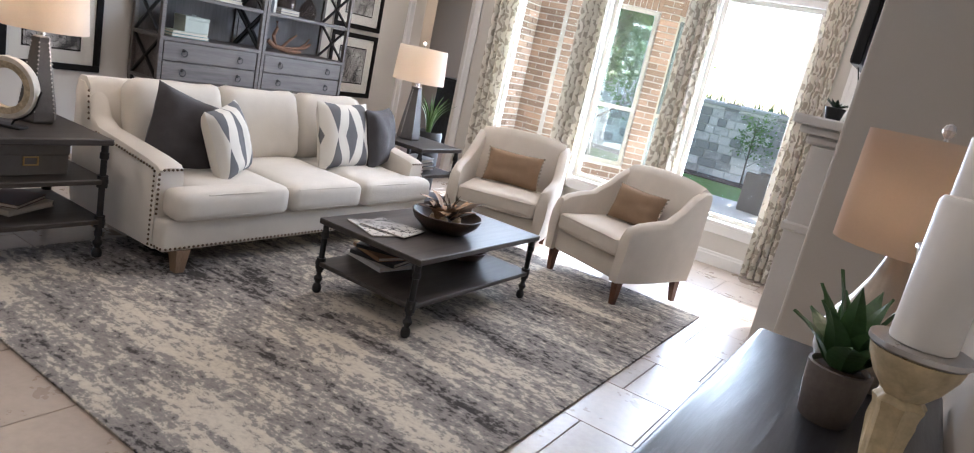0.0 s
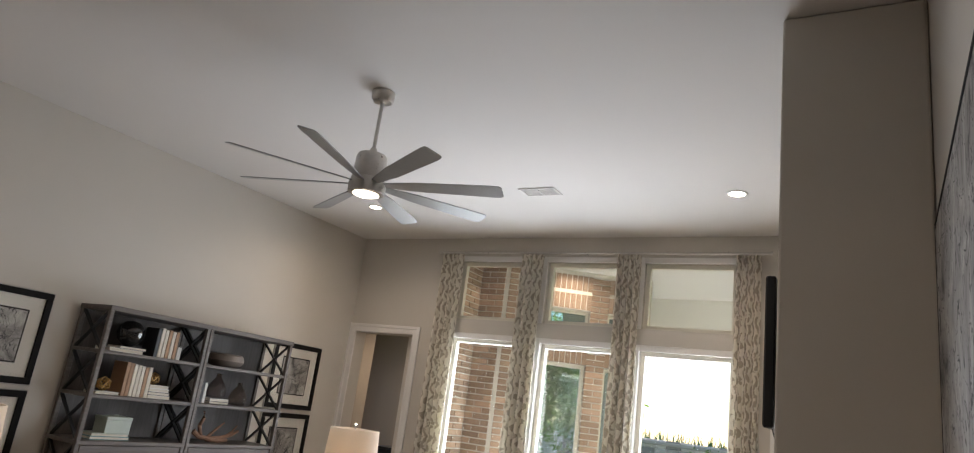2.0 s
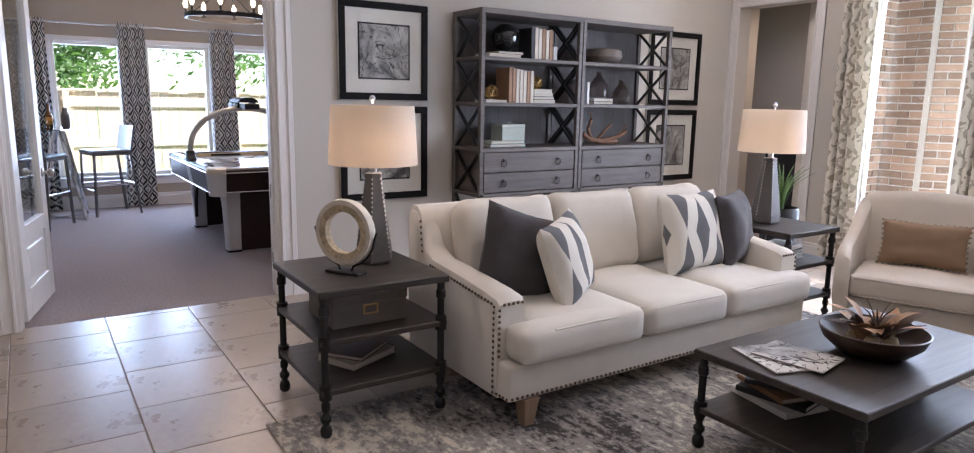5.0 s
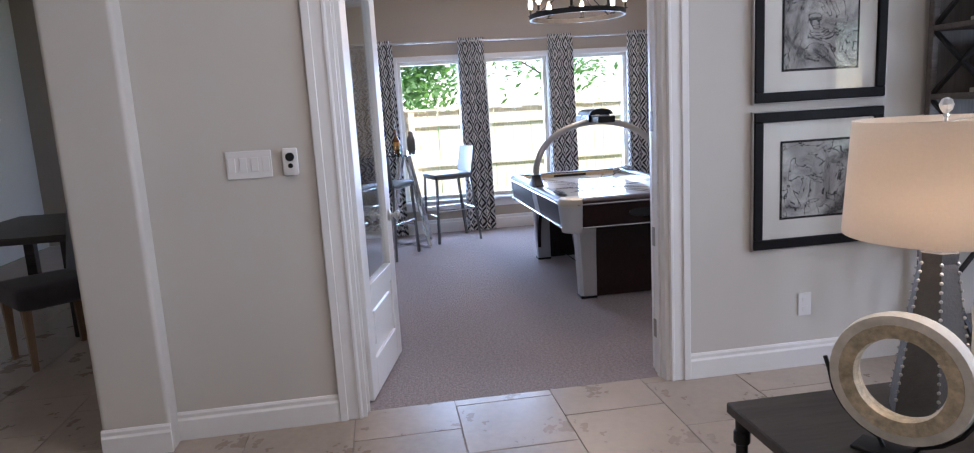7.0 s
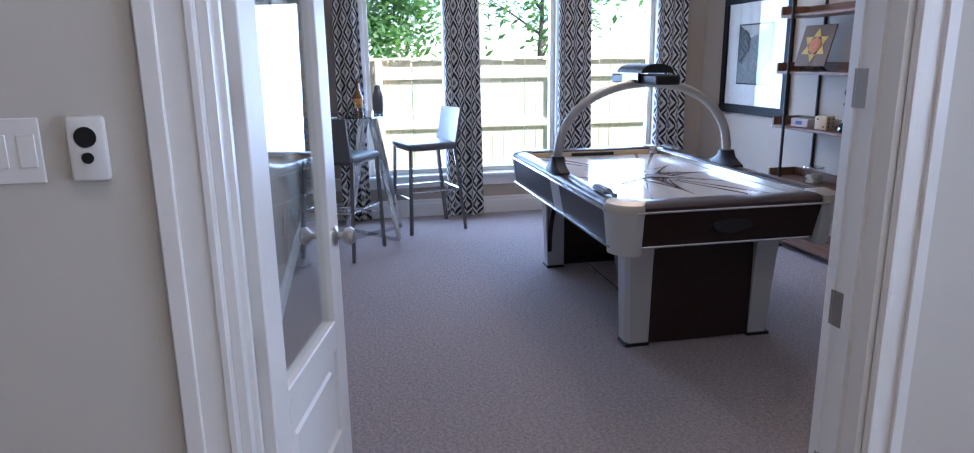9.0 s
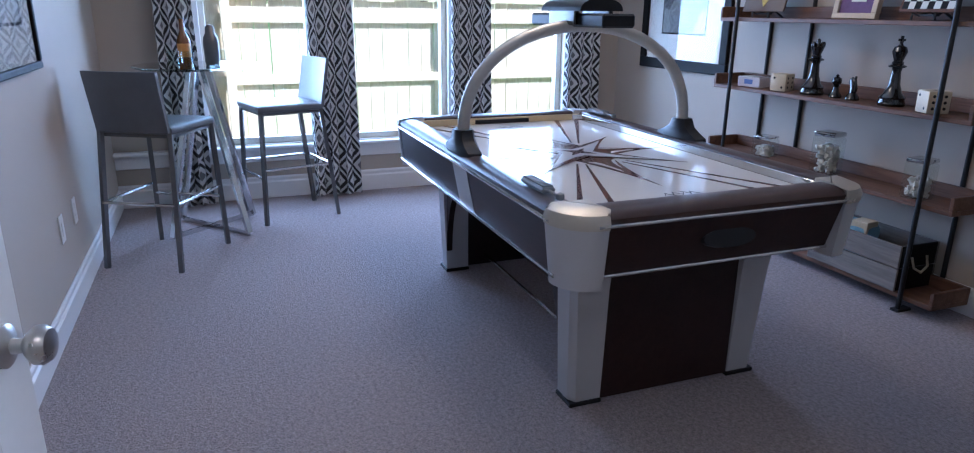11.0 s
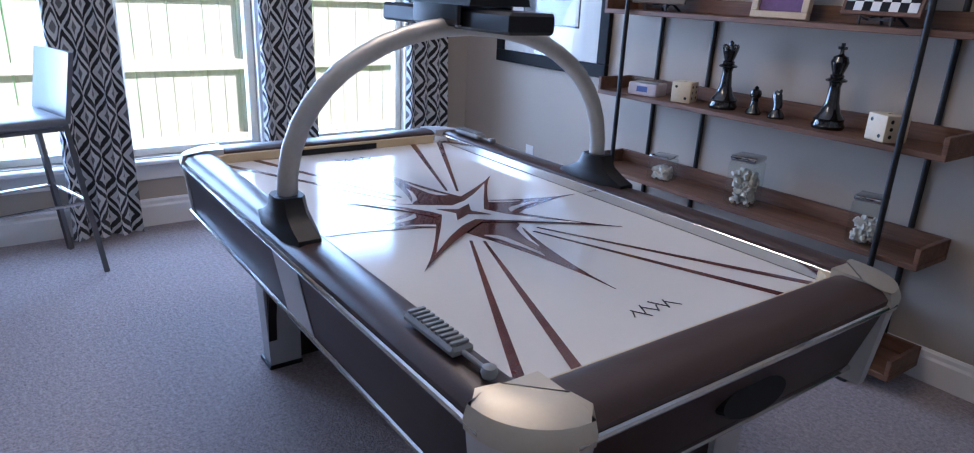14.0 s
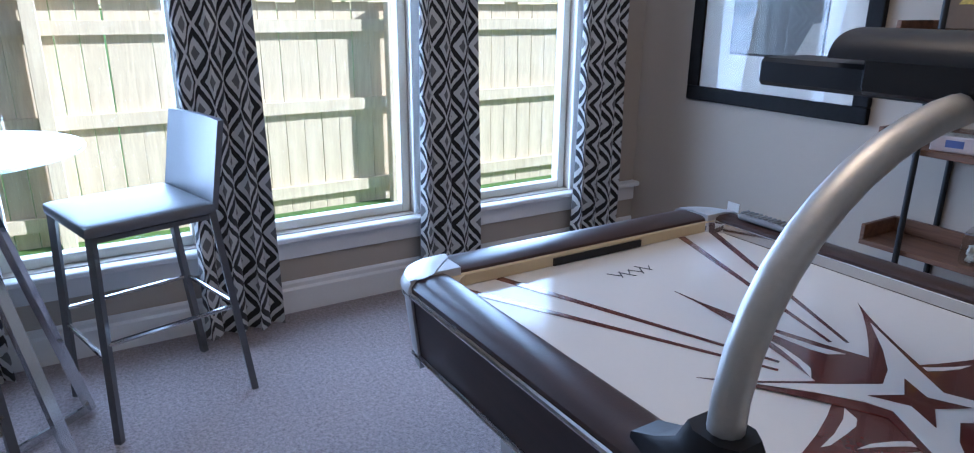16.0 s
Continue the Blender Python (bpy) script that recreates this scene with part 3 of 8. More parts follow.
# setting: living room 5.9 m wide, windows to +y, game room beyond the wall at x = 0
H, GH = 3.57, 2.74
XE, YN, YS = 5.90, 6.93, -3.6
DOOR_Y0, DOOR_Y1, DOOR_H = 0.578, 2.17, 2.44
LW = [(1.47, 2.26), (2.57, 3.37), (3.64, 4.53)]
LZ, TZ = (0.42, 2.42), (2.63, 3.30)
GW = [(1.03, 1.79), (2.05, 2.81), (3.07, 3.81)]
GZ = (0.40, 2.03)
HALL = (0.10, 0.94, 0.0, 2.40)
BX = 5.335
# assumed opening, not in view; lets sun reach the floor by the breast
ASSUMED_DOOR = (4.95, 5.80, 0.0, 2.44)


def structure(name, bm, material, parent=None, label="", category=""):
    return tagged(part(name, bm, material, parent), label, category, "", "structure")


bm = B()
wall_cells(bm, "x", -0.14, 0.0, -0.28, YN, 0, H, [(DOOR_Y0, DOOR_Y1, 0, DOOR_H)])
structure("wall_west", bm, WALL, label="greige painted wall with wide doorway to game room", category="wall")
bm = B()
nose = [(0.11 - 0.022 + 0.022 * math.cos(a), c + 0.022 * math.sin(a)) for c, a0 in ((-0.558, -90), (-0.302, 0)) for a in [math.radians(a0 + 15 * i) for i in range(7)]]
rings(bm, [[(x, y, z) for x, y in [(-0.14, -0.28), (-0.14, -0.58)] + nose] for z in (0, H)])
structure("wall_corner", bm, WALL, label="greige wall end standing proud with rounded corners", category="wall")
bm = B()
wall_cells(bm, "y", YN, YN + 0.18, -0.14, XE + 0.14, 0, H, [(*HALL[:2], 0, HALL[3])] + [(a, b, *LZ) for a, b in LW] + [(a, b, *TZ) for a, b in LW] + [(*ASSUMED_DOOR[:2], 0, ASSUMED_DOOR[3])])
structure("wall_north", bm, WALL, label="greige window wall with tall windows and transoms", category="wall")
structure_e = B()
wall_cells(structure_e, "x", XE, XE + 0.14, YS, YN, 0, H, [])
structure("wall_east", structure_e, WALL, label="greige painted wall behind the console", category="wall")
bm = B()
bx(bm, BX, 3.28, 0, XE - 0.003, 5.50, H - 0.003, bev=0.012, seg=2)
structure("chimney_breast", bm, WALL, label="greige painted chimney breast", category="wall")
bm = B()
wall_cells(bm, "y", YS - 0.14, YS, -6.4, XE + 0.14, 0, H, [])
structure("wall_south", bm, WALL, label="plain greige wall", category="wall")
bm = B()
bx(bm, -0.14, YS - 0.14, H, XE + 0.14, YN + 0.18, H + 0.12), bx(bm, -6.54, YS - 0.14, H, -0.14, 0.40, H + 0.12)
structure("ceiling", bm, CEIL, label="smooth white painted ceiling", category="ceiling")
# dining side, seen past the angled wall
bm = B()
wall_cells(bm, "x", -6.54, -6.4, YS, 0.26, 0, H, [])
structure("wall_dining", bm, GAME_WALL, label="dim taupe dining wall", category="wall")
# game room shell
bm = B()
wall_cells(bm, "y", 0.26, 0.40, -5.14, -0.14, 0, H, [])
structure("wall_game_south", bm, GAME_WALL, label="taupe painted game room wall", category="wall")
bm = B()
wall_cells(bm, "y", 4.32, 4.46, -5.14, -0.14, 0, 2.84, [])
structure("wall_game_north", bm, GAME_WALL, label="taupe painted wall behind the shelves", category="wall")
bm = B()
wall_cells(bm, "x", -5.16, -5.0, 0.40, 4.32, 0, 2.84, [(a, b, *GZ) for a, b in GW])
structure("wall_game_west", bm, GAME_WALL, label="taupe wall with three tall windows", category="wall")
bm = B()
bx(bm, -5.0, 0.40, GH, -0.14, 4.32, GH + 0.1)
structure("ceiling_game", bm, CEIL, label="flat white ceiling of the game room", category="ceiling")
bm = B()
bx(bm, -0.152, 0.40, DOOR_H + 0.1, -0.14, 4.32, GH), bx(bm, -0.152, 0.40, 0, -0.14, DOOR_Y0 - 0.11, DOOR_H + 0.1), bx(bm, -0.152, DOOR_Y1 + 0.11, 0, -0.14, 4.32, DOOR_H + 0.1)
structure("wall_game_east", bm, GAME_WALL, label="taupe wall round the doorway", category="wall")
bm = B()
bx(bm, -5.0, 0.40, -0.05, -0.07, 4.32, 0.0)
structure("floor_carpet", bm, CARPET, label="grey-brown cut pile carpet", category="carpet")
# tile bed under the floor tiles
bm = B()
bx(bm, -0.07, -0.2, -0.06, XE, YN, -0.006), bx(bm, -6.4, YS, -0.06, XE, -0.2, -0.006), bx(bm, -6.4, -0.2, -0.06, -0.75, 0.26, -0.006)
floor = structure("floor", bm, GROUT, label="beige stone-look tile floor", category="floor")
# hall wing beyond the small doorway
bm = B()
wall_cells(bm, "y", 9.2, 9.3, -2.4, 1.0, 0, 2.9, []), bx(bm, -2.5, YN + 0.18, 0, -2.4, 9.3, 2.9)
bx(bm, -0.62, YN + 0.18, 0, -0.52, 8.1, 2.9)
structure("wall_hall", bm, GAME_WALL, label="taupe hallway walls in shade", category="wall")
bm = B()
bx(bm, -2.5, YN + 0.18, 2.75, 1.0, 9.3, 2.85)
structure("ceiling_hall", bm, CEIL, label="hallway ceiling", category="ceiling")
bm = B()
bx(bm, -2.5, YN, -0.06, 1.0, 9.3, 0)
structure("floor_hall", bm, CARPET, label="carpeted hallway floor", category="floor")


def casing(name, axis, t, out, a0, a1, z1, w=0.11, d=0.022, sides=(1, 1)):
    """Moulded trim round an opening on the face t of a wall; out is the way it stands proud."""
    bm = B()

    def slab(p0, p1, q0, q1, dd, bev):
        lo, hi = sorted((t, t + out * dd))
        if axis == "x":
            bx(bm, lo, p0, q0, hi, p1, q1, bev=bev)
        else:
            bx(bm, p0, lo, q0, p1, hi, q1, bev=bev)
    for dd, ww, off in ((d * 0.6, w, 0.0), (d, w * 0.34, w * 0.66), (d * 0.85, w * 0.16, 0.004)):
        slab(a0 - off - ww, a0 - off, 0, z1 + off + ww, dd, 0.003)
        slab(a1 + off, a1 + off + ww, 0, z1 + off + ww, dd, 0.003)
        slab(a0 - off, a1 + off, z1 + off, z1 + off + ww, dd, 0.003)
    return structure(name, bm, TRIM, label="white painted door casing", category="trim")


casing("trim_game_door", "x", 0.0, 1, DOOR_Y0, DOOR_Y1, DOOR_H)
casing("trim_game_door_inner", "x", -0.152, -1, DOOR_Y0, DOOR_Y1, DOOR_H)
casing("trim_hall_door", "y", YN, -1, HALL[0], HALL[1], HALL[3], w=0.10)
casing("trim_assumed_door", "y", YN, -1, ASSUMED_DOOR[0], ASSUMED_DOOR[1], ASSUMED_DOOR[3], w=0.10)
bm = B()
for y0, y1 in ((DOOR_Y0 - 0.001, DOOR_Y0 + 0.02), (DOOR_Y1 - 0.02, DOOR_Y1 + 0.001)):
    bx(bm, -0.152, y0, 0, 0.0, y1, DOOR_H)
    ym = y1 if y0 < 1 else y0 - 0.012
    bx(bm, -0.09, ym, 0, -0.055, ym + 0.012, DOOR_H)
bx(bm, -0.152, DOOR_Y0, DOOR_H - 0.02, 0.0, DOOR_Y1, DOOR_H)
jamb = structure("trim_door_jamb", bm, TRIM, label="white painted door jamb", category="trim")
for z in (0.25, 0.75, 1.35, 2.15):
    for y in (DOOR_Y0 + 0.021, DOOR_Y1 - 0.024):
        part("hinge", (lambda b: (bx(b, -0.150, y, z - 0.05, -0.100, y + 0.003, z + 0.05), b)[1])(B()), HINGE, jamb)


def baseboard(name, pts, height=0.135, d=0.018):
    """Moulded skirting along points; it stands to the left of the way walked."""
    bm = B()
    for (xa, ya), (xb, yb) in zip(pts, pts[1:]):
        dv = Vector((xb - xa, yb - ya, 0)).normalized()
        nv = Vector((-dv.y, dv.x, 0))
        prof = [(0, 0), (d, 0), (d, height * 0.72), (d * 0.6, height * 0.80), (d * 0.6, height * 0.92), (d * 0.25, height), (0, height)]
        rings(bm, [[Vector((x, y, 0)) + nv * a + Vector((0, 0, z)) for a, z in prof] for x, y in ((xa, ya), (xb, yb))])
    return structure(name, bm, TRIM, label="white moulded baseboard", category="baseboard")


baseboard("baseboard_west", [(0, YN), (0, DOOR_Y1 + 0.11)])
baseboard("baseboard_west_end", [(0, DOOR_Y0 - 0.11), (0, -0.28)])
baseboard("baseboard_corner", [(0.11, -0.281), (0.11, -0.579)])
baseboard("baseboard_north", [(ASSUMED_DOOR[0] - 0.10, YN), (HALL[1] + 0.10, YN)])
baseboard("baseboard_east", [(XE, YS), (XE, 3.28)])
baseboard("baseboard_breast", [(XE, 3.28), (BX, 3.28)])
baseboard("baseboard_game_south", [(-0.152, 0.40), (-5.0, 0.40)][::-1])
baseboard("baseboard_game_west", [(-5.0, 4.32), (-5.0, 0.40)], 0.16)
baseboard("baseboard_game_north", [(-0.152, 4.32), (-5.0, 4.32)])


def window(name, axis, t_in, t_out, a0, a1, z0, z1, rail=None, frame_mat=None, label="", casing_w=0.055, sill=True, glass=None):
    """A window set in its opening: inner trim, sash frame, glass and sill."""
    frame_mat = frame_mat or CREAM_FRAME
    inward = 1 if t_in > t_out else -1
    mid = (t_in + t_out) / 2

    def P(bm, u0, u1, s0, s1, w0, w1, bev=0.0):
        lo, hi = sorted((u0, u1))
        if axis == "x":
            bx(bm, lo, s0, w0, hi, s1, w1, bev=bev)
        else:
            bx(bm, s0, lo, w0, s1, hi, w1, bev=bev)
    win = thing(name, Matrix(), label, "window")
    win["kind"] = "structure"
    bm = B()
    f = 0.045
    for s0, s1, w0, w1 in ((a0, a0 + f, z0, z1), (a1 - f, a1, z0, z1), (a0 + f, a1 - f, z1 - f, z1), (a0 + f, a1 - f, z0, z0 + f)):
        P(bm, mid - 0.03, mid + 0.03, s0, s1, w0, w1, 0.004)
    if rail:
        P(bm, mid - 0.035, mid + 0.03, a0 + f, a1 - f, rail - 0.025, rail + 0.025, 0.004)
    part("window_frame", bm, frame_mat, win)
    bm = B()
    for s0, s1, w0, w1 in ((a0 - casing_w, a0 + 0.006, z0, z1 + casing_w), (a1 - 0.006, a1 + casing_w, z0, z1 + casing_w), (a0 + 0.006, a1 - 0.006, z1 - 0.006, z1 + casing_w)):
        P(bm, t_in, t_in + inward * 0.018, s0, s1, w0, w1, 0.004)
    part("casing", bm, TRIM, win, "white painted casing")
    if sill:
        bm = B()
        P(bm, mid + inward * 0.031, t_in + inward * 0.045, a0 - casing_w, a1 + casing_w, z0 - 0.03, z0 + 0.004, 0.006)
        P(bm, t_in, t_in + inward * 0.018, a0 - casing_w, a1 + casing_w, z0 - 0.12, z0 - 0.031, 0.004)
        part("window_sill", bm, TRIM, win, "white painted sill and apron")
    zs = [z0 + f, z1 - f] if not rail else [z0 + f, rail - 0.025, rail + 0.025, z1 - f]
    for w0, w1 in zip(zs[::2], zs[1::2]):
        bm = B()
        P(bm, mid - 0.003, mid + 0.003, a0 + f, a1 - f, w0, w1)
        pn = part("pane", bm, glass or GLASS, win)
        pn.visible_shadow = False
    return win


for i, (a, b) in enumerate(LW):
    window(f"window_{i + 1}", "y", YN, YN + 0.18, a, b, *LZ, label="tall fixed living room window with cream frame")
    window(f"window_{i + 4}", "y", YN, YN + 0.18, a, b, *TZ, label="transom window above a tall window", sill=False)
for i, (a, b) in enumerate(GW):
    window(f"window_{i + 7}", "x", -5.0, -5.16, a, b, *GZ, label="tall fixed game room window with white frame", sill=False)
# long stool under the game room windows
bm = B()
bx(bm, -5.0, 0.402, 0.368, -4.935, 4.318, 0.396, bev=0.006), bx(bm, -5.0, 0.402, 0.275, -4.982, 4.318, 0.367, bev=0.004)
structure("trim_window_ledge", bm, TRIM, label="white ledge under the windows", category="trim")


def panel_door(name, m, w, h, label, glazed=True, knob=True, t=0.045):
    """A door leaf hinged at its origin, running along x: a tall pane above, a raised panel below."""
    d = thing(name, m, label, "door")
    d["kind"] = "structure"
    st, lock, bot, top = 0.115, 0.60, 0.20, 0.115
    bm = B()
    bx(bm, 0, -t / 2, 0.012, st, t / 2, h, 0.003), bx(bm, w - st, -t / 2, 0.012, w, t / 2, h, 0.003)
    bx(bm, st, -t / 2, 0.012, w - st, t / 2, bot, 0.003), bx(bm, st, -t / 2, lock - 0.1, w - st, t / 2, lock, 0.003), bx(bm, st, -t / 2, h - top, w - st, t / 2, h, 0.003)
    part("stile_frame", bm, TRIM, d)
    bm = B()
    bx(bm, st, -0.008, bot, w - st, 0.008, lock - 0.1), bx(bm, st + 0.05, -0.016, bot + 0.05, w - st - 0.05, 0.016, lock - 0.15, 0.012)
    part("panel", bm, TRIM, d, "raised white panel")
    bm = B()
    bx(bm, st, -0.003, lock, w - st, 0.003, h - top)
    part("pane", bm, GLASS if glazed else TRIM, d).visible_shadow = not glazed
    if knob:
        for s in (1, -1):
            bm = B()
            mm = pose(w - 0.06, s * t / 2, 0.875, -90 * s)
            lathe(bm, [(0.033, 0), (0.033, 0.006), (0.026, 0.010), (0.012, 0.014), (0.011, 0.030), (0.020, 0.036), (0.029, 0.046), (0.030, 0.056), (0.024, 0.066), (0.008, 0.070)], 20, m=mm)
            part("door_knob", bm, NICKEL, d, "satin nickel knob", smooth=True)
    return d


LEAF_ANGLE = math.degrees(math.atan2(0.770 - 0.610, -0.85 + 0.16))
panel_door("door_1", pose(-0.160, 0.610, 0.0, 0, 0, LEAF_ANGLE), 0.735, 2.41, "white glazed door leaf standing open into the game room")
panel_door("door_2", pose(-0.160, 2.148, 0.0, 0, 0, 84), 0.735, 2.41, "white glazed door leaf folded back against the wall")
# door_3 is an unseen leaf added to fill the assumed opening
panel_door("door_3", pose(ASSUMED_DOOR[0] + 0.01, YN + 0.08, 0.0), 0.83, 2.42, "white glazed door, closed, unseen, added to admit sun")

# living room things
bm = B()
soft(bm, (0, 0, 0.006), (2.67, 3.69, 0.014), 0.006, cuts=3)
rug = tagged(part("area_rug", bm, RUG, m=pose(3.305, 3.325, 0.001)), "grey, charcoal and cream abstract low-pile area rug", "rug")


def turned_leg(bm, x, y, z1, r=0.019):
    """An iron post with collars, turned foot and ball end, from the floor to z1."""
    lathe(bm, [(0.016, 0.0), (0.024, 0.010), (0.026, 0.030), (0.021, 0.048), (0.013, 0.056), (0.017, 0.066), (0.024, 0.078), (0.024, 0.090), (0.015, 0.100), (0.013, 0.116), (r, 0.124), (r, 0.150),
               (r * 0.82, 0.155), (r * 0.82, z1 - 0.08), (r * 1.15, z1 - 0.075), (r * 1.15, z1 - 0.045), (r * 0.9, z1 - 0.04), (r * 0.9, z1)], 12, (x, y, 0))


def iron_table(name, m, w, d, h, shelves, label, category, group=""):
    t = thing(name, m, label, category, group)
    for sx in (-1, 1):
        for sy in (-1, 1):
            bm = B()
            turned_leg(bm, sx * (w / 2 - 0.03), sy * (d / 2 - 0.03), h - 0.03)
            part("leg", bm, IRON, t, "black turned iron leg", smooth=True)
    bm = B()
    bx(bm, -w / 2, -d / 2, h - 0.032, w / 2, d / 2, h, 0.004)
    part("tabletop", bm, DARK_TOP, t, "dark weathered wood top")
    for z in shelves:
        bm = B()
        bx(bm, -w / 2 + 0.008, -d / 2 + 0.008, z - 0.026, w / 2 - 0.008, d / 2 - 0.008, z, 0.004)
        part("shelf", bm, DARK_TOP, t)
        for sx in (-1, 1):
            for sy in (-1, 1):
                bm = B()
                lathe(bm, [(0.026, z - 0.045), (0.026, z + 0.018)], 12, (sx * (w / 2 - 0.03), sy * (d / 2 - 0.03), 0))
                part("collar", bm, IRON, t)
    return t


iron_table("coffee_table", pose(3.424, 3.525, 0.013), 0.71, 1.21, 0.427, (0.185,), "dark wood coffee table with black iron legs on the rug", "coffee table")
iron_table("end_table", pose(1.935, 1.940, 0.008), 0.62, 0.61, 0.642, (0.43, 0.215), "dark wood two-shelf end table with iron legs by sofa", "end table", "end tables")
iron_table("end_table", pose(2.15, 4.79, 0.013), 0.56, 0.54, 0.645, (0.43, 0.215), "dark end table between sofa and armchair", "end table", "end tables")


def table_lamp(m, label, base="obelisk"):
    lamp = thing("table_lamp", m, label, "lamp", "table lamps")
    bm = B()
    if base == "obelisk":
        n = 6
        loops = []
        for r, z in ((0.085, 0.0), (0.095, 0.015), (0.092, 0.06), (0.042, 0.40), (0.044, 0.425), (0.030, 0.43)):
            loops.append([(r * math.cos(2 * math.pi * i / n + 0.5), r * math.sin(2 * math.pi * i / n + 0.5), z) for i in range(n)])
        rings(bm, loops)
        part("base", bm, LAMPBASE, lamp, "grey six-sided tapered base with silver beading")
        for i in range(n):
            bm = B()
            a = 2 * math.pi * i / n + 0.5
            for k in range(17):
                f = k / 16
                r, z = 0.092 + (0.043 - 0.092) * f, 0.06 + 0.34 * f
                lathe(bm, [(0.001, -0.0045), (0.0042, -0.002), (0.0042, 0.002), (0.001, 0.0045)], 6, (r * math.cos(a), r * math.sin(a), z))
            tagged(part("beading", bm, NICKEL, lamp), kind="stuff")
        s0, s1, r0, r1 = 0.468, 0.738, 0.208, 0.192
        stem = 0.43
    else:
        lathe(bm, [(0.085, 0), (0.105, 0.012), (0.128, 0.06), (0.132, 0.11), (0.112, 0.165), (0.078, 0.22), (0.052, 0.28), (0.036, 0.335), (0.030, 0.36)], 28)
        part("base", bm, LAMPGOLD, lamp, "champagne tapered ceramic base", smooth=True)
        s0, s1, r0, r1 = 0.362, 0.645, 0.170, 0.168
        stem = 0.36
    bm = B()
    lathe(bm, [(0.017, stem - 0.005), (0.017, stem + 0.05), (0.010, stem + 0.055), (0.004, s1 + 0.005)], 12)
    for i in range(3):
        a = 2 * math.pi * i / 3
        tube(bm, [(0.004 * math.cos(a), 0.004 * math.sin(a), s1 - 0.01), (r1 * math.cos(a), r1 * math.sin(a), s1 - 0.008)], 0.002, 5)
    part("stem", bm, NICKEL, lamp, smooth=True)
    bm = B()
    lathe(bm, [(0.001, s1), (0.006, s1 + 0.004), (0.005, s1 + 0.010), (0.013, s1 + 0.020), (0.016, s1 + 0.030), (0.011, s1 + 0.042), (0.002, s1 + 0.047)], 10)
    part("finial", bm, CRYSTAL, lamp, "clear crystal finial")
    bm = B()
    made = lathe(bm, [(r0, s0), (r1, s1), (r1 - 0.003, s1), (r0 - 0.003, s0), (r0, s0)], 40, caps=False)
    bmesh.ops.remove_doubles(bm, verts=bm.verts[:], dist=1e-4)
    part("shade", bm, SHADE if base == "obelisk" else TANSHADE, lamp, "pale linen drum shade" if base == "obelisk" else "tan drum shade", smooth=True)
    bm = B()
    lathe(bm, [(0.012, stem + 0.06), (0.028, stem + 0.10), (0.030, stem + 0.13), (0.018, stem + 0.16), (0.002, stem + 0.168)], 12)
    part("bulb", bm, LAMPBULB, lamp, "lit bulb", smooth=True)
    at = m @ Vector((0.05, 0.0, stem + 0.125))
    bulb_light("lamp_light", at, 0.5 if base == "obelisk" else 0.10)
    return lamp


table_lamp(pose(1.85, 2.055, 0.651), "lit table lamp with beaded grey base and linen shade")
table_lamp(pose(2.08, 4.76, 0.659), "lit table lamp with grey base on end table")
table_lamp(pose(5.672, 2.33, 0.85), "lit table lamp with champagne base on black console", base="vase")


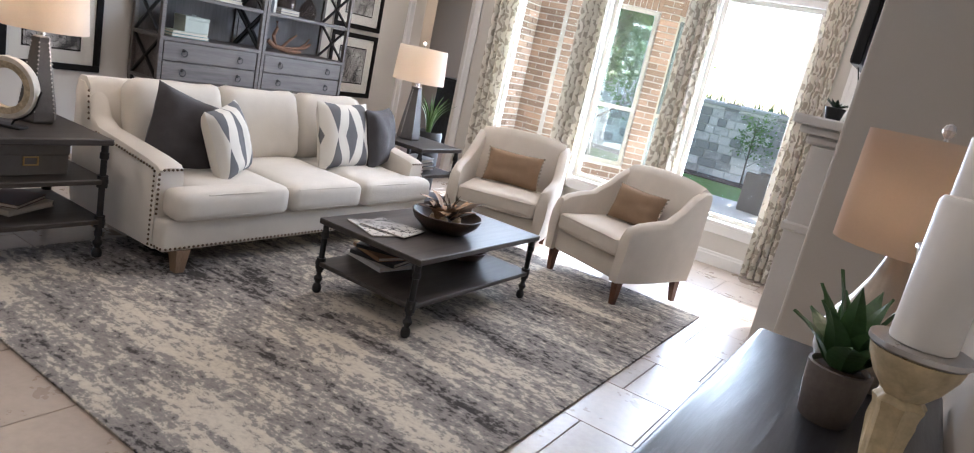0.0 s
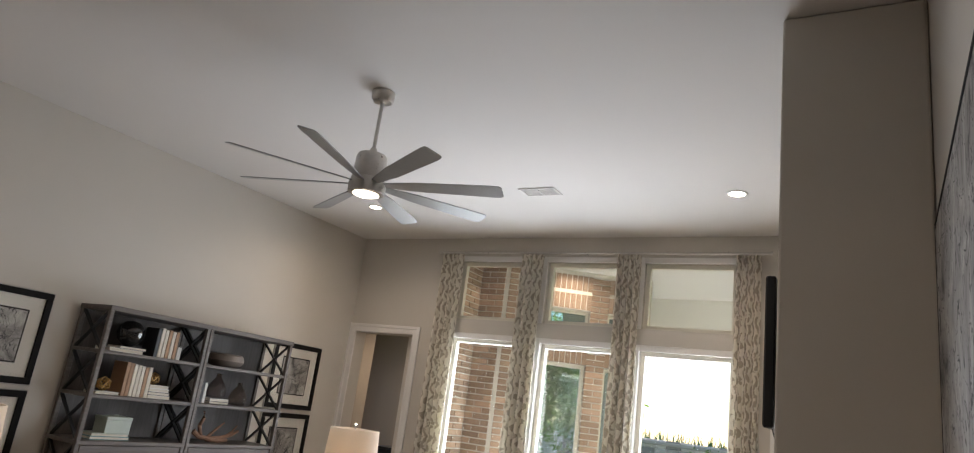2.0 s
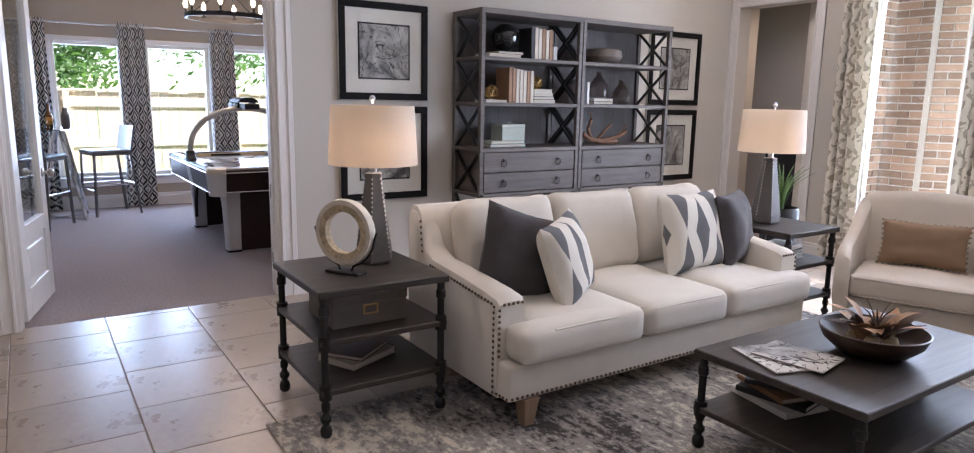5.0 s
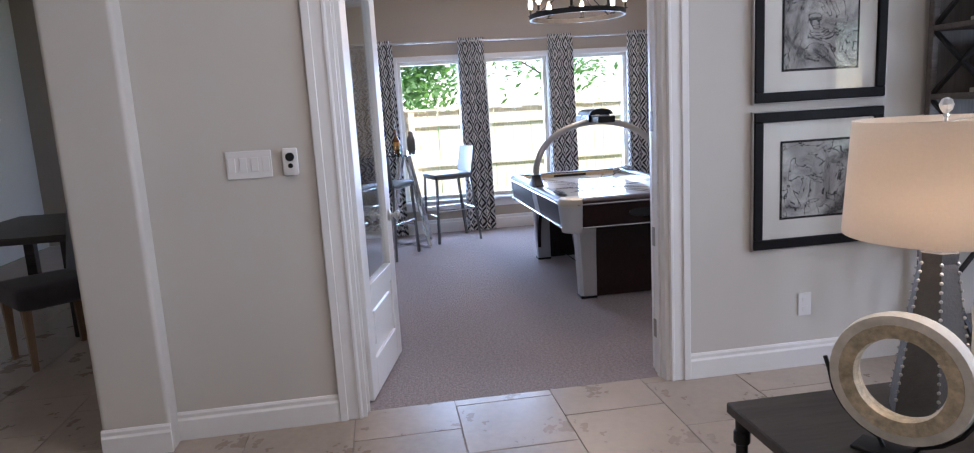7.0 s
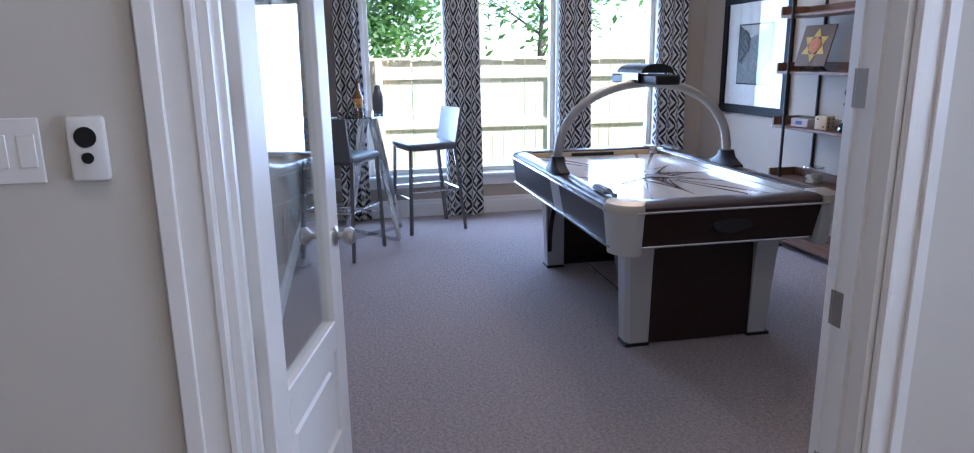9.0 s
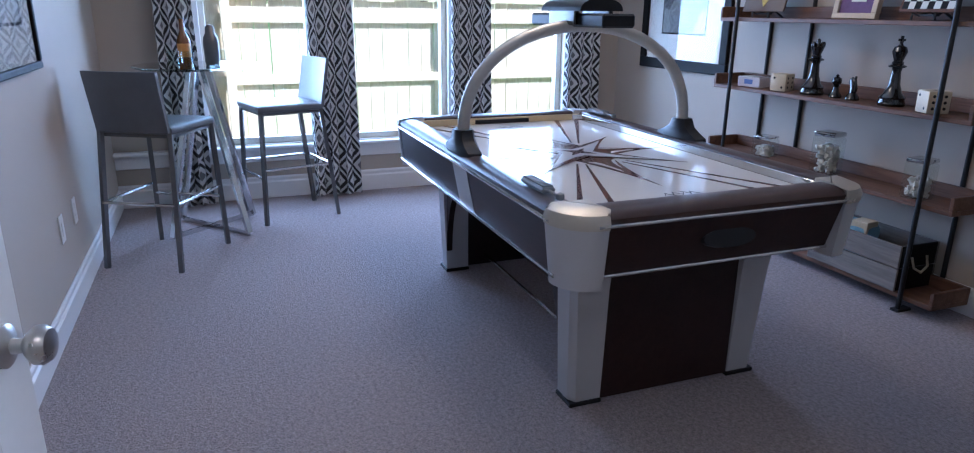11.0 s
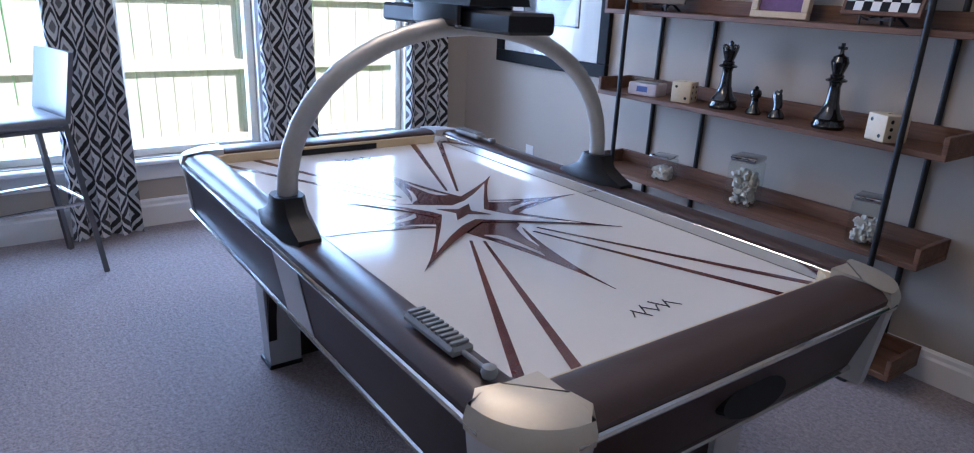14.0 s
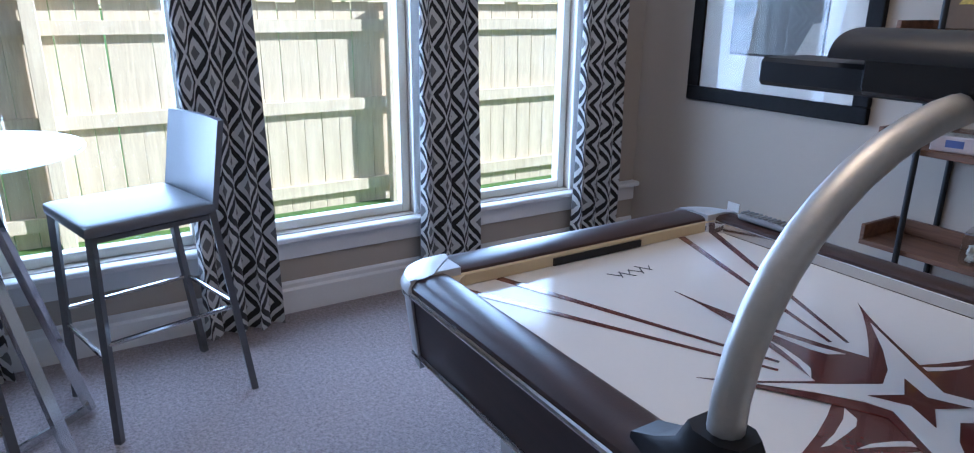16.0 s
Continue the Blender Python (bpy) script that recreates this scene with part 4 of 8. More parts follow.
def sofa():
    L, D = 2.16, 0.98
    s = thing("sofa", pose(2.125, 3.41, 0.008), "ivory linen three-seat sofa with nailhead trim", "sofa")
    # local x: 0.5 is the front, -0.48 the back; y along the length
    bm = B()
    bx(bm, -0.44, -L / 2 + 0.03, 0.13, 0.35, L / 2 - 0.03, 0.30, 0.02, 3), bx(bm, 0.30, -L / 2 + 0.009, 0.131, 0.46, L / 2 - 0.009, 0.302, 0.02, 3)
    part("base", bm, LINEN, s, smooth=True)
    bm = B()
    prof = [(-0.36, 0.16), (-0.48, 0.84), (-0.45, 0.875), (-0.39, 0.875), (-0.35, 0.84), (-0.22, 0.30), (-0.22, 0.16)]
    rings(bm, [[(x, y, z) for x, z in prof] for y in (-L / 2 + 0.02, -L / 4, 0, L / 4, L / 2 - 0.02)])
    part("backrest", bm, LINEN, s, smooth=True)
    for sy in (-1, 1):
        bm = B()
        loops = []
        for x, zt, w in ((-0.45, 0.86, 0.10), (-0.40, 0.86, 0.11), (-0.34, 0.80, 0.12), (-0.29, 0.69, 0.13), (-0.22, 0.645, 0.14), (0.10, 0.615, 0.15), (0.26, 0.595, 0.16), (0.345, 0.58, 0.16), (0.375, 0.56, 0.15)):
            yo, yi = L / 2, L / 2 - w
            ps = [(yo - 0.01, 0.13), (yo, 0.2), (yo, zt - 0.05), (yo - 0.015, zt - 0.015), (yo - 0.05, zt), (yi + 0.035, zt), (yi + 0.008, zt - 0.015), (yi, zt - 0.05), (yi, 0.13)]
            loops.append([(x, sy * y, z) for y, z in ps])
        rings(bm, loops)
        arm = part("arm", bm, LINEN, s, smooth=True)
        bm = B()
        line = [(0.377, L / 2 - 0.012, z) for z in np.arange(0.32, 0.54, 0.026)] + [(0.377, L / 2 - 0.012 - k * 0.024, 0.550) for k in range(1, 6)]
        line += [(0.35, L / 2 + 0.001, z) for z in np.arange(0.15, 0.54, 0.026)] + [(x, L / 2 - 0.008, 0.150) for x in np.arange(0.37, 0.45, 0.026)]
        line += [(x, L / 2 + 0.001, 0.548 + (0.35 - x) * 0.10) for x in np.arange(0.33, -0.22, -0.026)]
        line += [(-0.30 - 0.022 * math.sin(k), L / 2 + 0.001, z) for k, z in ((0, 0.66), (0.2, 0.69), (0.4, 0.72), (0.6, 0.75), (0.8, 0.78), (1.0, 0.81))]
        for x, y, z in line:
            lathe(bm, [(0.0075, -0.002), (0.007, 0.002), (0.004, 0.0045), (0.001, 0.005)], 7, m=Matrix.Translation((x, sy * y, z)) @ (pose(0, 0, 0, 0, 90) if abs(x - 0.377) < 0.001 else pose(0, 0, 0, -90 * sy)))
        tagged(part("nailhead_trim", bm, NAIL, arm, "bronze nailheads"), kind="stuff")
    bm = B()
    for y in np.arange(-L / 2 + 0.03, L / 2 - 0.02, 0.027):
        lathe(bm, [(0.0075, -0.002), (0.007, 0.002), (0.004, 0.0045), (0.001, 0.005)], 7, m=Matrix.Translation((0.461, y, 0.150)) @ pose(0, 0, 0, 0, 90))
    tagged(part("nailhead_trim", bm, NAIL, s, "bronze nailheads"), kind="stuff")
    cw = (L - 0.32) / 3
    for i in range(3):
        y = (i - 1) * cw
        bm = B()
        soft(bm, (0.11, y, 0.385), (0.82, cw - 0.008, 0.165), 0.05, 0.022, wob=0.008, seed=i * 3.1)
        if i != 1:
            soft(bm, (0.437, y + (i - 1) * 0.064, 0.384), (0.168, cw + 0.118, 0.160), 0.05, 0.012, wob=0.005, seed=i * 2.3)
        c = part("seat_cushion", bm, LINEN, s, smooth=True)
        bm = B()
        for z in (0.325, 0.445):
            tube(bm, [(-0.2, y - cw / 2 + 0.01, z), (0.46, y - cw / 2 + 0.012, z), (0.508, y - cw / 2 + 0.06, z), (0.512, y, z + 0.004), (0.508, y + cw / 2 - 0.06, z), (0.46, y + cw / 2 - 0.012, z), (-0.2, y + cw / 2 - 0.01, z)], 0.0045, 6)
        part("piping", bm, LINEN, c)
        bm = B()
        soft(bm, (0, 0, 0), (0.19, cw - 0.01, 0.47), 0.085, 0.0, m=pose(-0.235, y, 0.675, 0, -13), wob=0.022, seed=i * 5.7 + 1)
        part("back_cushion", bm, LINEN, s, smooth=True)
    for sx, sy in ((1, 1), (1, -1), (-1, 1), (-1, -1)):
        bm = B()
        x, y = (0.43 if sx > 0 else -0.36), sy * (L / 2 - 0.13)
        rings(bm, [[(x + a * w, y + b * w, z) for a, b in ((-1, -1), (1, -1), (1, 1), (-1, 1))] for z, w in ((0, 0.024), (0.135, 0.040))])
        part("leg", bm, PALEWOOD, s, "tapered oak leg")
    return s


sofa()


def throw_pillow(m, w, h, t, material, label, seed=0.0, trim=None):
    p = thing("throw_pillow", m, label, "pillow", "throw pillows")
    bm = B()
    pillow(bm, w, h, t, seed=seed)
    part("cover", bm, material, p, smooth=True)
    if trim:
        n = int(w / 0.03)
        for side in (-1, 1):
            bm = B()
            for i in range(n + 1):
                u = 2 * i / n - 1
                z = (h / 2) + side * h / 2 * (1 - 0.07 * (1 - u * u)) 
                lathe(bm, [(0.001, -0.009), (0.008, -0.005), (0.010, 0), (0.008, 0.005), (0.001, 0.009)], 7, (u * w / 2, 0, z))
            for i in range(1, 9):
                lathe(bm, [(0.001, -0.009), (0.008, -0.005), (0.010, 0), (0.008, 0.005), (0.001, 0.009)], 7, (side * w / 2 * (1 - 0.05 * math.sin(math.pi * i / 9)), 0, h * i / 9))
            part("pompom_trim", bm, trim, p, "row of small pompoms")
    return p


SOFA_T = 0.485
throw_pillow(pose(2.205, 2.635, SOFA_T - 0.02, -16, 18, 84), 0.47, 0.45, 0.17, CHARCOAL, "charcoal square throw pillow leaning on the sofa arm", 1.0)
throw_pillow(pose(2.345, 2.925, SOFA_T - 0.02, -18, -6, 122), 0.42, 0.42, 0.16, LOZENGE, "cream pillow with grey lozenges leaning on a dark pillow", 2.0)
throw_pillow(pose(2.255, 3.900, SOFA_T - 0.02, -14, 0, 92), 0.50, 0.47, 0.16, LOZENGE, "cream throw pillow with tall grey lozenges", 3.0)
throw_pillow(pose(2.225, 4.310, SOFA_T - 0.02, -12, 0, 112), 0.48, 0.44, 0.17, CHARCOAL, "charcoal throw pillow behind a patterned one", 4.0)


def armchair(m, label):
    """Local -y is the front."""
    c = thing("armchair", m, label, "armchair", "armchairs")
    W, D = 0.82, 0.75
    bm = B()
    bx(bm, -W / 2 + 0.06, -D / 2 + 0.05, 0.17, W / 2 - 0.06, D / 2 - 0.04, 0.33, 0.02, 3)
    part("base", bm, OATMEAL, c, smooth=True)
    bm = B()
    loops = []
    for k in range(9):
        u = 2 * k / 8 - 1
        zt = 0.90 - 0.035 * abs(u) ** 2.5
        x = u * (W / 2 - 0.055)
        loops.append([(x, y, z) for y, z in ((D / 2 - 0.20, 0.30), (D / 2 - 0.17, 0.45), (D / 2 - 0.09, zt - 0.06), (D / 2 - 0.06, zt - 0.015), (D / 2 - 0.025, zt), (D / 2 + 0.01, zt - 0.02), (D / 2 + 0.015, zt - 0.07), (D / 2 - 0.03, 0.17), (D / 2 - 0.16, 0.17))])
    rings(bm, loops)
    part("backrest", bm, OATMEAL, c, smooth=True)
    for sx in (-1, 1):
        bm = B()
        loops = []
        for y, zt, flare in ((D / 2 + 0.012, 0.84, 0.0), (D / 2 - 0.05, 0.84, 0.0), (D / 2 - 0.14, 0.79, 0.006), (D / 2 - 0.24, 0.705, 0.016), (D / 2 - 0.34, 0.65, 0.024), (0.0, 0.625, 0.026), (-0.16, 0.605, 0.022), (-0.27, 0.585, 0.010), (-0.335, 0.555, 0.0), (-0.36, 0.50, -0.004), (-0.365, 0.40, -0.004)):
            xo, w = W / 2 - 0.012 + flare, 0.085
            ps = [(xo - 0.02, 0.17), (xo - 0.005, 0.30), (xo, zt - 0.05), (xo - 0.012, zt - 0.014), (xo - 0.035, zt), (xo - w + 0.025, zt), (xo - w + 0.006, zt - 0.016), (xo - w, zt - 0.05), (xo - w, 0.17)]
            loops.append([(sx * x, y, z) for x, z in ps])
        rings(bm, loops)
        part("arm", bm, OATMEAL, c, smooth=True)
    bm = B()
    soft(bm, (0, -0.085, 0.395), (W - 0.19, 0.56, 0.13), 0.038, 0.018, wob=0.006, seed=2.0)
    part("seat_cushion", bm, OATMEAL, c, smooth=True)
    bm = B()
    for z in (0.345, 0.445):
        tube(bm, [(-W / 2 + 0.10, 0.15, z), (-W / 2 + 0.10, -0.33, z), (-W / 2 + 0.13, -0.364, z), (W / 2 - 0.13, -0.364, z), (W / 2 - 0.10, -0.33, z), (W / 2 - 0.10, 0.15, z)], 0.004, 6)
    part("piping", bm, OATMEAL, c)
    for sx in (-1, 1):
        for y in (-D / 2 + 0.075, D / 2 - 0.07):
            bm = B()
            x = sx * (W / 2 - 0.075)
            rings(bm, [[(x + a * w, y + b * w + (0.03 if y > 0 else 0) * (0.18 - z) / 0.18, z) for a, b in ((-1, -1), (1, -1), (1, 1), (-1, 1))] for z, w in ((0, 0.017), (0.18, 0.028))])
            part("leg", bm, LEGWOOD, c, "tapered dark walnut leg")
    return c


CH1, CH2 = pose(2.93, 5.06, 0.012, 0, 0, 20), pose(3.95, 5.08, 0.012, 0, 0, -21)
armchair(CH1, "oatmeal linen armchair with sloping arms beside end table")
armchair(CH2, "oatmeal linen armchair with sloping arms in sunlight")
throw_pillow(CH1 @ pose(0, 0.055, 0.475, -15, 0, 0), 0.46, 0.27, 0.13, TAN, "tan lumbar pillow with pompom trim on armchair", 5.0, POM)
throw_pillow(CH2 @ pose(0, 0.055, 0.475, -15, 0, 0), 0.46, 0.27, 0.13, TAN, "tan lumbar pillow with pompom trim on armchair", 6.0, POM)


def bookcase(y0, y1, label):
    """Open shelving: panelled back, X-braced iron ends, three shelves over two drawers."""
    xb, xf, top = 0.03, 0.44, 2.09
    b = thing("bookcase", pose(0, y0, 0), label, "bookcase", "bookcases")
    L = y1 - y0
    for x in (xb, xf - 0.035):
        for y in (0.0, L - 0.035):
            bm = B()
            bx(bm, x, y, 0, x + 0.035, y + 0.035, top - 0.04, 0.003)
            part("post", bm, GREYWOOD, b)
    bm = B()
    bx(bm, xb - 0.005, -0.004, top - 0.04, xf + 0.005, L + 0.004, top, 0.003)
    part("top", bm, GREYWOOD, b)
    for z in (1.745, 1.405):
        bm = B()
        bx(bm, xb + 0.004, 0.004, z - 0.028, xf - 0.004, L - 0.004, z, 0.003)
        part("shelf", bm, GREYWOOD, b)
    bm = B()
    bx(bm, xb + 0.01, 0.037, 0.71, xb + 0.018, L - 0.037, top - 0.042)
    part("back_panel", bm, GREYPANEL, b)
    bm = B()
    bx(bm, xb, 0.002, 1.03, xf + 0.004, L - 0.002, 1.06, 0.003), bx(bm, xb, 0.002, 0.685, xf, L - 0.002, 0.712, 0.003)
    bx(bm, xb + 0.02, 0.036, 0.712, xf - 0.03, 0.05, 1.03), bx(bm, xb + 0.02, L - 0.05, 0.712, xf - 0.03, L - 0.036, 1.03), bx(bm, xb + 0.02, 0.05, 0.868, xf - 0.03, L - 0.05, 0.874)
    part("drawer_case", bm, GREYWOOD, b)
    for z0, z1 in ((0.718, 0.866), (0.876, 1.026)):
        bm = B()
        bx(bm, xf - 0.028, 0.042, z0, xf - 0.004, L - 0.042, z1, 0.003)
        dr = part("drawer", bm, GREYWOOD, b)
        for y in (0.22, L - 0.22):
            bm = B()
            zc = (z0 + z1) / 2
            lathe(bm, [(0.014, 0), (0.012, 0.006), (0.006, 0.010)], 10, m=Matrix.Translation((xf - 0.004, y, zc + 0.012)) @ pose(0, 0, 0, 0, 90))
            tube(bm, [(xf + 0.008, y + 0.026 * math.cos(a), zc - 0.008 + 0.026 * math.sin(a)) for a in np.linspace(0, 2 * math.pi, 17)[:-1]], 0.0035, 6, closed=True)
            part("ring_pull", bm, IRON, dr, "dark iron ring pull", smooth=True)
    for y in (0.018, L - 0.018):
        for z0, z1 in ((1.745, top - 0.04), (1.405, 1.717), (1.06, 1.377), (0.712, 1.03), (0.20, 0.685)):
            bm = B()
            bar(bm, (xb + 0.03, y, z0), (xf - 0.03, y, z1), 0.024, 0.014), bar(bm, (xb + 0.03, y, z1), (xf - 0.03, y, z0), 0.024, 0.0142)
            part("cross_brace", bm, IRON, b, "black iron cross brace")
        for z in (1.745, 1.405, 1.06, 0.20):
            bm = B()
            bx(bm, xb + 0.03, y - 0.012, z - 0.028, xf - 0.03, y + 0.012, z - 0.002)
            part("side_rail", bm, GREYWOOD, b)
    bm = B()
    bx(bm, xb, 0.002, 0.17, xf, L - 0.002, 0.198, 0.003)
    part("shelf", bm, GREYWOOD, b)
    return b


bookcase(3.56, 4.535, "tall grey-washed wood bookcase with iron cross braces and drawers")
bookcase(4.54, 5.575, "grey-washed bookcase holding smoked vases and driftwood")


def book(at, size, col, label, m=None, paper=True, group=""):
    """A bound book lying flat: boards, spine and pages; size is width, depth and thickness."""
    key = "book_cloth_%d_%d_%d" % tuple(int(c * 255) for c in col)
    cloth = bpy.data.materials.get(key) or mat(key, col, 0.6, var=0.12, scale=20, bump=0.2, bscale=200)
    w, d, t = size
    b = thing("book", (m if m is not None else Matrix()) if at is None else Matrix.Translation(at) @ (m if m is not None else Matrix()), label, "book", group)
    bm = B()
    e = min(0.004, t * 0.15)
    bx(bm, -w / 2, -d / 2, 0, w / 2, d / 2, e, 0.001), bx(bm, -w / 2, -d / 2, t - e, w / 2, d / 2, t, 0.001), bx(bm, -w / 2, -d / 2, e, -w / 2 + e, d / 2, t - e)
    part("cover", bm, cloth, b)
    bm = B()
    bx(bm, -w / 2 + e, -d / 2 + 0.004, e, w / 2 - 0.005, d / 2 - 0.004, t - e)
    part("page_block", bm, PAPER, b)
    return b


def upright(x, y, z, w, d, h, col, label, lean=0):
    """A book standing on a shelf with its spine to the room."""
    return book(None, (d, h, w), col, label, m=Matrix.Translation((x, y, z)) @ pose(0, 0, 0, lean, 0, 0) @ Matrix(((-1, 0, 0, 0), (0, 0, 1, 0), (0, 1, 0, h / 2), (0, 0, 0, 1))), group="shelf books")


def lathed(name, m, prof, material, label, category, n=24, caps=True):
    bm = B()
    lathe(bm, prof, n, caps=caps)
    return tagged(part(name, bm, material, smooth=True, m=m), label, category)


CREAM, TANB, WHITEB, DARKB, TEAL, MINT = (0.55, 0.50, 0.42), (0.30, 0.17, 0.09), (0.62, 0.61, 0.58), (0.03, 0.03, 0.035), (0.06, 0.20, 0.22), (0.42, 0.47, 0.41)
# top shelf
Z = 1.746
book((0.25, 3.84, Z), (0.20, 0.30, 0.028), WHITEB, "pale book lying flat on the top shelf", group="shelf books")
book((0.25, 3.90, Z + 0.0285), (0.18, 0.24, 0.022), DARKB, "dark book lying on a pale one", group="shelf books")
lathed("globe_ornament", pose(0.25, 3.90, Z + 0.052), [(0.03, 0), (0.035, 0.006), (0.06, 0.02), (0.095, 0.055), (0.110, 0.11), (0.095, 0.165), (0.06, 0.20), (0.002, 0.215)], GLOSSBLACK, "round glossy black ornament on books", "ornament")
for k, (c, h) in enumerate(((DARKB, 0.24), (CREAM, 0.245), (CREAM, 0.235), (TANB, 0.24), (CREAM, 0.23), (TANB, 0.235))):
    upright(0.27, 4.08 + k * 0.036, Z, 0.033, 0.17, h, c, "upright cream or brown cloth book on shelf")
upright(0.29, 4.315, Z, 0.04, 0.10, 0.11, WHITEB, "small white book standing on shelf")
# second shelf
Z = 1.406
book((0.28, 3.76, Z), (0.16, 0.20, 0.022), WHITEB, "white book lying flat under an ornament", group="shelf books")


def wire_polyhedron(m, label, r=0.055):
    bm = B()
    ps = [Vector((r * math.cos(a) * math.cos(e), r * math.sin(a) * math.cos(e), r * math.sin(e) + r)) for e, k in ((0.5, 0.0), (-0.5, 0.6)) for a in [k + i * 2 * math.pi / 5 for i in range(5)]] + [Vector((0, 0, 2 * r)), Vector((0, 0, 0.002))]
    for i in range(5):
        j = (i + 1) % 5
        for a, b in ((ps[i], ps[j]), (ps[5 + i], ps[5 + j]), (ps[i], ps[5 + i]), (ps[j], ps[5 + i]), (ps[10], ps[i]), (ps[11], ps[5 + i])):
            tube(bm, [a, b], 0.006, 6)
    return tagged(part("brass_ornament", bm, BRASS, m=m), label, "ornament")


wire_polyhedron(pose(0.28, 3.76, Z + 0.0225), "brass wire polyhedron on a white book")
for k, (c, h) in enumerate(((TANB, 0.27), (TANB, 0.265), (CREAM, 0.26), (CREAM, 0.255), (CREAM, 0.25), (TANB, 0.245), (CREAM, 0.25))):
    upright(0.27, 3.87 + k * 0.035, Z, 0.032, 0.18, h, c, "upright cream or tan cloth book on shelf")
for k, c in enumerate((WHITEB, DARKB, WHITEB, WHITEB)):
    book((0.26, 4.24 - 0.006 * k, Z + k * 0.0275), (0.17, 0.22 - 0.012 * k, 0.027), c, "white or dark book in a low stack", group="shelf books")
wire_polyhedron(pose(0.26, 4.21, Z + 0.1105), "brass wire polyhedron on stacked books", 0.05)
# third shelf
Z = 1.061
book((0.26, 3.88, Z), (0.20, 0.34, 0.026), TEAL, "teal book at the foot of a stack", group="shelf books")
book((0.26, 3.88, Z + 0.0265), (0.19, 0.32, 0.022), MINT, "pale green book in a stack", group="shelf books")
bm = B()
bx(bm, -0.08, -0.11, 0, 0.08, 0.11, 0.10, 0.003), bx(bm, -0.083, -0.113, 0.10, 0.083, 0.113, 0.128, 0.003), tube(bm, [(0.02, -0.02, 0.128), (0.02, -0.015, 0.14), (0.02, 0.015, 0.14), (0.02, 0.02, 0.128)], 0.003, 6)
tagged(part("keepsake_box", bm, mat("mint_box", MINT, 0.6, var=0.08), m=pose(0.26, 3.94, Z + 0.049)), "pale green lidded keepsake box on books", "box")
# right-hand bookcase
bm = B()
lathe(bm, [(0.09, 0), (0.15, 0.02), (0.175, 0.06), (0.165, 0.11), (0.14, 0.125), (0.13, 0.12), (0.15, 0.10), (0.155, 0.06), (0.13, 0.03), (0.002, 0.022)], 28)
tagged(part("ceramic_bowl", bm, BOWLGREY, smooth=True, m=pose(0.24, 4.93, 1.746)), "wide grey ceramic bowl on shelf", "bowl")
for k in range(3):
    upright(0.27, 4.62 + k * 0.03, 1.406, 0.028, 0.16, 0.20 - 0.01 * k, (WHITEB, DARKB, WHITEB)[k], "upright black and white book on shelf")
for k in range(2):
    book((0.26, 4.88, 1.406 + k * 0.0245), (0.17, 0.22, 0.024), (DARKB, WHITEB)[k], "flat book under a smoked vase", group="shelf books")
VASE = [(0.05, 0), (0.075, 0.01), (0.088, 0.06), (0.080, 0.11), (0.05, 0.16), (0.026, 0.19), (0.024, 0.215), (0.028, 0.225), (0.021, 0.222), (0.020, 0.19), (0.045, 0.155), (0.074, 0.108), (0.082, 0.06), (0.070, 0.014), (0.002, 0.008)]
lathed("glass_vase", pose(0.27, 4.88, 1.4555), VASE, SMOKEGLASS, "smoked glass bottle vase on books", "vase")
lathed("glass_vase", pose(0.26, 5.16, 1.406), [(r * 1.0, z * 0.95) for r, z in VASE], SMOKEGLASS, "smoked glass bottle vase on shelf", "vase")
bm = B()
tube(bm, [(0.25, 4.74, 1.15), (0.27, 4.80, 1.105), (0.26, 4.92, 1.09), (0.25, 5.05, 1.10), (0.26, 5.18, 1.13), (0.25, 5.26, 1.17)], 0.024, 8, 0.014)
tube(bm, [(0.27, 4.82, 1.10), (0.25, 4.80, 1.20), (0.24, 4.84, 1.27), (0.25, 4.82, 1.33)], 0.020, 8, 0.012)
tube(bm, [(0.26, 4.90, 1.10), (0.28, 4.97, 1.18), (0.26, 5.03, 1.21), (0.27, 5.06, 1.24)], 0.015, 8, 0.007)
tube(bm, [(0.26, 5.10, 1.11), (0.24, 5.20, 1.16), (0.25, 5.24, 1.22)], 0.012, 8, 0.006)
tube(bm, [(0.25, 4.90, 1.085), (0.28, 5.0, 1.075), (0.24, 5.15, 1.08)], 0.022, 8, 0.016)
tagged(part("driftwood", bm, DRIFT, smooth=True), "branching brown driftwood on shelf", "driftwood")


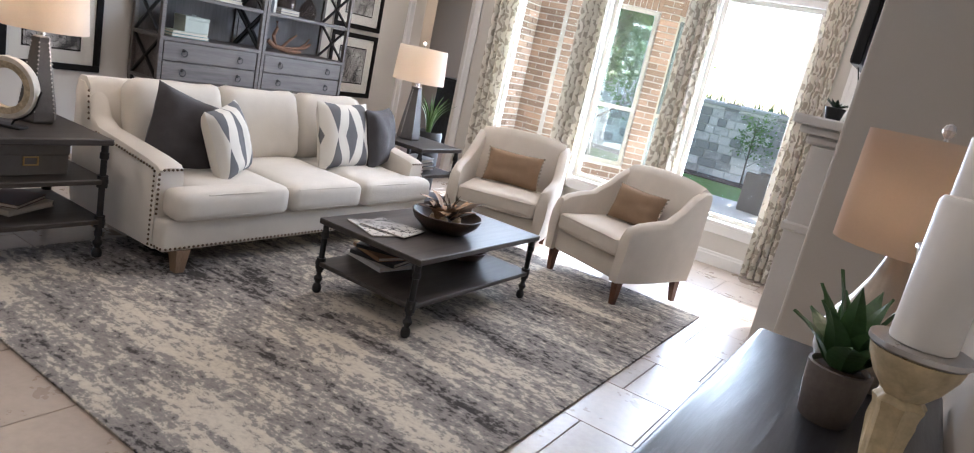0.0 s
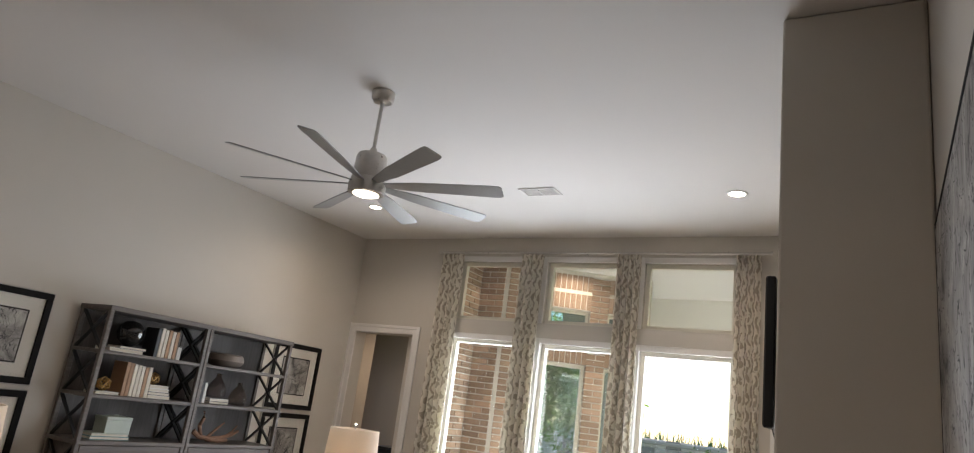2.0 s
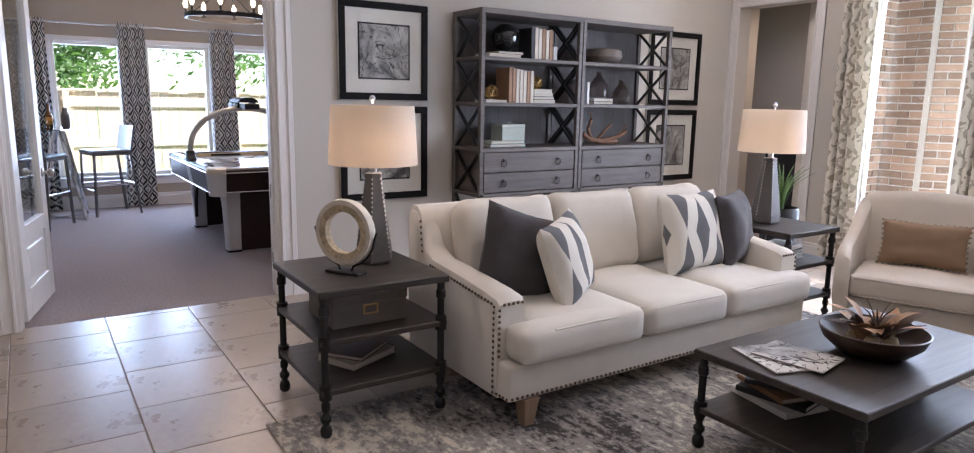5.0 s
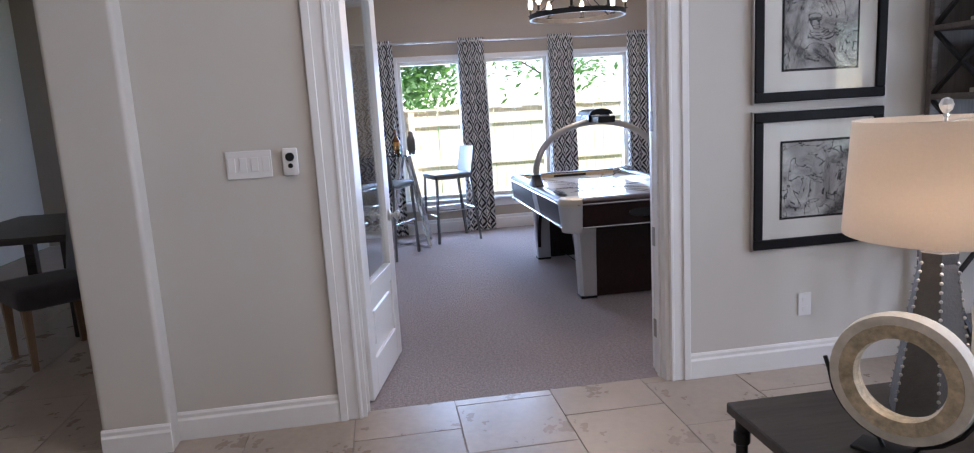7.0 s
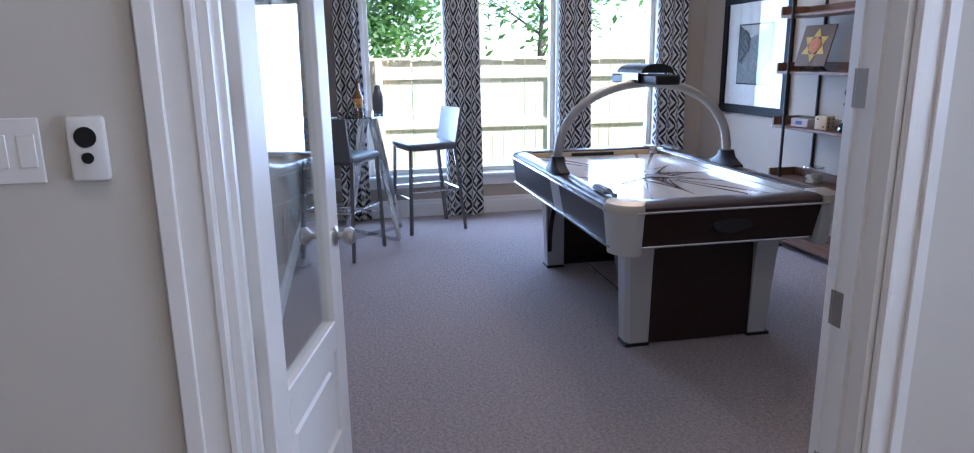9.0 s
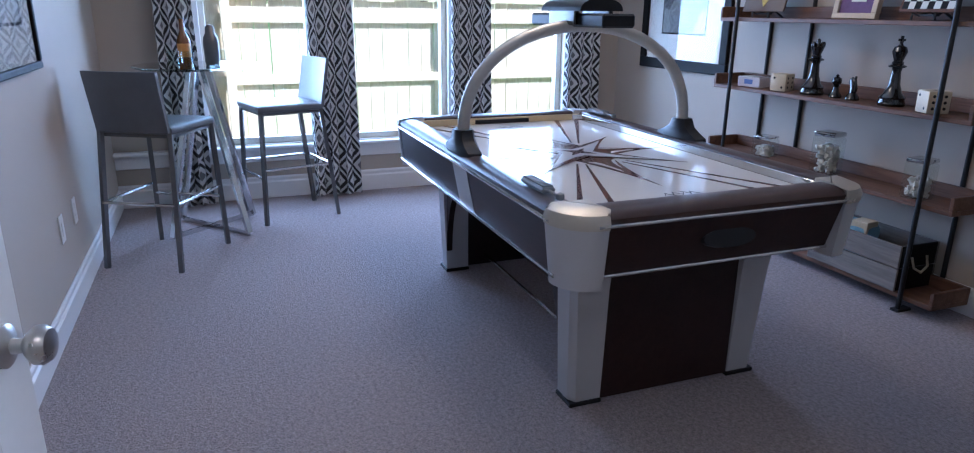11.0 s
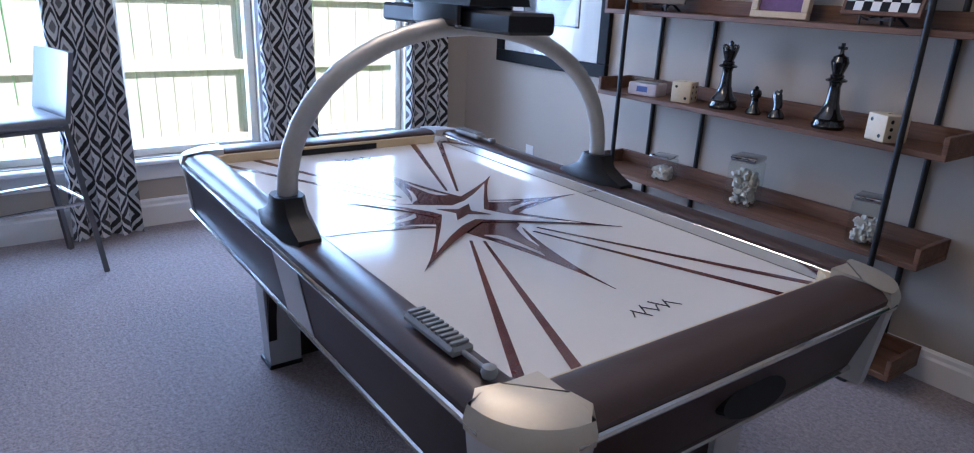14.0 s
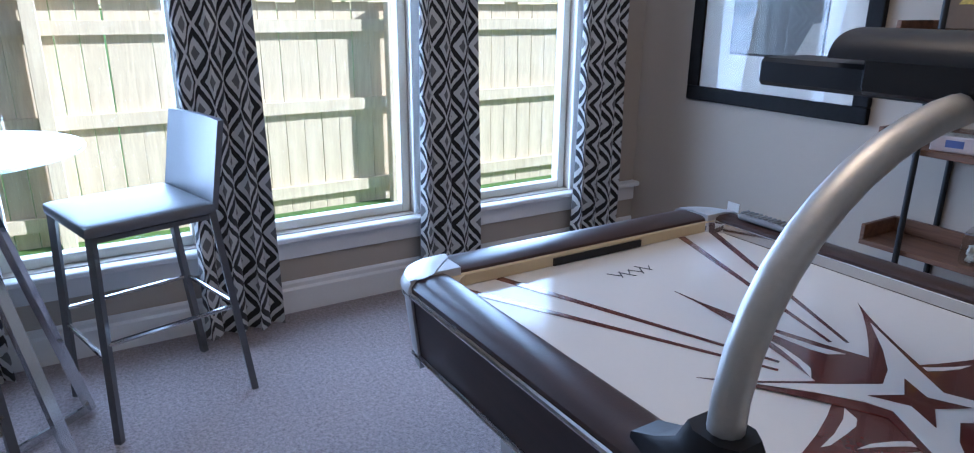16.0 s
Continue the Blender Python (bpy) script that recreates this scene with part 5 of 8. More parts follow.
def picture(name, m, w, h, art, label, frame=0.055, border=0.12, lip=True, mat_board=None, group="", glass=True, deep=0.030):
    """A framed print hung on a wall: local x along the wall, z up, -y into the room; origin at its lower left."""
    p = thing(name, m, label, "picture", group)
    for a, b, c, d in ((0, 0, w, frame), (0, h - frame, w, h), (0, frame, frame, h - frame), (w - frame, frame, w, h - frame)):
        bm = B()
        bx(bm, a, -deep, b, c, 0.0, d, 0.2 * deep, 2)
        part("frame_rail", bm, FRAMEBLACK, p)
    if lip:
        bm = B()
        for a, b, c, d in ((-0.007, -0.007, w + 0.007, -0.0005), (-0.007, h + 0.0005, w + 0.007, h + 0.007), (-0.007, -0.0005, -0.0005, h + 0.0005), (w + 0.0005, -0.0005, w + 0.007, h + 0.0005)):
            bx(bm, a, -0.024, b, c, 0.0, d, 0.002)
        part("outer_lip", bm, FRAMESILVER, p, "thin silver outer edge")
    bm = B()
    bx(bm, frame, -0.014, frame, w - frame, -0.008, h - frame)
    part("mat_board", bm, mat_board or MATBOARD, p)
    bm = B()
    i = frame + border
    for a, b, c, d in ((i - 0.012, i - 0.012, w - i + 0.012, h - i + 0.012),):
        bx(bm, a, -0.0155, b, c, -0.0142, d)
    part("print_border", bm, FRAMEBLACK, p)
    bm = B()
    bx(bm, i, -0.0175, i, w - i, -0.0157, h - i)
    part("print", bm, art, p)
    if glass:
        bm = B()
        bx(bm, frame, -0.0215, frame, w - frame, -0.0195, h - frame)
        part("glass", bm, PICGLASS, p).visible_shadow = False
    return p


ONWEST = lambda y, z: pose(0.002, y, z, 0, 0, 90)
INKS = [ink_mat("ink_print_%s" % k, s) for k, s in (("a", 1.3), ("b", 4.1), ("c", 7.7), ("d", 11.9))]
for (y, z), art in zip(((2.62, 1.41), (2.62, 0.662), (5.745, 1.41), (5.745, 0.662)), INKS):
    picture("framed_print", ONWEST(y, z), 0.715, 0.70, art, "ink-wash print in black frame with wide cream mat", frame=0.05, border=0.11, group="ink-wash prints")


def curtain(name, axis, t, a0, a1, z0, z1, material, label, group, folds=4, depth=0.045, flare=0.03, seed=0.0, rings_on=True):
    """A gathered panel: pleated sheet with thickness, fuller at the hem."""
    c = thing(name, Matrix(), label, "curtain", group)
    bm = B()
    uvl = bm.loops.layers.uv.verify()
    nu, nv = folds * 12, 22
    grids = []
    cloth_w = (a1 - a0) * 2.1
    for off in (0.0, 0.007):
        g = []
        for j in range(nv + 1):
            f = j / nv
            z = z1 + (z0 - z1) * f
            row = []
            for i in range(nu + 1):
                s = i / nu
                ph = 2 * math.pi * folds * s + 0.5 * math.sin(3 * f + seed + 5 * s)
                a = a0 + (a1 - a0) * s + (s - 0.5) * flare * f * 2 + 0.010 * math.sin(ph * 2 + 1) * f
                dd = depth * (0.55 + 0.45 * f) * math.sin(ph) + 0.012 * noise.noise(Vector((s * 4 + seed, f * 3, 0)))
                n = off + dd
                p = (t + n, a, z) if axis == "x" else (a, t - n, z)
                row.append((bm.verts.new(p), (s * cloth_w + seed, z)))
            g.append(row)
        grids.append(g)
    for k, g in enumerate(grids):
        for j in range(nv):
            for i in range(nu):
                q = [g[j][i], g[j][i + 1], g[j + 1][i + 1], g[j + 1][i]]
                fc = bm.faces.new([v for v, _ in q])
                for l, (_, uv) in zip(fc.loops, q):
                    l[uvl].uv = uv
    a, b = grids
    edge = [[(j, 0) for j in range(nv + 1)], [(j, nu) for j in range(nv + 1)], [(0, i) for i in range(nu + 1)], [(nv, i) for i in range(nu + 1)]]
    for e in edge:
        for (j0, i0), (j1, i1) in zip(e, e[1:]):
            fc = bm.faces.new((a[j0][i0][0], a[j1][i1][0], b[j1][i1][0], b[j0][i0][0]))
            for l, q in zip(fc.loops, (a[j0][i0], a[j1][i1], b[j1][i1], b[j0][i0])):
                l[uvl].uv = q[1]
    part("cloth", bm, material, c, smooth=True)
    return c


for i, (a0, a1) in enumerate(((1.285, 1.56), (2.31, 2.57), (3.385, 3.635), (4.535, 4.755))):
    curtain("curtain", "y", YN - 0.105, a0, a1, 0.02, 3.355, DAMASK, "floor-length ivory curtain panel with taupe leaf print", "living room curtains", folds=4, flare=0.015, seed=i * 1.7)


def curtain_rod(axis, t, a0, a1, z, r, label, brackets):
    rod = thing("curtain_rod", Matrix(), label, "curtain rod")
    P = (lambda a, dz=0, dt=0: (t + dt, a, z + dz)) if axis == "x" else (lambda a, dz=0, dt=0: (a, t - dt, z + dz))
    bm = B()
    tube(bm, [P(a0), P(a1)], r, 12)
    part("pole", bm, NICKEL, rod, smooth=True)
    for a in (a0, a1):
        bm = B()
        tube(bm, [P(a - 0.01), P(a + 0.01)], r * 1.7, 12)
        part("finial", bm, NICKEL, rod, smooth=True)
    for a in brackets:
        bm = B()
        tube(bm, [P(a), P(a, -0.004, -0.098)], 0.006, 8)
        part("bracket", bm, NICKEL, rod)
    return rod


curtain_rod("y", YN - 0.10, 1.22, 4.84, 3.375, 0.013, "long slim nickel curtain rod above the windows", (1.45, 3.02, 4.60))

# fireplace
fp = thing("fireplace_surround", pose(BX, 4.38, 0), "cream painted wooden fireplace mantel and surround", "fireplace")
bm = B()
bx(bm, -0.20, -0.98, 1.465, -0.002, 0.98, 1.505, 0.006), bx(bm, -0.17, -0.95, 1.430, -0.002, 0.95, 1.464, 0.008), bx(bm, -0.14, -0.92, 1.390, -0.002, 0.92, 1.429, 0.010)
part("mantel_shelf", bm, TRIM, fp, "moulded mantel shelf")
for s in (-1, 1):
    bm = B()
    lo, hi = sorted((s * 0.64, s * 0.93))
    bx(bm, -0.11, lo, 0, -0.002, hi, 1.388, 0.004), bx(bm, -0.125, lo - 0.012, 1.02, -0.002, hi + 0.012, 1.06, 0.008), bx(bm, -0.125, lo - 0.012, 0, -0.002, hi + 0.012, 0.16, 0.006)
    part("pilaster", bm, TRIM, fp, "flat painted pilaster")
bm = B()
bx(bm, -0.10, -0.635, 0.95, -0.002, 0.635, 1.388, 0.004)
part("frieze", bm, TRIM, fp)
bm = B()
bx(bm, -0.03, -0.635, 0.0, -0.002, 0.635, 0.945)
part("firebox", bm, IRON, fp, "dark firebox")
tv = thing("television", pose(5.255, 4.36, 1.755), "flat black television mounted above the mantel", "television")
bm = B()
bx(bm, -0.022, -0.66, 0, 0.022, 0.66, 0.70, 0.006)
part("case", bm, BLACKPL, tv)
bm = B()
bx(bm, -0.0245, -0.65, 0.012, -0.0225, 0.65, 0.69)
part("screen", bm, TVBLACK, tv)
bm = B()
bx(bm, 0.0225, -0.2, 0.2, 0.078, 0.2, 0.5)
part("wall_mount", bm, BLACKPL, tv)
bm = B()
tube(bm, [(0.0, -0.5, 0.0), (0.02, -0.52, -0.06), (0.04, -0.50, -0.15), (0.05, -0.52, -0.19)], 0.003, 6)
part("cable", bm, BLACKPL, tv)


def leaf_blade(bm, base, tip, width, droop=0.0, bend=0.0, n=6, thick=0.0015):
    """A pointed leaf from base to tip, cupped along its middle."""
    base, tip = Vector(base), Vector(tip)
    d = tip - base
    side = d.cross(Vector((0, 0, 1)))
    side = side.normalized() if side.length > 1e-5 else Vector((1, 0, 0))
    up = side.cross(d).normalized()
    for s in (1,):
        rows = []
        for i in range(n + 1):
            f = i / n
            w = width / 2 * math.sin(math.pi * min(1.0, 0.12 + 0.88 * f) ** 0.75) + 0.0006
            c = base + d * f + up * (bend * math.sin(math.pi * f)) - Vector((0, 0, droop * f * f))
            rows.append([c - side * w + up * 0.15 * w, c - up * thick, c + side * w + up * 0.15 * w, c + up * thick])
        rings(bm, rows)


# small plant on the mantel
pl = thing("mantel_plant", pose(5.25, 3.62, 1.506), "small dark succulent in a pot on the mantel", "plant")
bm = B()
lathe(bm, [(0.03, 0), (0.042, 0.05), (0.036, 0.052), (0.002, 0.046)], 14)
part("pot", bm, IRON, pl, smooth=True)
bm = B()
for k in range(16):
    a, e = k * 2.4, 0.03 + 0.05 * ((k * 7) % 5) / 5
    leaf_blade(bm, (0, 0, 0.045), (0.045 * math.cos(a), 0.045 * math.sin(a), 0.05 + 0.5 * e), 0.022, n=4)
part("leaves", bm, DRACAENA, pl)

# console with candlesticks
con = thing("console_table", pose(5.63, 1.60, 0), "black wood console table with grained top", "console table")
bm = B()
bx(bm, -0.25, -0.88, 0.81, 0.25, 0.90, 0.85, 0.018, 4)
part("tabletop", bm, CONSOLE, con, smooth=True)
bm = B()
bx(bm, -0.22, -0.84, 0.60, 0.22, 0.84, 0.809, 0.004)
part("apron", bm, CONSOLE, con)
for sx in (-1, 1):
    for sy in (-1, 1):
        bm = B()
        x, y = sx * 0.19, sy * 0.80
        rings(bm, [[(x + a * w, y + b * w, z) for a, b in ((-1, -1), (1, -1), (1, 1), (-1, 1))] for z, w in ((0, 0.025), (0.60, 0.034))])
        part("leg", bm, CONSOLE, con)
for k in range(3):
    bm = B()
    bx(bm, -0.236, -0.80 + k * 0.54, 0.63, -0.221, -0.28 + k * 0.54, 0.79, 0.004)
    dr = part("drawer", bm, CONSOLE, con)
    bm = B()
    lathe(bm, [(0.006, 0), (0.006, 0.015), (0.014, 0.02), (0.014, 0.028), (0.002, 0.032)], 12, m=Matrix.Translation((-0.236, -0.54 + k * 0.54, 0.71)) @ pose(0, 0, 0, 0, -90))
    part("knob", bm, IRON, dr, smooth=True)


def candlestick(m, h, candle_h, label):
    c = thing("candlestick", m, label, "candlestick", "candlesticks")
    bm = B()
    prof = [(0.062, 0), (0.066, 0.012), (0.060, 0.030), (0.040, 0.045), (0.028, 0.06), (0.034, 0.075)]
    body = [(0.024, 0.09), (0.034, 0.14), (0.042, 0.20), (0.036, 0.26), (0.022, 0.30)]
    k = (h - 0.12) / 0.36
    prof += [(r, 0.06 + (z - 0.06) * k) for r, z in body]
    prof += [(0.030, h - 0.070), (0.034, h - 0.060), (0.026, h - 0.052), (0.044, h - 0.034), (0.058, h - 0.014), (0.062, h)]
    loops = []
    n = 28
    for r, z in prof:
        r *= 0.80
        tw = z * 16
        flute = 0.10 if 0.07 < z < h - 0.02 else 0.0
        loops.append([(r * (1 + flute * math.sin(7 * (2 * math.pi * i / n) + tw)) * math.cos(2 * math.pi * i / n), r * (1 + flute * math.sin(7 * (2 * math.pi * i / n) + tw)) * math.sin(2 * math.pi * i / n), z) for i in range(n)])
    rings(bm, loops)
    part("stem", bm, DISTRESS, c, "carved distressed ivory stem", smooth=True)
    bm = B()
    lathe(bm, [(0.049, h + 0.0005), (0.053, h + 0.004), (0.053, h + 0.010), (0.045, h + 0.011), (0.002, h + 0.010)], 28)
    part("drip_plate", bm, NICKEL, c, "worn metal drip plate", smooth=True)
    cd = thing("pillar_candle", m @ pose(0, 0, h + 0.0115), "white pillar candle on a carved candlestick", "candle", "candles")
    bm = B()
    lathe(bm, [(0.0335, 0), (0.0345, 0.004), (0.0345, candle_h - 0.006), (0.031, candle_h), (0.018, candle_h - 0.008), (0.002, candle_h - 0.010)], 28)
    part("wax", bm, WAX, cd, smooth=True)
    bm = B()
    tube(bm, [(0, 0, candle_h - 0.012), (0.002, 0.001, candle_h + 0.008)], 0.0015, 5)
    part("wick", bm, BLACKPL, cd)
    return c


candlestick(pose(5.718, 1.19, 0.85), 0.402, 0.165, "carved ivory candlestick on black console")
candlestick(pose(5.735, 1.55, 0.85), 0.470, 0.175, "tall carved ivory candlestick behind another")
sp = thing("succulent", pose(5.635, 1.955, 0.85), "green pointed-leaf succulent in brown stone pot", "plant")
bm = B()
lathe(bm, [(0.046, 0), (0.054, 0.008), (0.064, 0.08), (0.067, 0.130), (0.061, 0.132), (0.057, 0.118), (0.002, 0.116)], 24)
part("pot", bm, POT, sp, smooth=True)
bm = B()
lathe(bm, [(0.0565, 0.119), (0.045, 0.128), (0.002, 0.132)], 16)
part("soil", bm, SOIL, sp)
bm = B()
for k in range(18):
    bm = B()
    a = k * 2.39996
    f = k / 18
    r, z = 0.145 * (1 - 0.62 * f), 0.185 + 0.125 * f + 0.02 * math.sin(k * 3)
    b0 = Vector((0.022 * math.cos(a), 0.022 * math.sin(a), 0.125))
    leaf_blade(bm, b0, (r * math.cos(a), r * math.sin(a), z + 0.02), 0.075 * (1 - 0.25 * f), n=8, bend=0.012, thick=0.004)
    part("leaf", bm, LEAF, sp)
picture("wall_art", pose(XE - 0.002, 3.10, 1.22, 0, 0, -90), 1.70, 1.30, ink_mat("large_ink_print", 21.0, 0.5), "large framed art above the console", frame=0.010, border=0.02, lip=False, mat_board=GREYMAT, deep=0.018, glass=False)

# coffee table things
TOP = 0.4405
bm = B()
lathe(bm, [(0.08, 0), (0.13, 0.012), (0.185, 0.06), (0.205, 0.105), (0.198, 0.107), (0.178, 0.066), (0.12, 0.022), (0.002, 0.016)], 32)
tagged(part("wooden_bowl", bm, wood("dark_bowl_wood", (0.022, 0.013, 0.009), (0.06, 0.035, 0.022), 0.4, along=0), smooth=True, m=pose(3.48, 3.50, TOP)), "shallow dark wooden bowl on coffee table", "bowl")
dl = thing("dried_leaves", pose(3.48, 3.50, TOP + 0.018), "dried brown leaves and pods heaped in the bowl", "dried leaves")
dr = random.Random(3)
for k in range(26):
    bm = B()
    a = k * 2.4
    r0, r1 = 0.03 + 0.06 * dr.random(), 0.12 + 0.10 * dr.random()
    z0 = 0.05 + 0.05 * dr.random()
    leaf_blade(bm, (r0 * math.cos(a), r0 * math.sin(a), z0), (r1 * math.cos(a + 0.4), r1 * math.sin(a + 0.4), z0 + 0.02 + 0.08 * dr.random()), 0.055 + 0.03 * dr.random(), n=6, bend=0.02 * dr.random())
    part("leaf", bm, DRYLEAF if k % 4 else DRYDARK, dl)
for k in range(7):
    bm = B()
    a = k * 1.9
    lathe(bm, [(0.002, 0), (0.022, 0.012), (0.030, 0.03), (0.022, 0.05), (0.004, 0.058)], 10, (0.07 * math.cos(a), 0.07 * math.sin(a), 0.02 + 0.045 * (k % 2)))
    part("seed_pod", bm, DRYDARK if k % 2 else DISTRESS, dl, smooth=True)
bm = B()
for k in range(5):
    tube(bm, [(0, 0.01 * k, 0.08), (0.03 * math.cos(k * 1.3), 0.03 * math.sin(k * 1.3) + 0.01, 0.15), (0.07 * math.cos(k * 1.3), 0.07 * math.sin(k * 1.3), 0.19)], 0.004, 6, 0.0015)
part("twig", bm, DRYDARK, dl)


def magazine(m, label, art):
    g = thing("magazine", m, label, "magazine", "magazines")
    bm = B()
    bx(bm, -0.11, -0.14, 0, 0.11, 0.14, 0.006, 0.002)
    part("page_block", bm, PAPER, g)
    bm = B()
    bx(bm, -0.111, -0.141, 0.0062, 0.111, 0.141, 0.0072)
    part("cover", bm, art, g)
    return g


COVER = ink_mat("magazine_cover", 31.0, 0.66)
magazine(pose(3.32, 3.11, TOP, 0, 0, 72), "open glossy magazine on coffee table", COVER)
magazine(pose(3.36, 3.18, TOP + 0.0075, 0, 0, 100), "glossy magazine on another", COVER)
SH = 0.199
for k, (dx, dy, rz, sz, c) in enumerate(((0.0, 0.0, 80, (0.24, 0.31, 0.028), WHITEB), (0.01, 0.01, 98, (0.23, 0.30, 0.024), DARKB), (0.0, 0.0, 74, (0.21, 0.28, 0.022), TANB), (0.0, 0.02, 115, (0.20, 0.27, 0.02), DARKB))):
    z = SH + (0, 0.0285, 0.053, 0.0755)[k]
    book((3.24 + dx, 3.27 + dy, z), sz, c, "large book in a stack on the lower shelf", m=pose(0, 0, 0, 0, 0, rz), group="stacked books")
lathed("low_bowl", pose(3.42, 3.86, SH), [(0.06, 0), (0.11, 0.02), (0.14, 0.07), (0.134, 0.072), (0.10, 0.03), (0.002, 0.02)], mat("brown_bowl", (0.09, 0.05, 0.03), 0.5), "brown bowl on the lower shelf", "bowl")

# end table things
rg = thing("ring_sculpture", pose(1.99, 1.855, 0.651, 0, 0, 32), "carved white and gilt ring on a black stand", "sculpture")
bm = B()
R0, R1, T = 0.145, 0.095, 0.022
nn = 48
ZC = 0.185
loops = []
for i in range(nn + 1):
    a = 2 * math.pi * i / nn
    loops.append([(r * math.cos(a), y, ZC + r * math.sin(a)) for r, y in ((R0, -T), (R0 + 0.004, 0), (R0, T), (0.125, T), (0.125, -T))])
rings(bm, loops, True, False)
bmesh.ops.remove_doubles(bm, verts=bm.verts[:], dist=1e-5)
part("outer_ring", bm, PLASTER, rg, "smooth white outer band", smooth=True)
bm = B()
loops = []
for i in range(nn + 1):
    a = 2 * math.pi * i / nn
    loops.append([(r * math.cos(a), y, ZC + r * math.sin(a)) for r, y in ((0.1245, -T - 0.001), (0.1245, T + 0.001), (0.094, T - 0.002), (0.090, 0), (0.094, -T + 0.002))])
rings(bm, loops, True, False)
bmesh.ops.remove_doubles(bm, verts=bm.verts[:], dist=1e-5)
part("carved_band", bm, GOLDWORN, rg, "rough gilt carved band")
bm = B()
bx(bm, -0.09, -0.035, 0, 0.09, 0.035, 0.012, 0.003)
for s in (-1, 1):
    tube(bm, [(s * 0.03, s * 0.0, 0.012)] + [(s * 0.156 * math.cos(a), 0, ZC + 0.156 * math.sin(a)) for a in (-1.30, -1.0, -0.7, -0.4, -0.1)] + [(s * 0.165, 0, ZC + 0.012)], 0.005, 6)
part("stand", bm, IRON, rg, "black iron cradle stand")
bxn = thing("storage_box", pose(1.97, 1.915, 0.438), "taupe linen storage box with metal label holder", "storage box")
bm = B()
bx(bm, -0.15, -0.175, 0, 0.15, 0.175, 0.125, 0.004)
part("body", bm, BOXGREY, bxn)
bm = B()
bx(bm, -0.154, -0.179, 0.10, 0.154, 0.179, 0.155, 0.004)
part("lid", bm, BOXGREY, bxn)
for a, b, c, d in ((-0.035, 0.050, 0.035, 0.056), (-0.035, 0.089, 0.035, 0.095), (-0.035, 0.056, -0.028, 0.089), (0.028, 0.056, 0.035, 0.089)):
    bm = B()
    bx(bm, 0.1505, a, b, 0.1545, c, d)
    part("label_holder", bm, BRASS, bxn)
book((1.93, 1.93, 0.223), (0.22, 0.29, 0.03), CREAM, "pale art book on the lower shelf", m=pose(0, 0, 0, 0, 0, 25))
book((1.92, 1.93, 0.2535), (0.20, 0.26, 0.02), (0.10, 0.05, 0.04), "dark book lying on a pale one", m=pose(0, 0, 0, 0, 0, 38))
for k in range(3):
    book((2.19, 4.80, 0.444 + k * 0.0305), (0.18, 0.24, 0.03), (WHITEB, DARKB, WHITEB)[k], "white or grey book in a neat stack", m=pose(0, 0, 0, 0, 0, 6 * k), group="stacked books")
book((2.18, 4.80, 0.229), (0.20, 0.27, 0.035), WHITEB, "white book on the bottom shelf")
gp = thing("potted_plant", pose(1.62, 5.62, 0), "green arching-leaf plant in tall dark pot", "plant")
bm = B()
lathe(bm, [(0.10, 0), (0.13, 0.02), (0.14, 0.62), (0.13, 0.64), (0.12, 0.60), (0.002, 0.59)], 20)
part("pot", bm, IRON, gp, smooth=True)
bm = B()
for k in range(22):
    a = k * 2.4
    r = 0.14 + 0.10 * ((k * 3) % 7) / 7
    leaf_blade(bm, (0.02 * math.cos(a), 0.02 * math.sin(a), 0.60), (r * math.cos(a), r * math.sin(a), 0.92 + 0.12 * ((k * 5) % 6) / 6), 0.022, n=6, bend=0.05, droop=0.04)
part("leaves", bm, FERN, gp)

# ceiling things
HC = H - 0.085
fan = thing("ceiling_fan", pose(2.91, 3.44, 0.085), "brushed nickel ceiling fan with eight blades and light", "ceiling fan")
bm = B()
lathe(bm, [(0.075, HC - 0.002), (0.075, HC - 0.05), (0.06, HC - 0.07), (0.018, HC - 0.075)][::-1], 24)
part("canopy", bm, NICKEL, fan, smooth=True)
bm = B()
lathe(bm, [(0.012, 3.05), (0.012, HC - 0.07)], 12)
part("downrod", bm, NICKEL, fan, smooth=True)
bm = B()
lathe(bm, [(0.10, 2.88), (0.105, 2.90), (0.10, 3.02), (0.09, 3.045), (0.03, 3.05), (0.02, 3.09), (0.013, 3.10)], 28)
part("motor", bm, NICKEL, fan, smooth=True)
bm = B()
lathe(bm, [(0.085, 2.785), (0.115, 2.79), (0.118, 2.84), (0.11, 2.88)], 28)
part("hub", bm, NICKEL, fan, smooth=True)
bm = B()
lathe(bm, [(0.002, 2.768), (0.05, 2.772), (0.082, 2.784)], 24)
part("light_lens", bm, GLOWLAMP, fan, "glowing round light lens", smooth=True)
for k in range(8):
    a = radians(45 * k + 17)
    mm = pose(0, 0, 2.85, 0, 0, math.degrees(a)) @ pose(0, 0, 0, -14)
    bm = B()
    rings(bm, [[mm @ Vector((x, -w, 0.003)), mm @ Vector((x, w, 0.003)), mm @ Vector((x, w, -0.003)), mm @ Vector((x, -w, -0.003))] for x, w in ((0.10, 0.022), (0.20, 0.035), (0.35, 0.050), (0.82, 0.062), (0.855, 0.058), (0.87, 0.045))])
    part("blade", bm, FANBLADE, fan)
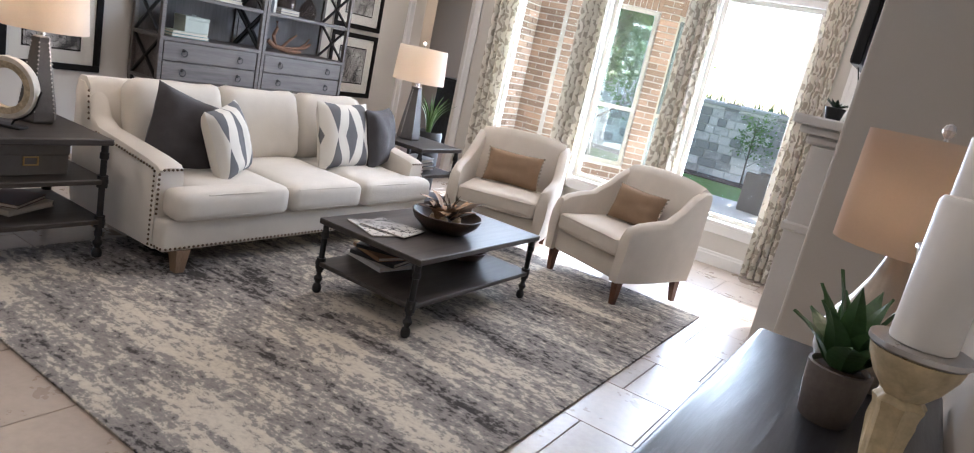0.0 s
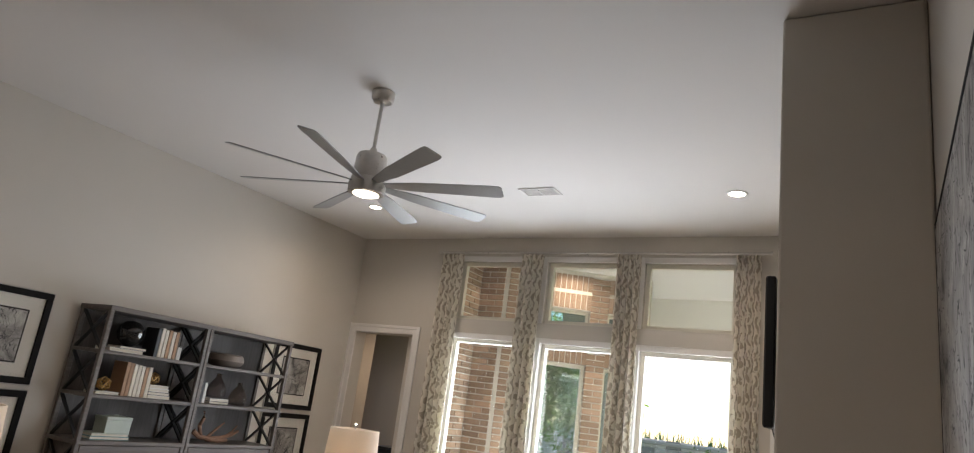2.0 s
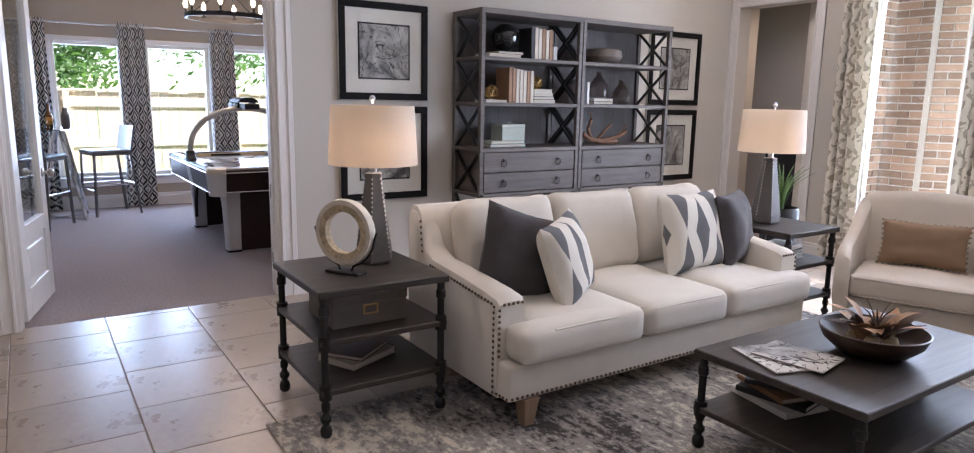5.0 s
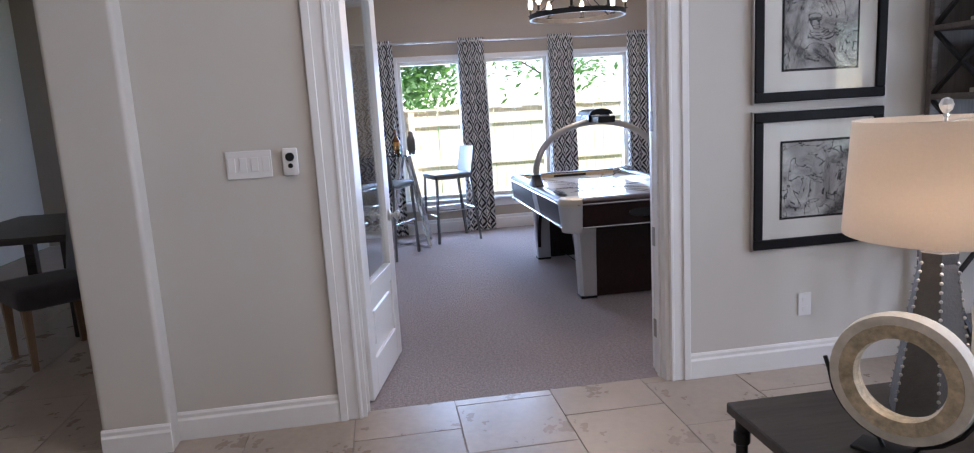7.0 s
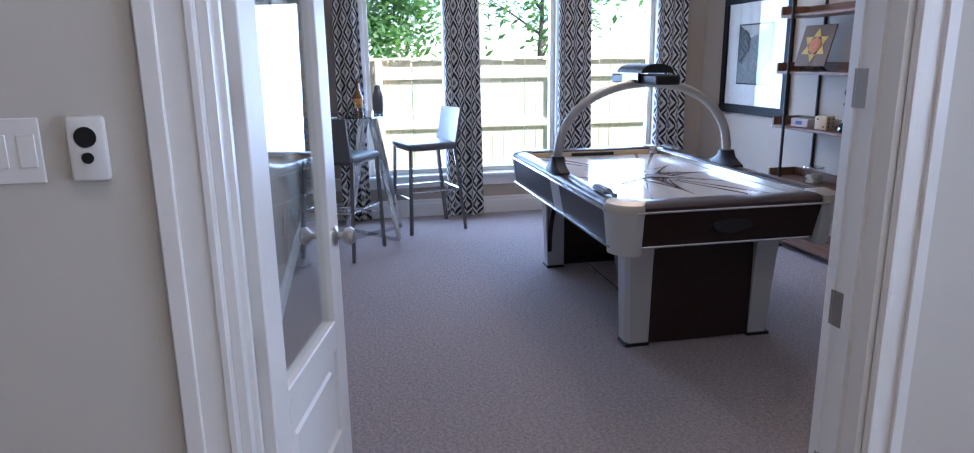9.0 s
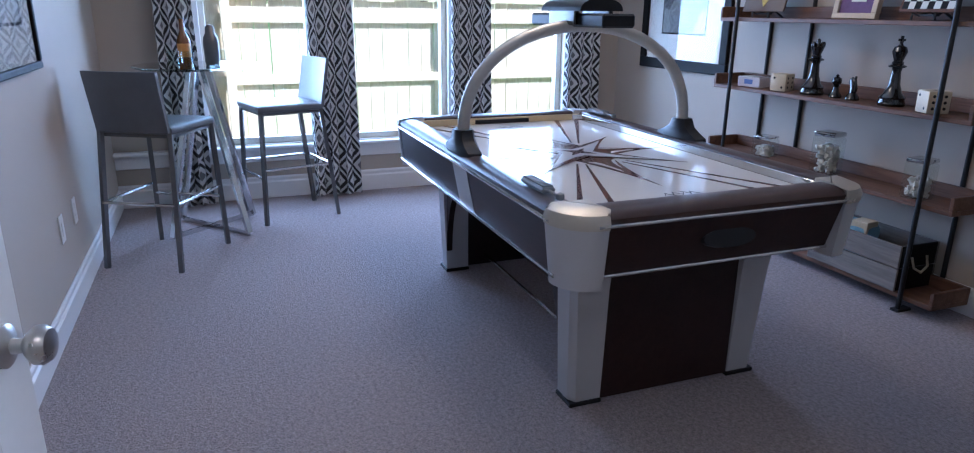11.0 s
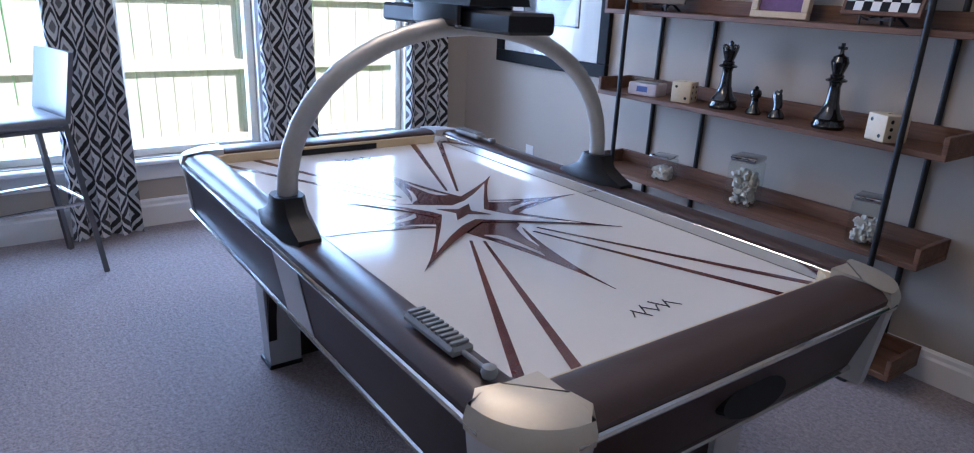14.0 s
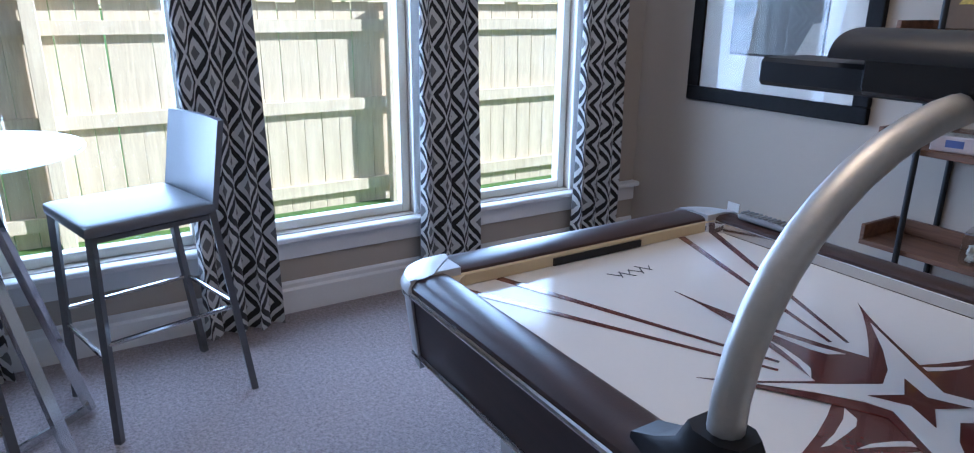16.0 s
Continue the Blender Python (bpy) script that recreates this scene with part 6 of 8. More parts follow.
area_light("fan_light", (2.91, 3.44, 2.845), (2.91, 3.44, 0), 0.14, 0.14, 4, (1.0, 0.84, 0.64))


def downlight(x, y, z, power):
    d = thing("downlight", pose(x, y, z), "round recessed ceiling downlight, lit", "downlight", "downlights")
    bm = B()
    lathe(bm, [(0.062, -0.001), (0.085, -0.002), (0.088, -0.006), (0.080, -0.009), (0.062, -0.007)], 28, caps=False)
    part("trim_ring", bm, TRIM, d, smooth=True)
    bm = B()
    lathe(bm, [(0.002, -0.0055), (0.061, -0.0055), (0.061, -0.001)], 24, caps=False)
    part("lens", bm, GLOWLAMP, d, "glowing lens")
    area_light("downlight_light", (x, y, z - 0.012), (x, y, 0), 0.12, 0.12, power, (1.0, 0.84, 0.66), 150)


# the last three are unseen, assumed to repeat the fixtures in view
for x, y, pw in ((4.725, 5.69, 5), (1.1, 5.69, 5), (1.1, 1.0, 4), (4.74, 0.9, 3.5), (2.9, -1.2, 3)):
    downlight(x, y, H, pw)
vent = thing("ceiling_vent", pose(3.12, 5.44, H), "white metal ceiling air vent", "vent")
bm = B()
for a, b, c, d in ((-0.17, -0.10, 0.17, -0.08), (-0.17, 0.08, 0.17, 0.10), (-0.17, -0.08, -0.15, 0.08), (0.15, -0.08, 0.17, 0.08), (-0.006, -0.08, 0.006, 0.08)):
    bx(bm, a, b, -0.010, c, d, -0.001)
part("frame", bm, TRIM, vent)
for k in range(7):
    bm = B()
    bx(bm, -0.149, -0.075 + k * 0.0225, -0.009, -0.007, -0.065 + k * 0.0225, -0.002), bx(bm, 0.007, -0.075 + k * 0.0225, -0.009, 0.149, -0.065 + k * 0.0225, -0.002)
    part("slat", bm, TRIM, vent)


def plate(name, m, w, h, label, category, toggles=0, outlet=False):
    """A cover plate on a wall: local x along, z up, -y out."""
    p = thing(name, m, label, category)
    bm = B()
    bx(bm, 0, -0.006, 0, w, -0.0005, h, 0.002)
    part("cover_plate", bm, PLATE, p)
    for k in range(toggles):
        bm = B()
        xc = w * (k + 0.5) / toggles
        bx(bm, xc - 0.016, -0.009, h / 2 - 0.032, xc + 0.016, -0.0062, h / 2 + 0.032, 0.002)
        part("rocker", bm, PLATE, p)
    if outlet:
        for z in (h * 0.3, h * 0.7):
            bm = B()
            bx(bm, w / 2 - 0.016, -0.0085, z - 0.014, w / 2 + 0.016, -0.0062, z + 0.014, 0.003)
            bx(bm, w / 2 - 0.008, -0.0092, z - 0.005, w / 2 - 0.005, -0.0086, z + 0.007), bx(bm, w / 2 + 0.005, -0.0092, z - 0.005, w / 2 + 0.008, -0.0086, z + 0.007)
            part("socket", bm, PLATE, p)
    return p


plate("switch_plate", pose(0.001, 0.075, 1.213, 0, 0, 90), 0.20, 0.125, "white four-rocker light switch plate on wall", "switch", 4)
ct = thing("wall_remote", pose(0.001, 0.325, 1.215, 0, 0, 90), "white fan remote in a wall cradle", "remote control")
bm = B()
bx(bm, 0, -0.022, 0, 0.068, -0.0005, 0.125, 0.008, 2)
part("body", bm, PLATE, ct, smooth=True)
for z, r in ((0.085, 0.020), (0.045, 0.011)):
    bm = B()
    lathe(bm, [(r, 0), (r, 0.002), (0.002, 0.003)], 16, m=Matrix.Translation((0.034, -0.0225, z)) @ pose(0, 0, 0, 90))
    part("button", bm, BLACKPL, ct)
plate("wall_outlet", pose(0.001, 2.89, 0.28, 0, 0, 90), 0.075, 0.125, "white duplex wall outlet", "outlet", 0, True)

# hallway glimpse
# assumed fixture, not in view, added to brighten the hallway
downlight(0.3, 8.2, 2.75, 5)
picture("hall_picture", pose(0.62, 9.198, 0.90), 0.75, 1.15, INKS[1], "dark framed picture in the hallway", frame=0.06, border=0.08)
hc = thing("hall_cabinet", pose(-0.15, 8.62, 0), "dark low cabinet in the hallway", "cabinet")
bm = B()
bx(bm, -0.35, -0.2, 0.06, 0.35, 0.2, 0.98, 0.006)
part("body", bm, CONSOLE, hc)
bm = B()
bx(bm, -0.37, -0.22, 0.981, 0.37, 0.22, 1.01, 0.004)
part("top", bm, CONSOLE, hc)

# dining glimpse
dc = thing("dining_chair", pose(-1.55, -1.45, 0, 0, 0, 40), "dark leather dining chair with nailhead trim", "chair")
bm = B()
soft(bm, (0, 0, 0.46), (0.52, 0.52, 0.14), 0.04, 0.01, cuts=6)
part("seat", bm, CHARCOAL, dc, smooth=True)
bm = B()
soft(bm, (0, 0, 0), (0.52, 0.10, 0.60), 0.04, cuts=6, m=pose(0, 0.26, 0.78, -8))
part("backrest", bm, STOOLLEATHER, dc, smooth=True)
for sx in (-1, 1):
    for sy in (-1, 1):
        bm = B()
        rings(bm, [[(sx * 0.21 + a * w, sy * 0.21 + b * w, z) for a, b in ((-1, -1), (1, -1), (1, 1), (-1, 1))] for z, w in ((0, 0.016), (0.40, 0.026))])
        part("leg", bm, PALEWOOD, dc)
dt = thing("dining_table", pose(-2.6, -1.9, 0), "dark wood dining table", "table")
bm = B()
bx(bm, -0.7, -0.5, 0.71, 0.7, 0.5, 0.76, 0.006)
part("tabletop", bm, DARK_TOP, dt)
for sx in (-1, 1):
    for sy in (-1, 1):
        bm = B()
        bx(bm, sx * 0.62 - 0.04, sy * 0.42 - 0.04, 0, sx * 0.62 + 0.04, sy * 0.42 + 0.04, 0.709, 0.004)
        part("leg", bm, DARK_TOP, dt)

# game room things
for i, (a0, a1) in enumerate(((0.77, 0.99), (1.74, 2.04), (2.80, 3.10), (3.77, 4.06))):
    curtain("curtain", "x", -4.885, a0, a1, 0.012, 2.26, IKAT, "floor-length black and white diamond-pattern curtain", "game room curtains", folds=3, depth=0.038, flare=0.02, seed=i * 0.45)
curtain_rod("x", -4.885, 0.55, 4.20, 2.225, 0.012, "slim nickel curtain rod in the game room", (0.75, 2.45, 4.0))


def air_hockey():
    cx, cy = -2.400, 2.575
    L, W = 2.06, 1.165
    t = thing("air_hockey_table", pose(cx, cy, 0), "dark brown and silver air hockey table with scoring arch", "game table")
    hx, hy = L / 2, W / 2
    # field
    fx, fy = hx - 0.135, hy - 0.103
    bm = B()
    bx(bm, -fx - 0.02, -fy - 0.02, 0.70, fx + 0.02, fy + 0.02, 0.752)
    part("play_surface", bm, FIELD, t, "glossy white playing field")

    def flat(name, polys, z=0.7535, material=MAROON, parent=t):
        bm = B()
        for poly in polys:
            rings(bm, [[(x, y, z - 0.001) for x, y in poly], [(x, y, z) for x, y in poly]])
        return part(name, bm, material, parent)

    # printed star: four long arms along the table, four two-toned arms across them, a white heart star
    def spike(tip, base, half, bow=0.0, n=6):
        """Half-outline points of a tapering arm: from the base on one side over the tip to the other."""
        d = Vector(tip).normalized()
        sd = Vector((-d.y, d.x))
        ln = Vector(tip).length
        side = [(base + (ln - base) * k / n, half * (1 - k / n) ** (1 + bow)) for k in range(n)]
        return [tuple(d * a + sd * w) for a, w in side] + [tuple(tip)] + [tuple(d * a - sd * w) for a, w in reversed(side)]

    for k, (tx, ty) in enumerate(((0.64, 0.0), (0.0, 0.45), (-0.60, 0.0), (0.0, -0.44))):
        flat("long_arm", [spike((tx, ty), 0.05, 0.125, 0.75)], z=0.7532 + 0.0003 * k)
        d = Vector((tx, ty)).normalized()
        sd, ln = Vector((-d.y, d.x)), Vector((tx, ty)).length
        for sg in (-1, 1):
            curve = [(0.30, 0.060), (0.38, 0.040), (0.50, 0.022), (0.62, 0.011), (0.58, 0.006), (0.46, 0.011), (0.38, 0.016), (0.33, 0.028)]
            if sg > 0:
                curve = [(0.26, 0.088), (0.34, 0.060), (0.44, 0.036), (0.52, 0.022), (0.44, 0.026), (0.36, 0.040), (0.30, 0.055)]
            flat("arm_inlay", [[tuple(d * (ln * a) + sd * sg * w) for a, w in curve]], z=0.7546, material=FIELD)
    for k, (tx, ty) in enumerate(((0.33, 0.34), (-0.32, 0.33), (-0.27, -0.28), (0.34, -0.335))):
        flat("cross_arm", [spike((tx, ty), 0.02, 0.082, 0.55)], z=0.7552 + 0.0003 * k)
        d = Vector((tx, ty)).normalized()
        sd, ln = Vector((-d.y, d.x)), Vector((tx, ty)).length
        flat("cross_inlay", [[tuple(d * 0.02 - sd * 0.060), tuple(d * ln * 0.32 - sd * 0.034), tuple(d * ln * 0.60 - sd * 0.012), tuple(d * ln * 0.74), tuple(d * ln * 0.45 + sd * 0.008), tuple(d * ln * 0.25 + sd * 0.022), tuple(d * 0.02 + sd * 0.060)]], z=0.7566 + 0.0003 * k, material=FIELD)
    heart = []
    for k in range(8):
        a, rr = math.pi / 4 * (k + 1), (0.085 if k % 2 == 0 else 0.027)
        heart.append((rr * math.cos(a), rr * math.sin(a)))
    flat("star_heart", [heart], z=0.7582)
    for sx in (-1, 1):
        for sy in (-1, 1):
            for k, (x0, y0, x1, y1, w0, w1) in enumerate(((0.23, 0.085, fx, 0.335, 0.004, 0.012), (0.21, 0.115, fx, 0.465, 0.004, 0.012))):
                p, q = Vector((sx * x0, sy * y0)), Vector((sx * x1, sy * y1))
                d = (q - p).normalized()
                s = Vector((-d.y, d.x))
                flat("ray_line", [[tuple(p + s * w0), tuple(q + s * w1), tuple(q - s * w1), tuple(p - s * w0)]])
    # small slanted scribble near each end
    for sx in (-1, 1):
        polys = []
        for k in range(8):
            x, y = sx * (0.752 + 0.007 * math.sin(k * 2.1)), sx * (-0.062 + 0.017 * k)
            l, lean = 0.013 + 0.008 * ((k * 3) % 4) / 3, (0.012 if k % 2 else -0.009)
            polys.append([(x - l, y - lean - 0.0018), (x - l, y - lean + 0.0018), (x + l, y + lean + 0.0018), (x + l, y + lean - 0.0018)])
        flat("maker_mark", polys, material=BLACKPL)
    # inner bumper strip and end goals
    for s in (-1, 1):
        bm = B()
        bx(bm, -fx, s * (fy + 0.006) - 0.007, 0.7525, fx, s * (fy + 0.006) + 0.007, 0.785, 0.002)
        part("side_bumper", bm, CHROME, t, "bright aluminium side bumper")
    for s in (-1, 1):
        bm = B()
        bx(bm, s * (fx + 0.006) - 0.008, -fy + 0.002, 0.7525, s * (fx + 0.006) + 0.008, fy - 0.002, 0.785, 0.002)
        part("end_bumper", bm, GOLDEDGE, t, "pale tan end bumper")
        bm = B()
        bx(bm, s * (fx - 0.004) - 0.003, -0.16, 0.7545, s * (fx - 0.004) + 0.003, 0.16, 0.776)
        part("goal_slot", bm, BLACKPL, t, "dark goal slot")
    for sx in (-1, 1):
        for sy in (-1, 1):
            bm = B()
            loop = [(sx * (fx + 0.012), sy * (fy + 0.012))] + [(sx * (fx - 0.09 + 0.10 * math.sin(a)), sy * (fy - 0.09 + 0.10 * math.cos(a))) for a in np.linspace(0, math.pi / 2, 7)]
            rings(bm, [[(x, y, z) for x, y in loop] for z in (0.7528, 0.783)])
            part("corner_bumper", bm, CHROME if sx * sy < 0 else GOLDEDGE, t)
    # top rails, rounded
    prof = [(0.0, 0.757), (-0.003, 0.778), (0.010, 0.793), (0.033, 0.799), (0.084, 0.799), (0.098, 0.792), (0.103, 0.774), (0.103, 0.752)]
    for s in (-1, 1):
        bm = B()
        rings(bm, [[(x, s * (hy - 0.103 + o), z) for o, z in ((0.103 - p, q) for p, q in prof)] for x in (-hx + 0.13, hx - 0.13)])
        part("side_rail", bm, RAIL, t, "padded brown side rail", smooth=True)
        bm = B()
        rings(bm, [[(s * (hx - 0.103 - 0.026 + o * 1.25), y, z) for o, z in ((0.103 - p, q) for p, q in prof)] for y in (-hy + 0.13, hy - 0.13)])
        part("end_rail", bm, RAIL, t, "padded brown end rail", smooth=True)
    # apron boards, leaning in towards the bottom
    top, low, lean, tilt = 0.753, 0.588, 0.018, 0.05
    for s in (-1, 1):
        bm = B()
        rings(bm, [[(-hx + 0.12, s * y, z) for y, z in ((hy, top), (hy - lean, low), (hy - lean - 0.03, low), (hy - 0.03, top))], [(hx - 0.12, s * y, z) for y, z in ((hy, top), (hy - lean, low), (hy - lean - 0.03, low), (hy - 0.03, top))]])
        ap = part("apron_side", bm, ESPRESSO, t, "dark espresso side panel")
        for z0, o in ((top + 0.006, 0.004), (low - 0.004, -lean + 0.002)):
            bm = B()
            tube(bm, [(-hx + 0.10, s * (hy + o), z0), (hx - 0.10, s * (hy + o), z0)], 0.0075, 8)
            part("silver_trim", bm, CHROME, ap, smooth=True)
        bm = B()
        q = [(hy + 0.003, top - 0.002), (hy - lean + 0.003, low + 0.002)]
        rings(bm, [[(x0 + dx, s * y, z) for dx, (y, z) in ((0, q[0]), (0.05, q[1]))] + [(x1 + dx, s * y, z) for dx, (y, z) in ((0.05, q[1]), (0, q[0]))] for x0, x1 in ((0.0, 0.17),)] + [[(x0 + dx, s * (y - 0.002), z) for dx, (y, z) in ((0, q[0]), (0.05, q[1]))] + [(x1 + dx, s * (y - 0.002), z) for dx, (y, z) in ((0.05, q[1]), (0, q[0]))] for x0, x1 in ((0.0, 0.17),)])
        part("silver_stripe", bm, SILVER, ap, "slanted silver stripe")
        bm = B()
        pr = ((hx, top), (hx - tilt, low), (hx - tilt - 0.03, low), (hx - 0.03, top))
        rings(bm, [[(s * x, y, z) for x, z in pr] for y in (-hy + 0.12, hy - 0.12)])
        ap = part("apron_end", bm, ESPRESSO, t, "dark espresso end panel")
        for z0, o in ((top + 0.006, 0.004), (low - 0.004, -tilt + 0.002)):
            bm = B()
            tube(bm, [(s * (hx + o), -hy + 0.10, z0), (s * (hx + o), hy - 0.10, z0)], 0.0075, 8)
            part("silver_trim", bm, CHROME, ap, smooth=True)
        bm = B()
        mm = Matrix.Translation((s * (hx - 0.020), 0, 0.672)) @ pose(0, 0, 0, 0, s * 71)
        rings(bm, [[mm @ Vector((0.032 * math.cos(a), 0.085 * (abs(math.cos(a)) ** 0.4) * math.copysign(1, math.cos(a)) * 0 + 0.10 * math.sin(a), dz)) for a in np.linspace(0, 2 * math.pi, 25)[:-1]] for dz in (-0.006, 0.014)])
        part("puck_return", bm, BLACKPL, ap, "black puck return slot")
    # corner caps: wide silver corner pieces, rounded above, tapering below
    for sx in (-1, 1):
        for sy in (-1, 1):
            bm = B()

            def corner(off, z, r=0.13):
                pts = [(hx - 0.135, hy - off), *[(hx - off - r + r * math.sin(a), hy - off - r + r * math.cos(a)) for a in np.linspace(0.0, math.pi / 2, 9)], (hx - off, hy - 0.135), (hx - 0.135, hy - 0.135)]
                return [(sx * x, sy * y, z) for x, y in pts]
            rings(bm, [corner(-0.006, 0.748), corner(0.016, 0.552, 0.11)])
            cap = part("corner_cap", bm, SILVER, t, "brushed silver corner cap", smooth=True)
            bm = B()
            rings(bm, [corner(-0.010, 0.7485), corner(-0.012, 0.770), corner(-0.004, 0.792), corner(0.020, 0.803), corner(0.06, 0.806, 0.08)])
            part("cap_top", bm, mat("champagne_cap", (0.50, 0.46, 0.38), 0.42, metal=0.6, var=0.06) if (sx, sy) == (1, -1) else bpy.data.materials["champagne_cap"] if "champagne_cap" in bpy.data.materials else SILVER, cap, "rounded satin cap", smooth=True)
    # pedestals
    for s in (-1, 1):
        xi, xo = 0.645, 0.768
        for sy in (-1, 1):
            bm = B()
            y0, y1 = 0.280, 0.398
            rings(bm, [[(s * x, sy * y, z) for x, y in ((xi + 0.02, y0), (xo, y0), (xo + 0.0, y1 - 0.02), (xo - 0.03, y1), (xi + 0.02, y1))] for z in (0.018,)] + [[(s * x, sy * y, 0.44) for x, y in ((xi + 0.02, y0), (xo + 0.018, y0), (xo + 0.018, y1 + 0.002), (xo - 0.012, y1 + 0.018), (xi + 0.02, y1 + 0.018))]] + [[(s * x, sy * y, 0.567) for x, y in ((xi + 0.02, y0), (xo + 0.032, y0), (xo + 0.032, y1 + 0.012), (xo + 0.002, y1 + 0.030), (xi + 0.02, y1 + 0.030))]])
            leg = part("leg", bm, SILVER, t, "tapered silver leg")
            bm = B()
            bx(bm, s * (xi + 0.015), sy * (y0 - 0.004), 0.0, s * (xo + 0.006), sy * (y1 + 0.006), 0.017, 0.003)
            part("foot", bm, BLACKPL, leg, "black rubber foot")
        bm = B()
        lo, hi = sorted((s * (xi + 0.05), s * (xo - 0.005)))
        bx(bm, lo, -0.284, 0.012, hi, 0.284, 0.58)
        part("pedestal_panel", bm, ESPRESSO, t, "dark panel between legs")
    for sy in (-1, 1):
        for s in (-1, 1):
            bm = B()
            n = 8
            rings(bm, [[(s * (0.664 - 0.36 * (1 - math.cos(k / n * math.pi / 2))), sy * y, z) for y, z in ((0.40, 0.587), (0.37, 0.587), (0.37, 0.12 + 0.466 * math.sin(k / n * math.pi / 2)), (0.40, 0.12 + 0.466 * math.sin(k / n * math.pi / 2)))] for k in range(n + 1)])
            part("bracket", bm, ESPRESSO, t, "curved dark bracket")
    bm = B()
    bx(bm, -hx + 0.40, -0.02, 0.09, hx - 0.40, 0.02, 0.12)
    tube(bm, [(-hx + 0.36, -0.18, 0.075), (hx - 0.36, -0.18, 0.075)], 0.008, 8), tube(bm, [(-hx + 0.36, 0.18, 0.075), (hx - 0.36, 0.18, 0.075)], 0.008, 8)
    part("stretcher", bm, CHROME, t)
    # side handles / puck holders along the rail
    for sy, x0 in ((-1, 0.62), (1, -0.83)):
        bm = B()
        bx(bm, x0, sy * (hy - 0.058) - 0.024, 0.8035, x0 + 0.17, sy * (hy - 0.058) + 0.024, 0.822, 0.006)
        rk = part("score_slider", bm, GREYPL, t, "grey ribbed manual scorer")
        for k in range(10):
            bm = B()
            bx(bm, x0 + 0.008 + k * 0.016, sy * (hy - 0.058) - 0.018, 0.8222, x0 + 0.016 + k * 0.016, sy * (hy - 0.058) + 0.018, 0.828, 0.001)
            part("bead", bm, GREYPL, rk)
        bm = B()
        tube(bm, [(x0 + 0.17, sy * (hy - 0.058), 0.812), (x0 + 0.24, sy * (hy - 0.058), 0.812)], 0.005, 8)
        lathe(bm, [(0.012, 0.8035), (0.015, 0.812), (0.012, 0.822), (0.002, 0.826)], 14, (x0 + 0.245, sy * (hy - 0.058), 0))
        part("knob", bm, GREYPL, rk, smooth=True)
    # scoring arch
    bm = B()
    pts = []
    R = hy - 0.045
    for a in np.linspace(0, math.pi, 25):
        pts.append((0.0, -R * math.cos(a), 0.85 + 0.445 * math.sin(a) ** 0.82))
    tube(bm, pts, 0.026, 12)
    part("arch", bm, ARCHM, t, "curved silver arch tube", smooth=True)
    for sy in (-1, 1):
        bm = B()
        loops = []
        for z, w, d in ((0.79, 0.150, 0.046), (0.808, 0.146, 0.048), (0.826, 0.100, 0.046), (0.848, 0.062, 0.042), (0.885, 0.044, 0.038)):
            loops.append([(a * w, sy * R + b * d, z) for a, b in ((-1, -0.6), (-0.5, -1), (0.5, -1), (1, -0.6), (1, 0.6), (0.5, 1), (-0.5, 1), (-1, 0.6))])
        rings(bm, loops)
        part("arch_foot", bm, BLACKPL, t, "black moulded arch foot", smooth=True)
    bm = B()
    bx(bm, -0.38, -0.072, 1.290, 0.28, 0.072, 1.343, 0.008)
    unit = part("score_unit", bm, BLACKPL, t, "black electronic scoring unit")
    bm = B()
    rings(bm, [[(x, 0.098 * math.sin(a), 1.343 + 0.060 * max(0.02, math.cos(a)) ** 0.7) for a in np.linspace(-1.5, 1.5, 15)] for x in (-0.22, -0.19, 0.11, 0.14)])
    part("unit_hood", bm, BLACKPL, unit, "domed black hood", smooth=True)
    for s in (-1, 1):
        bm = B()
        bx(bm, -0.16, s * 0.0725, 1.296, 0.08, s * 0.090, 1.360, 0.006)
        part("display_bezel", bm, TVBLACK, unit, "dark display window")
    return t


air_hockey()


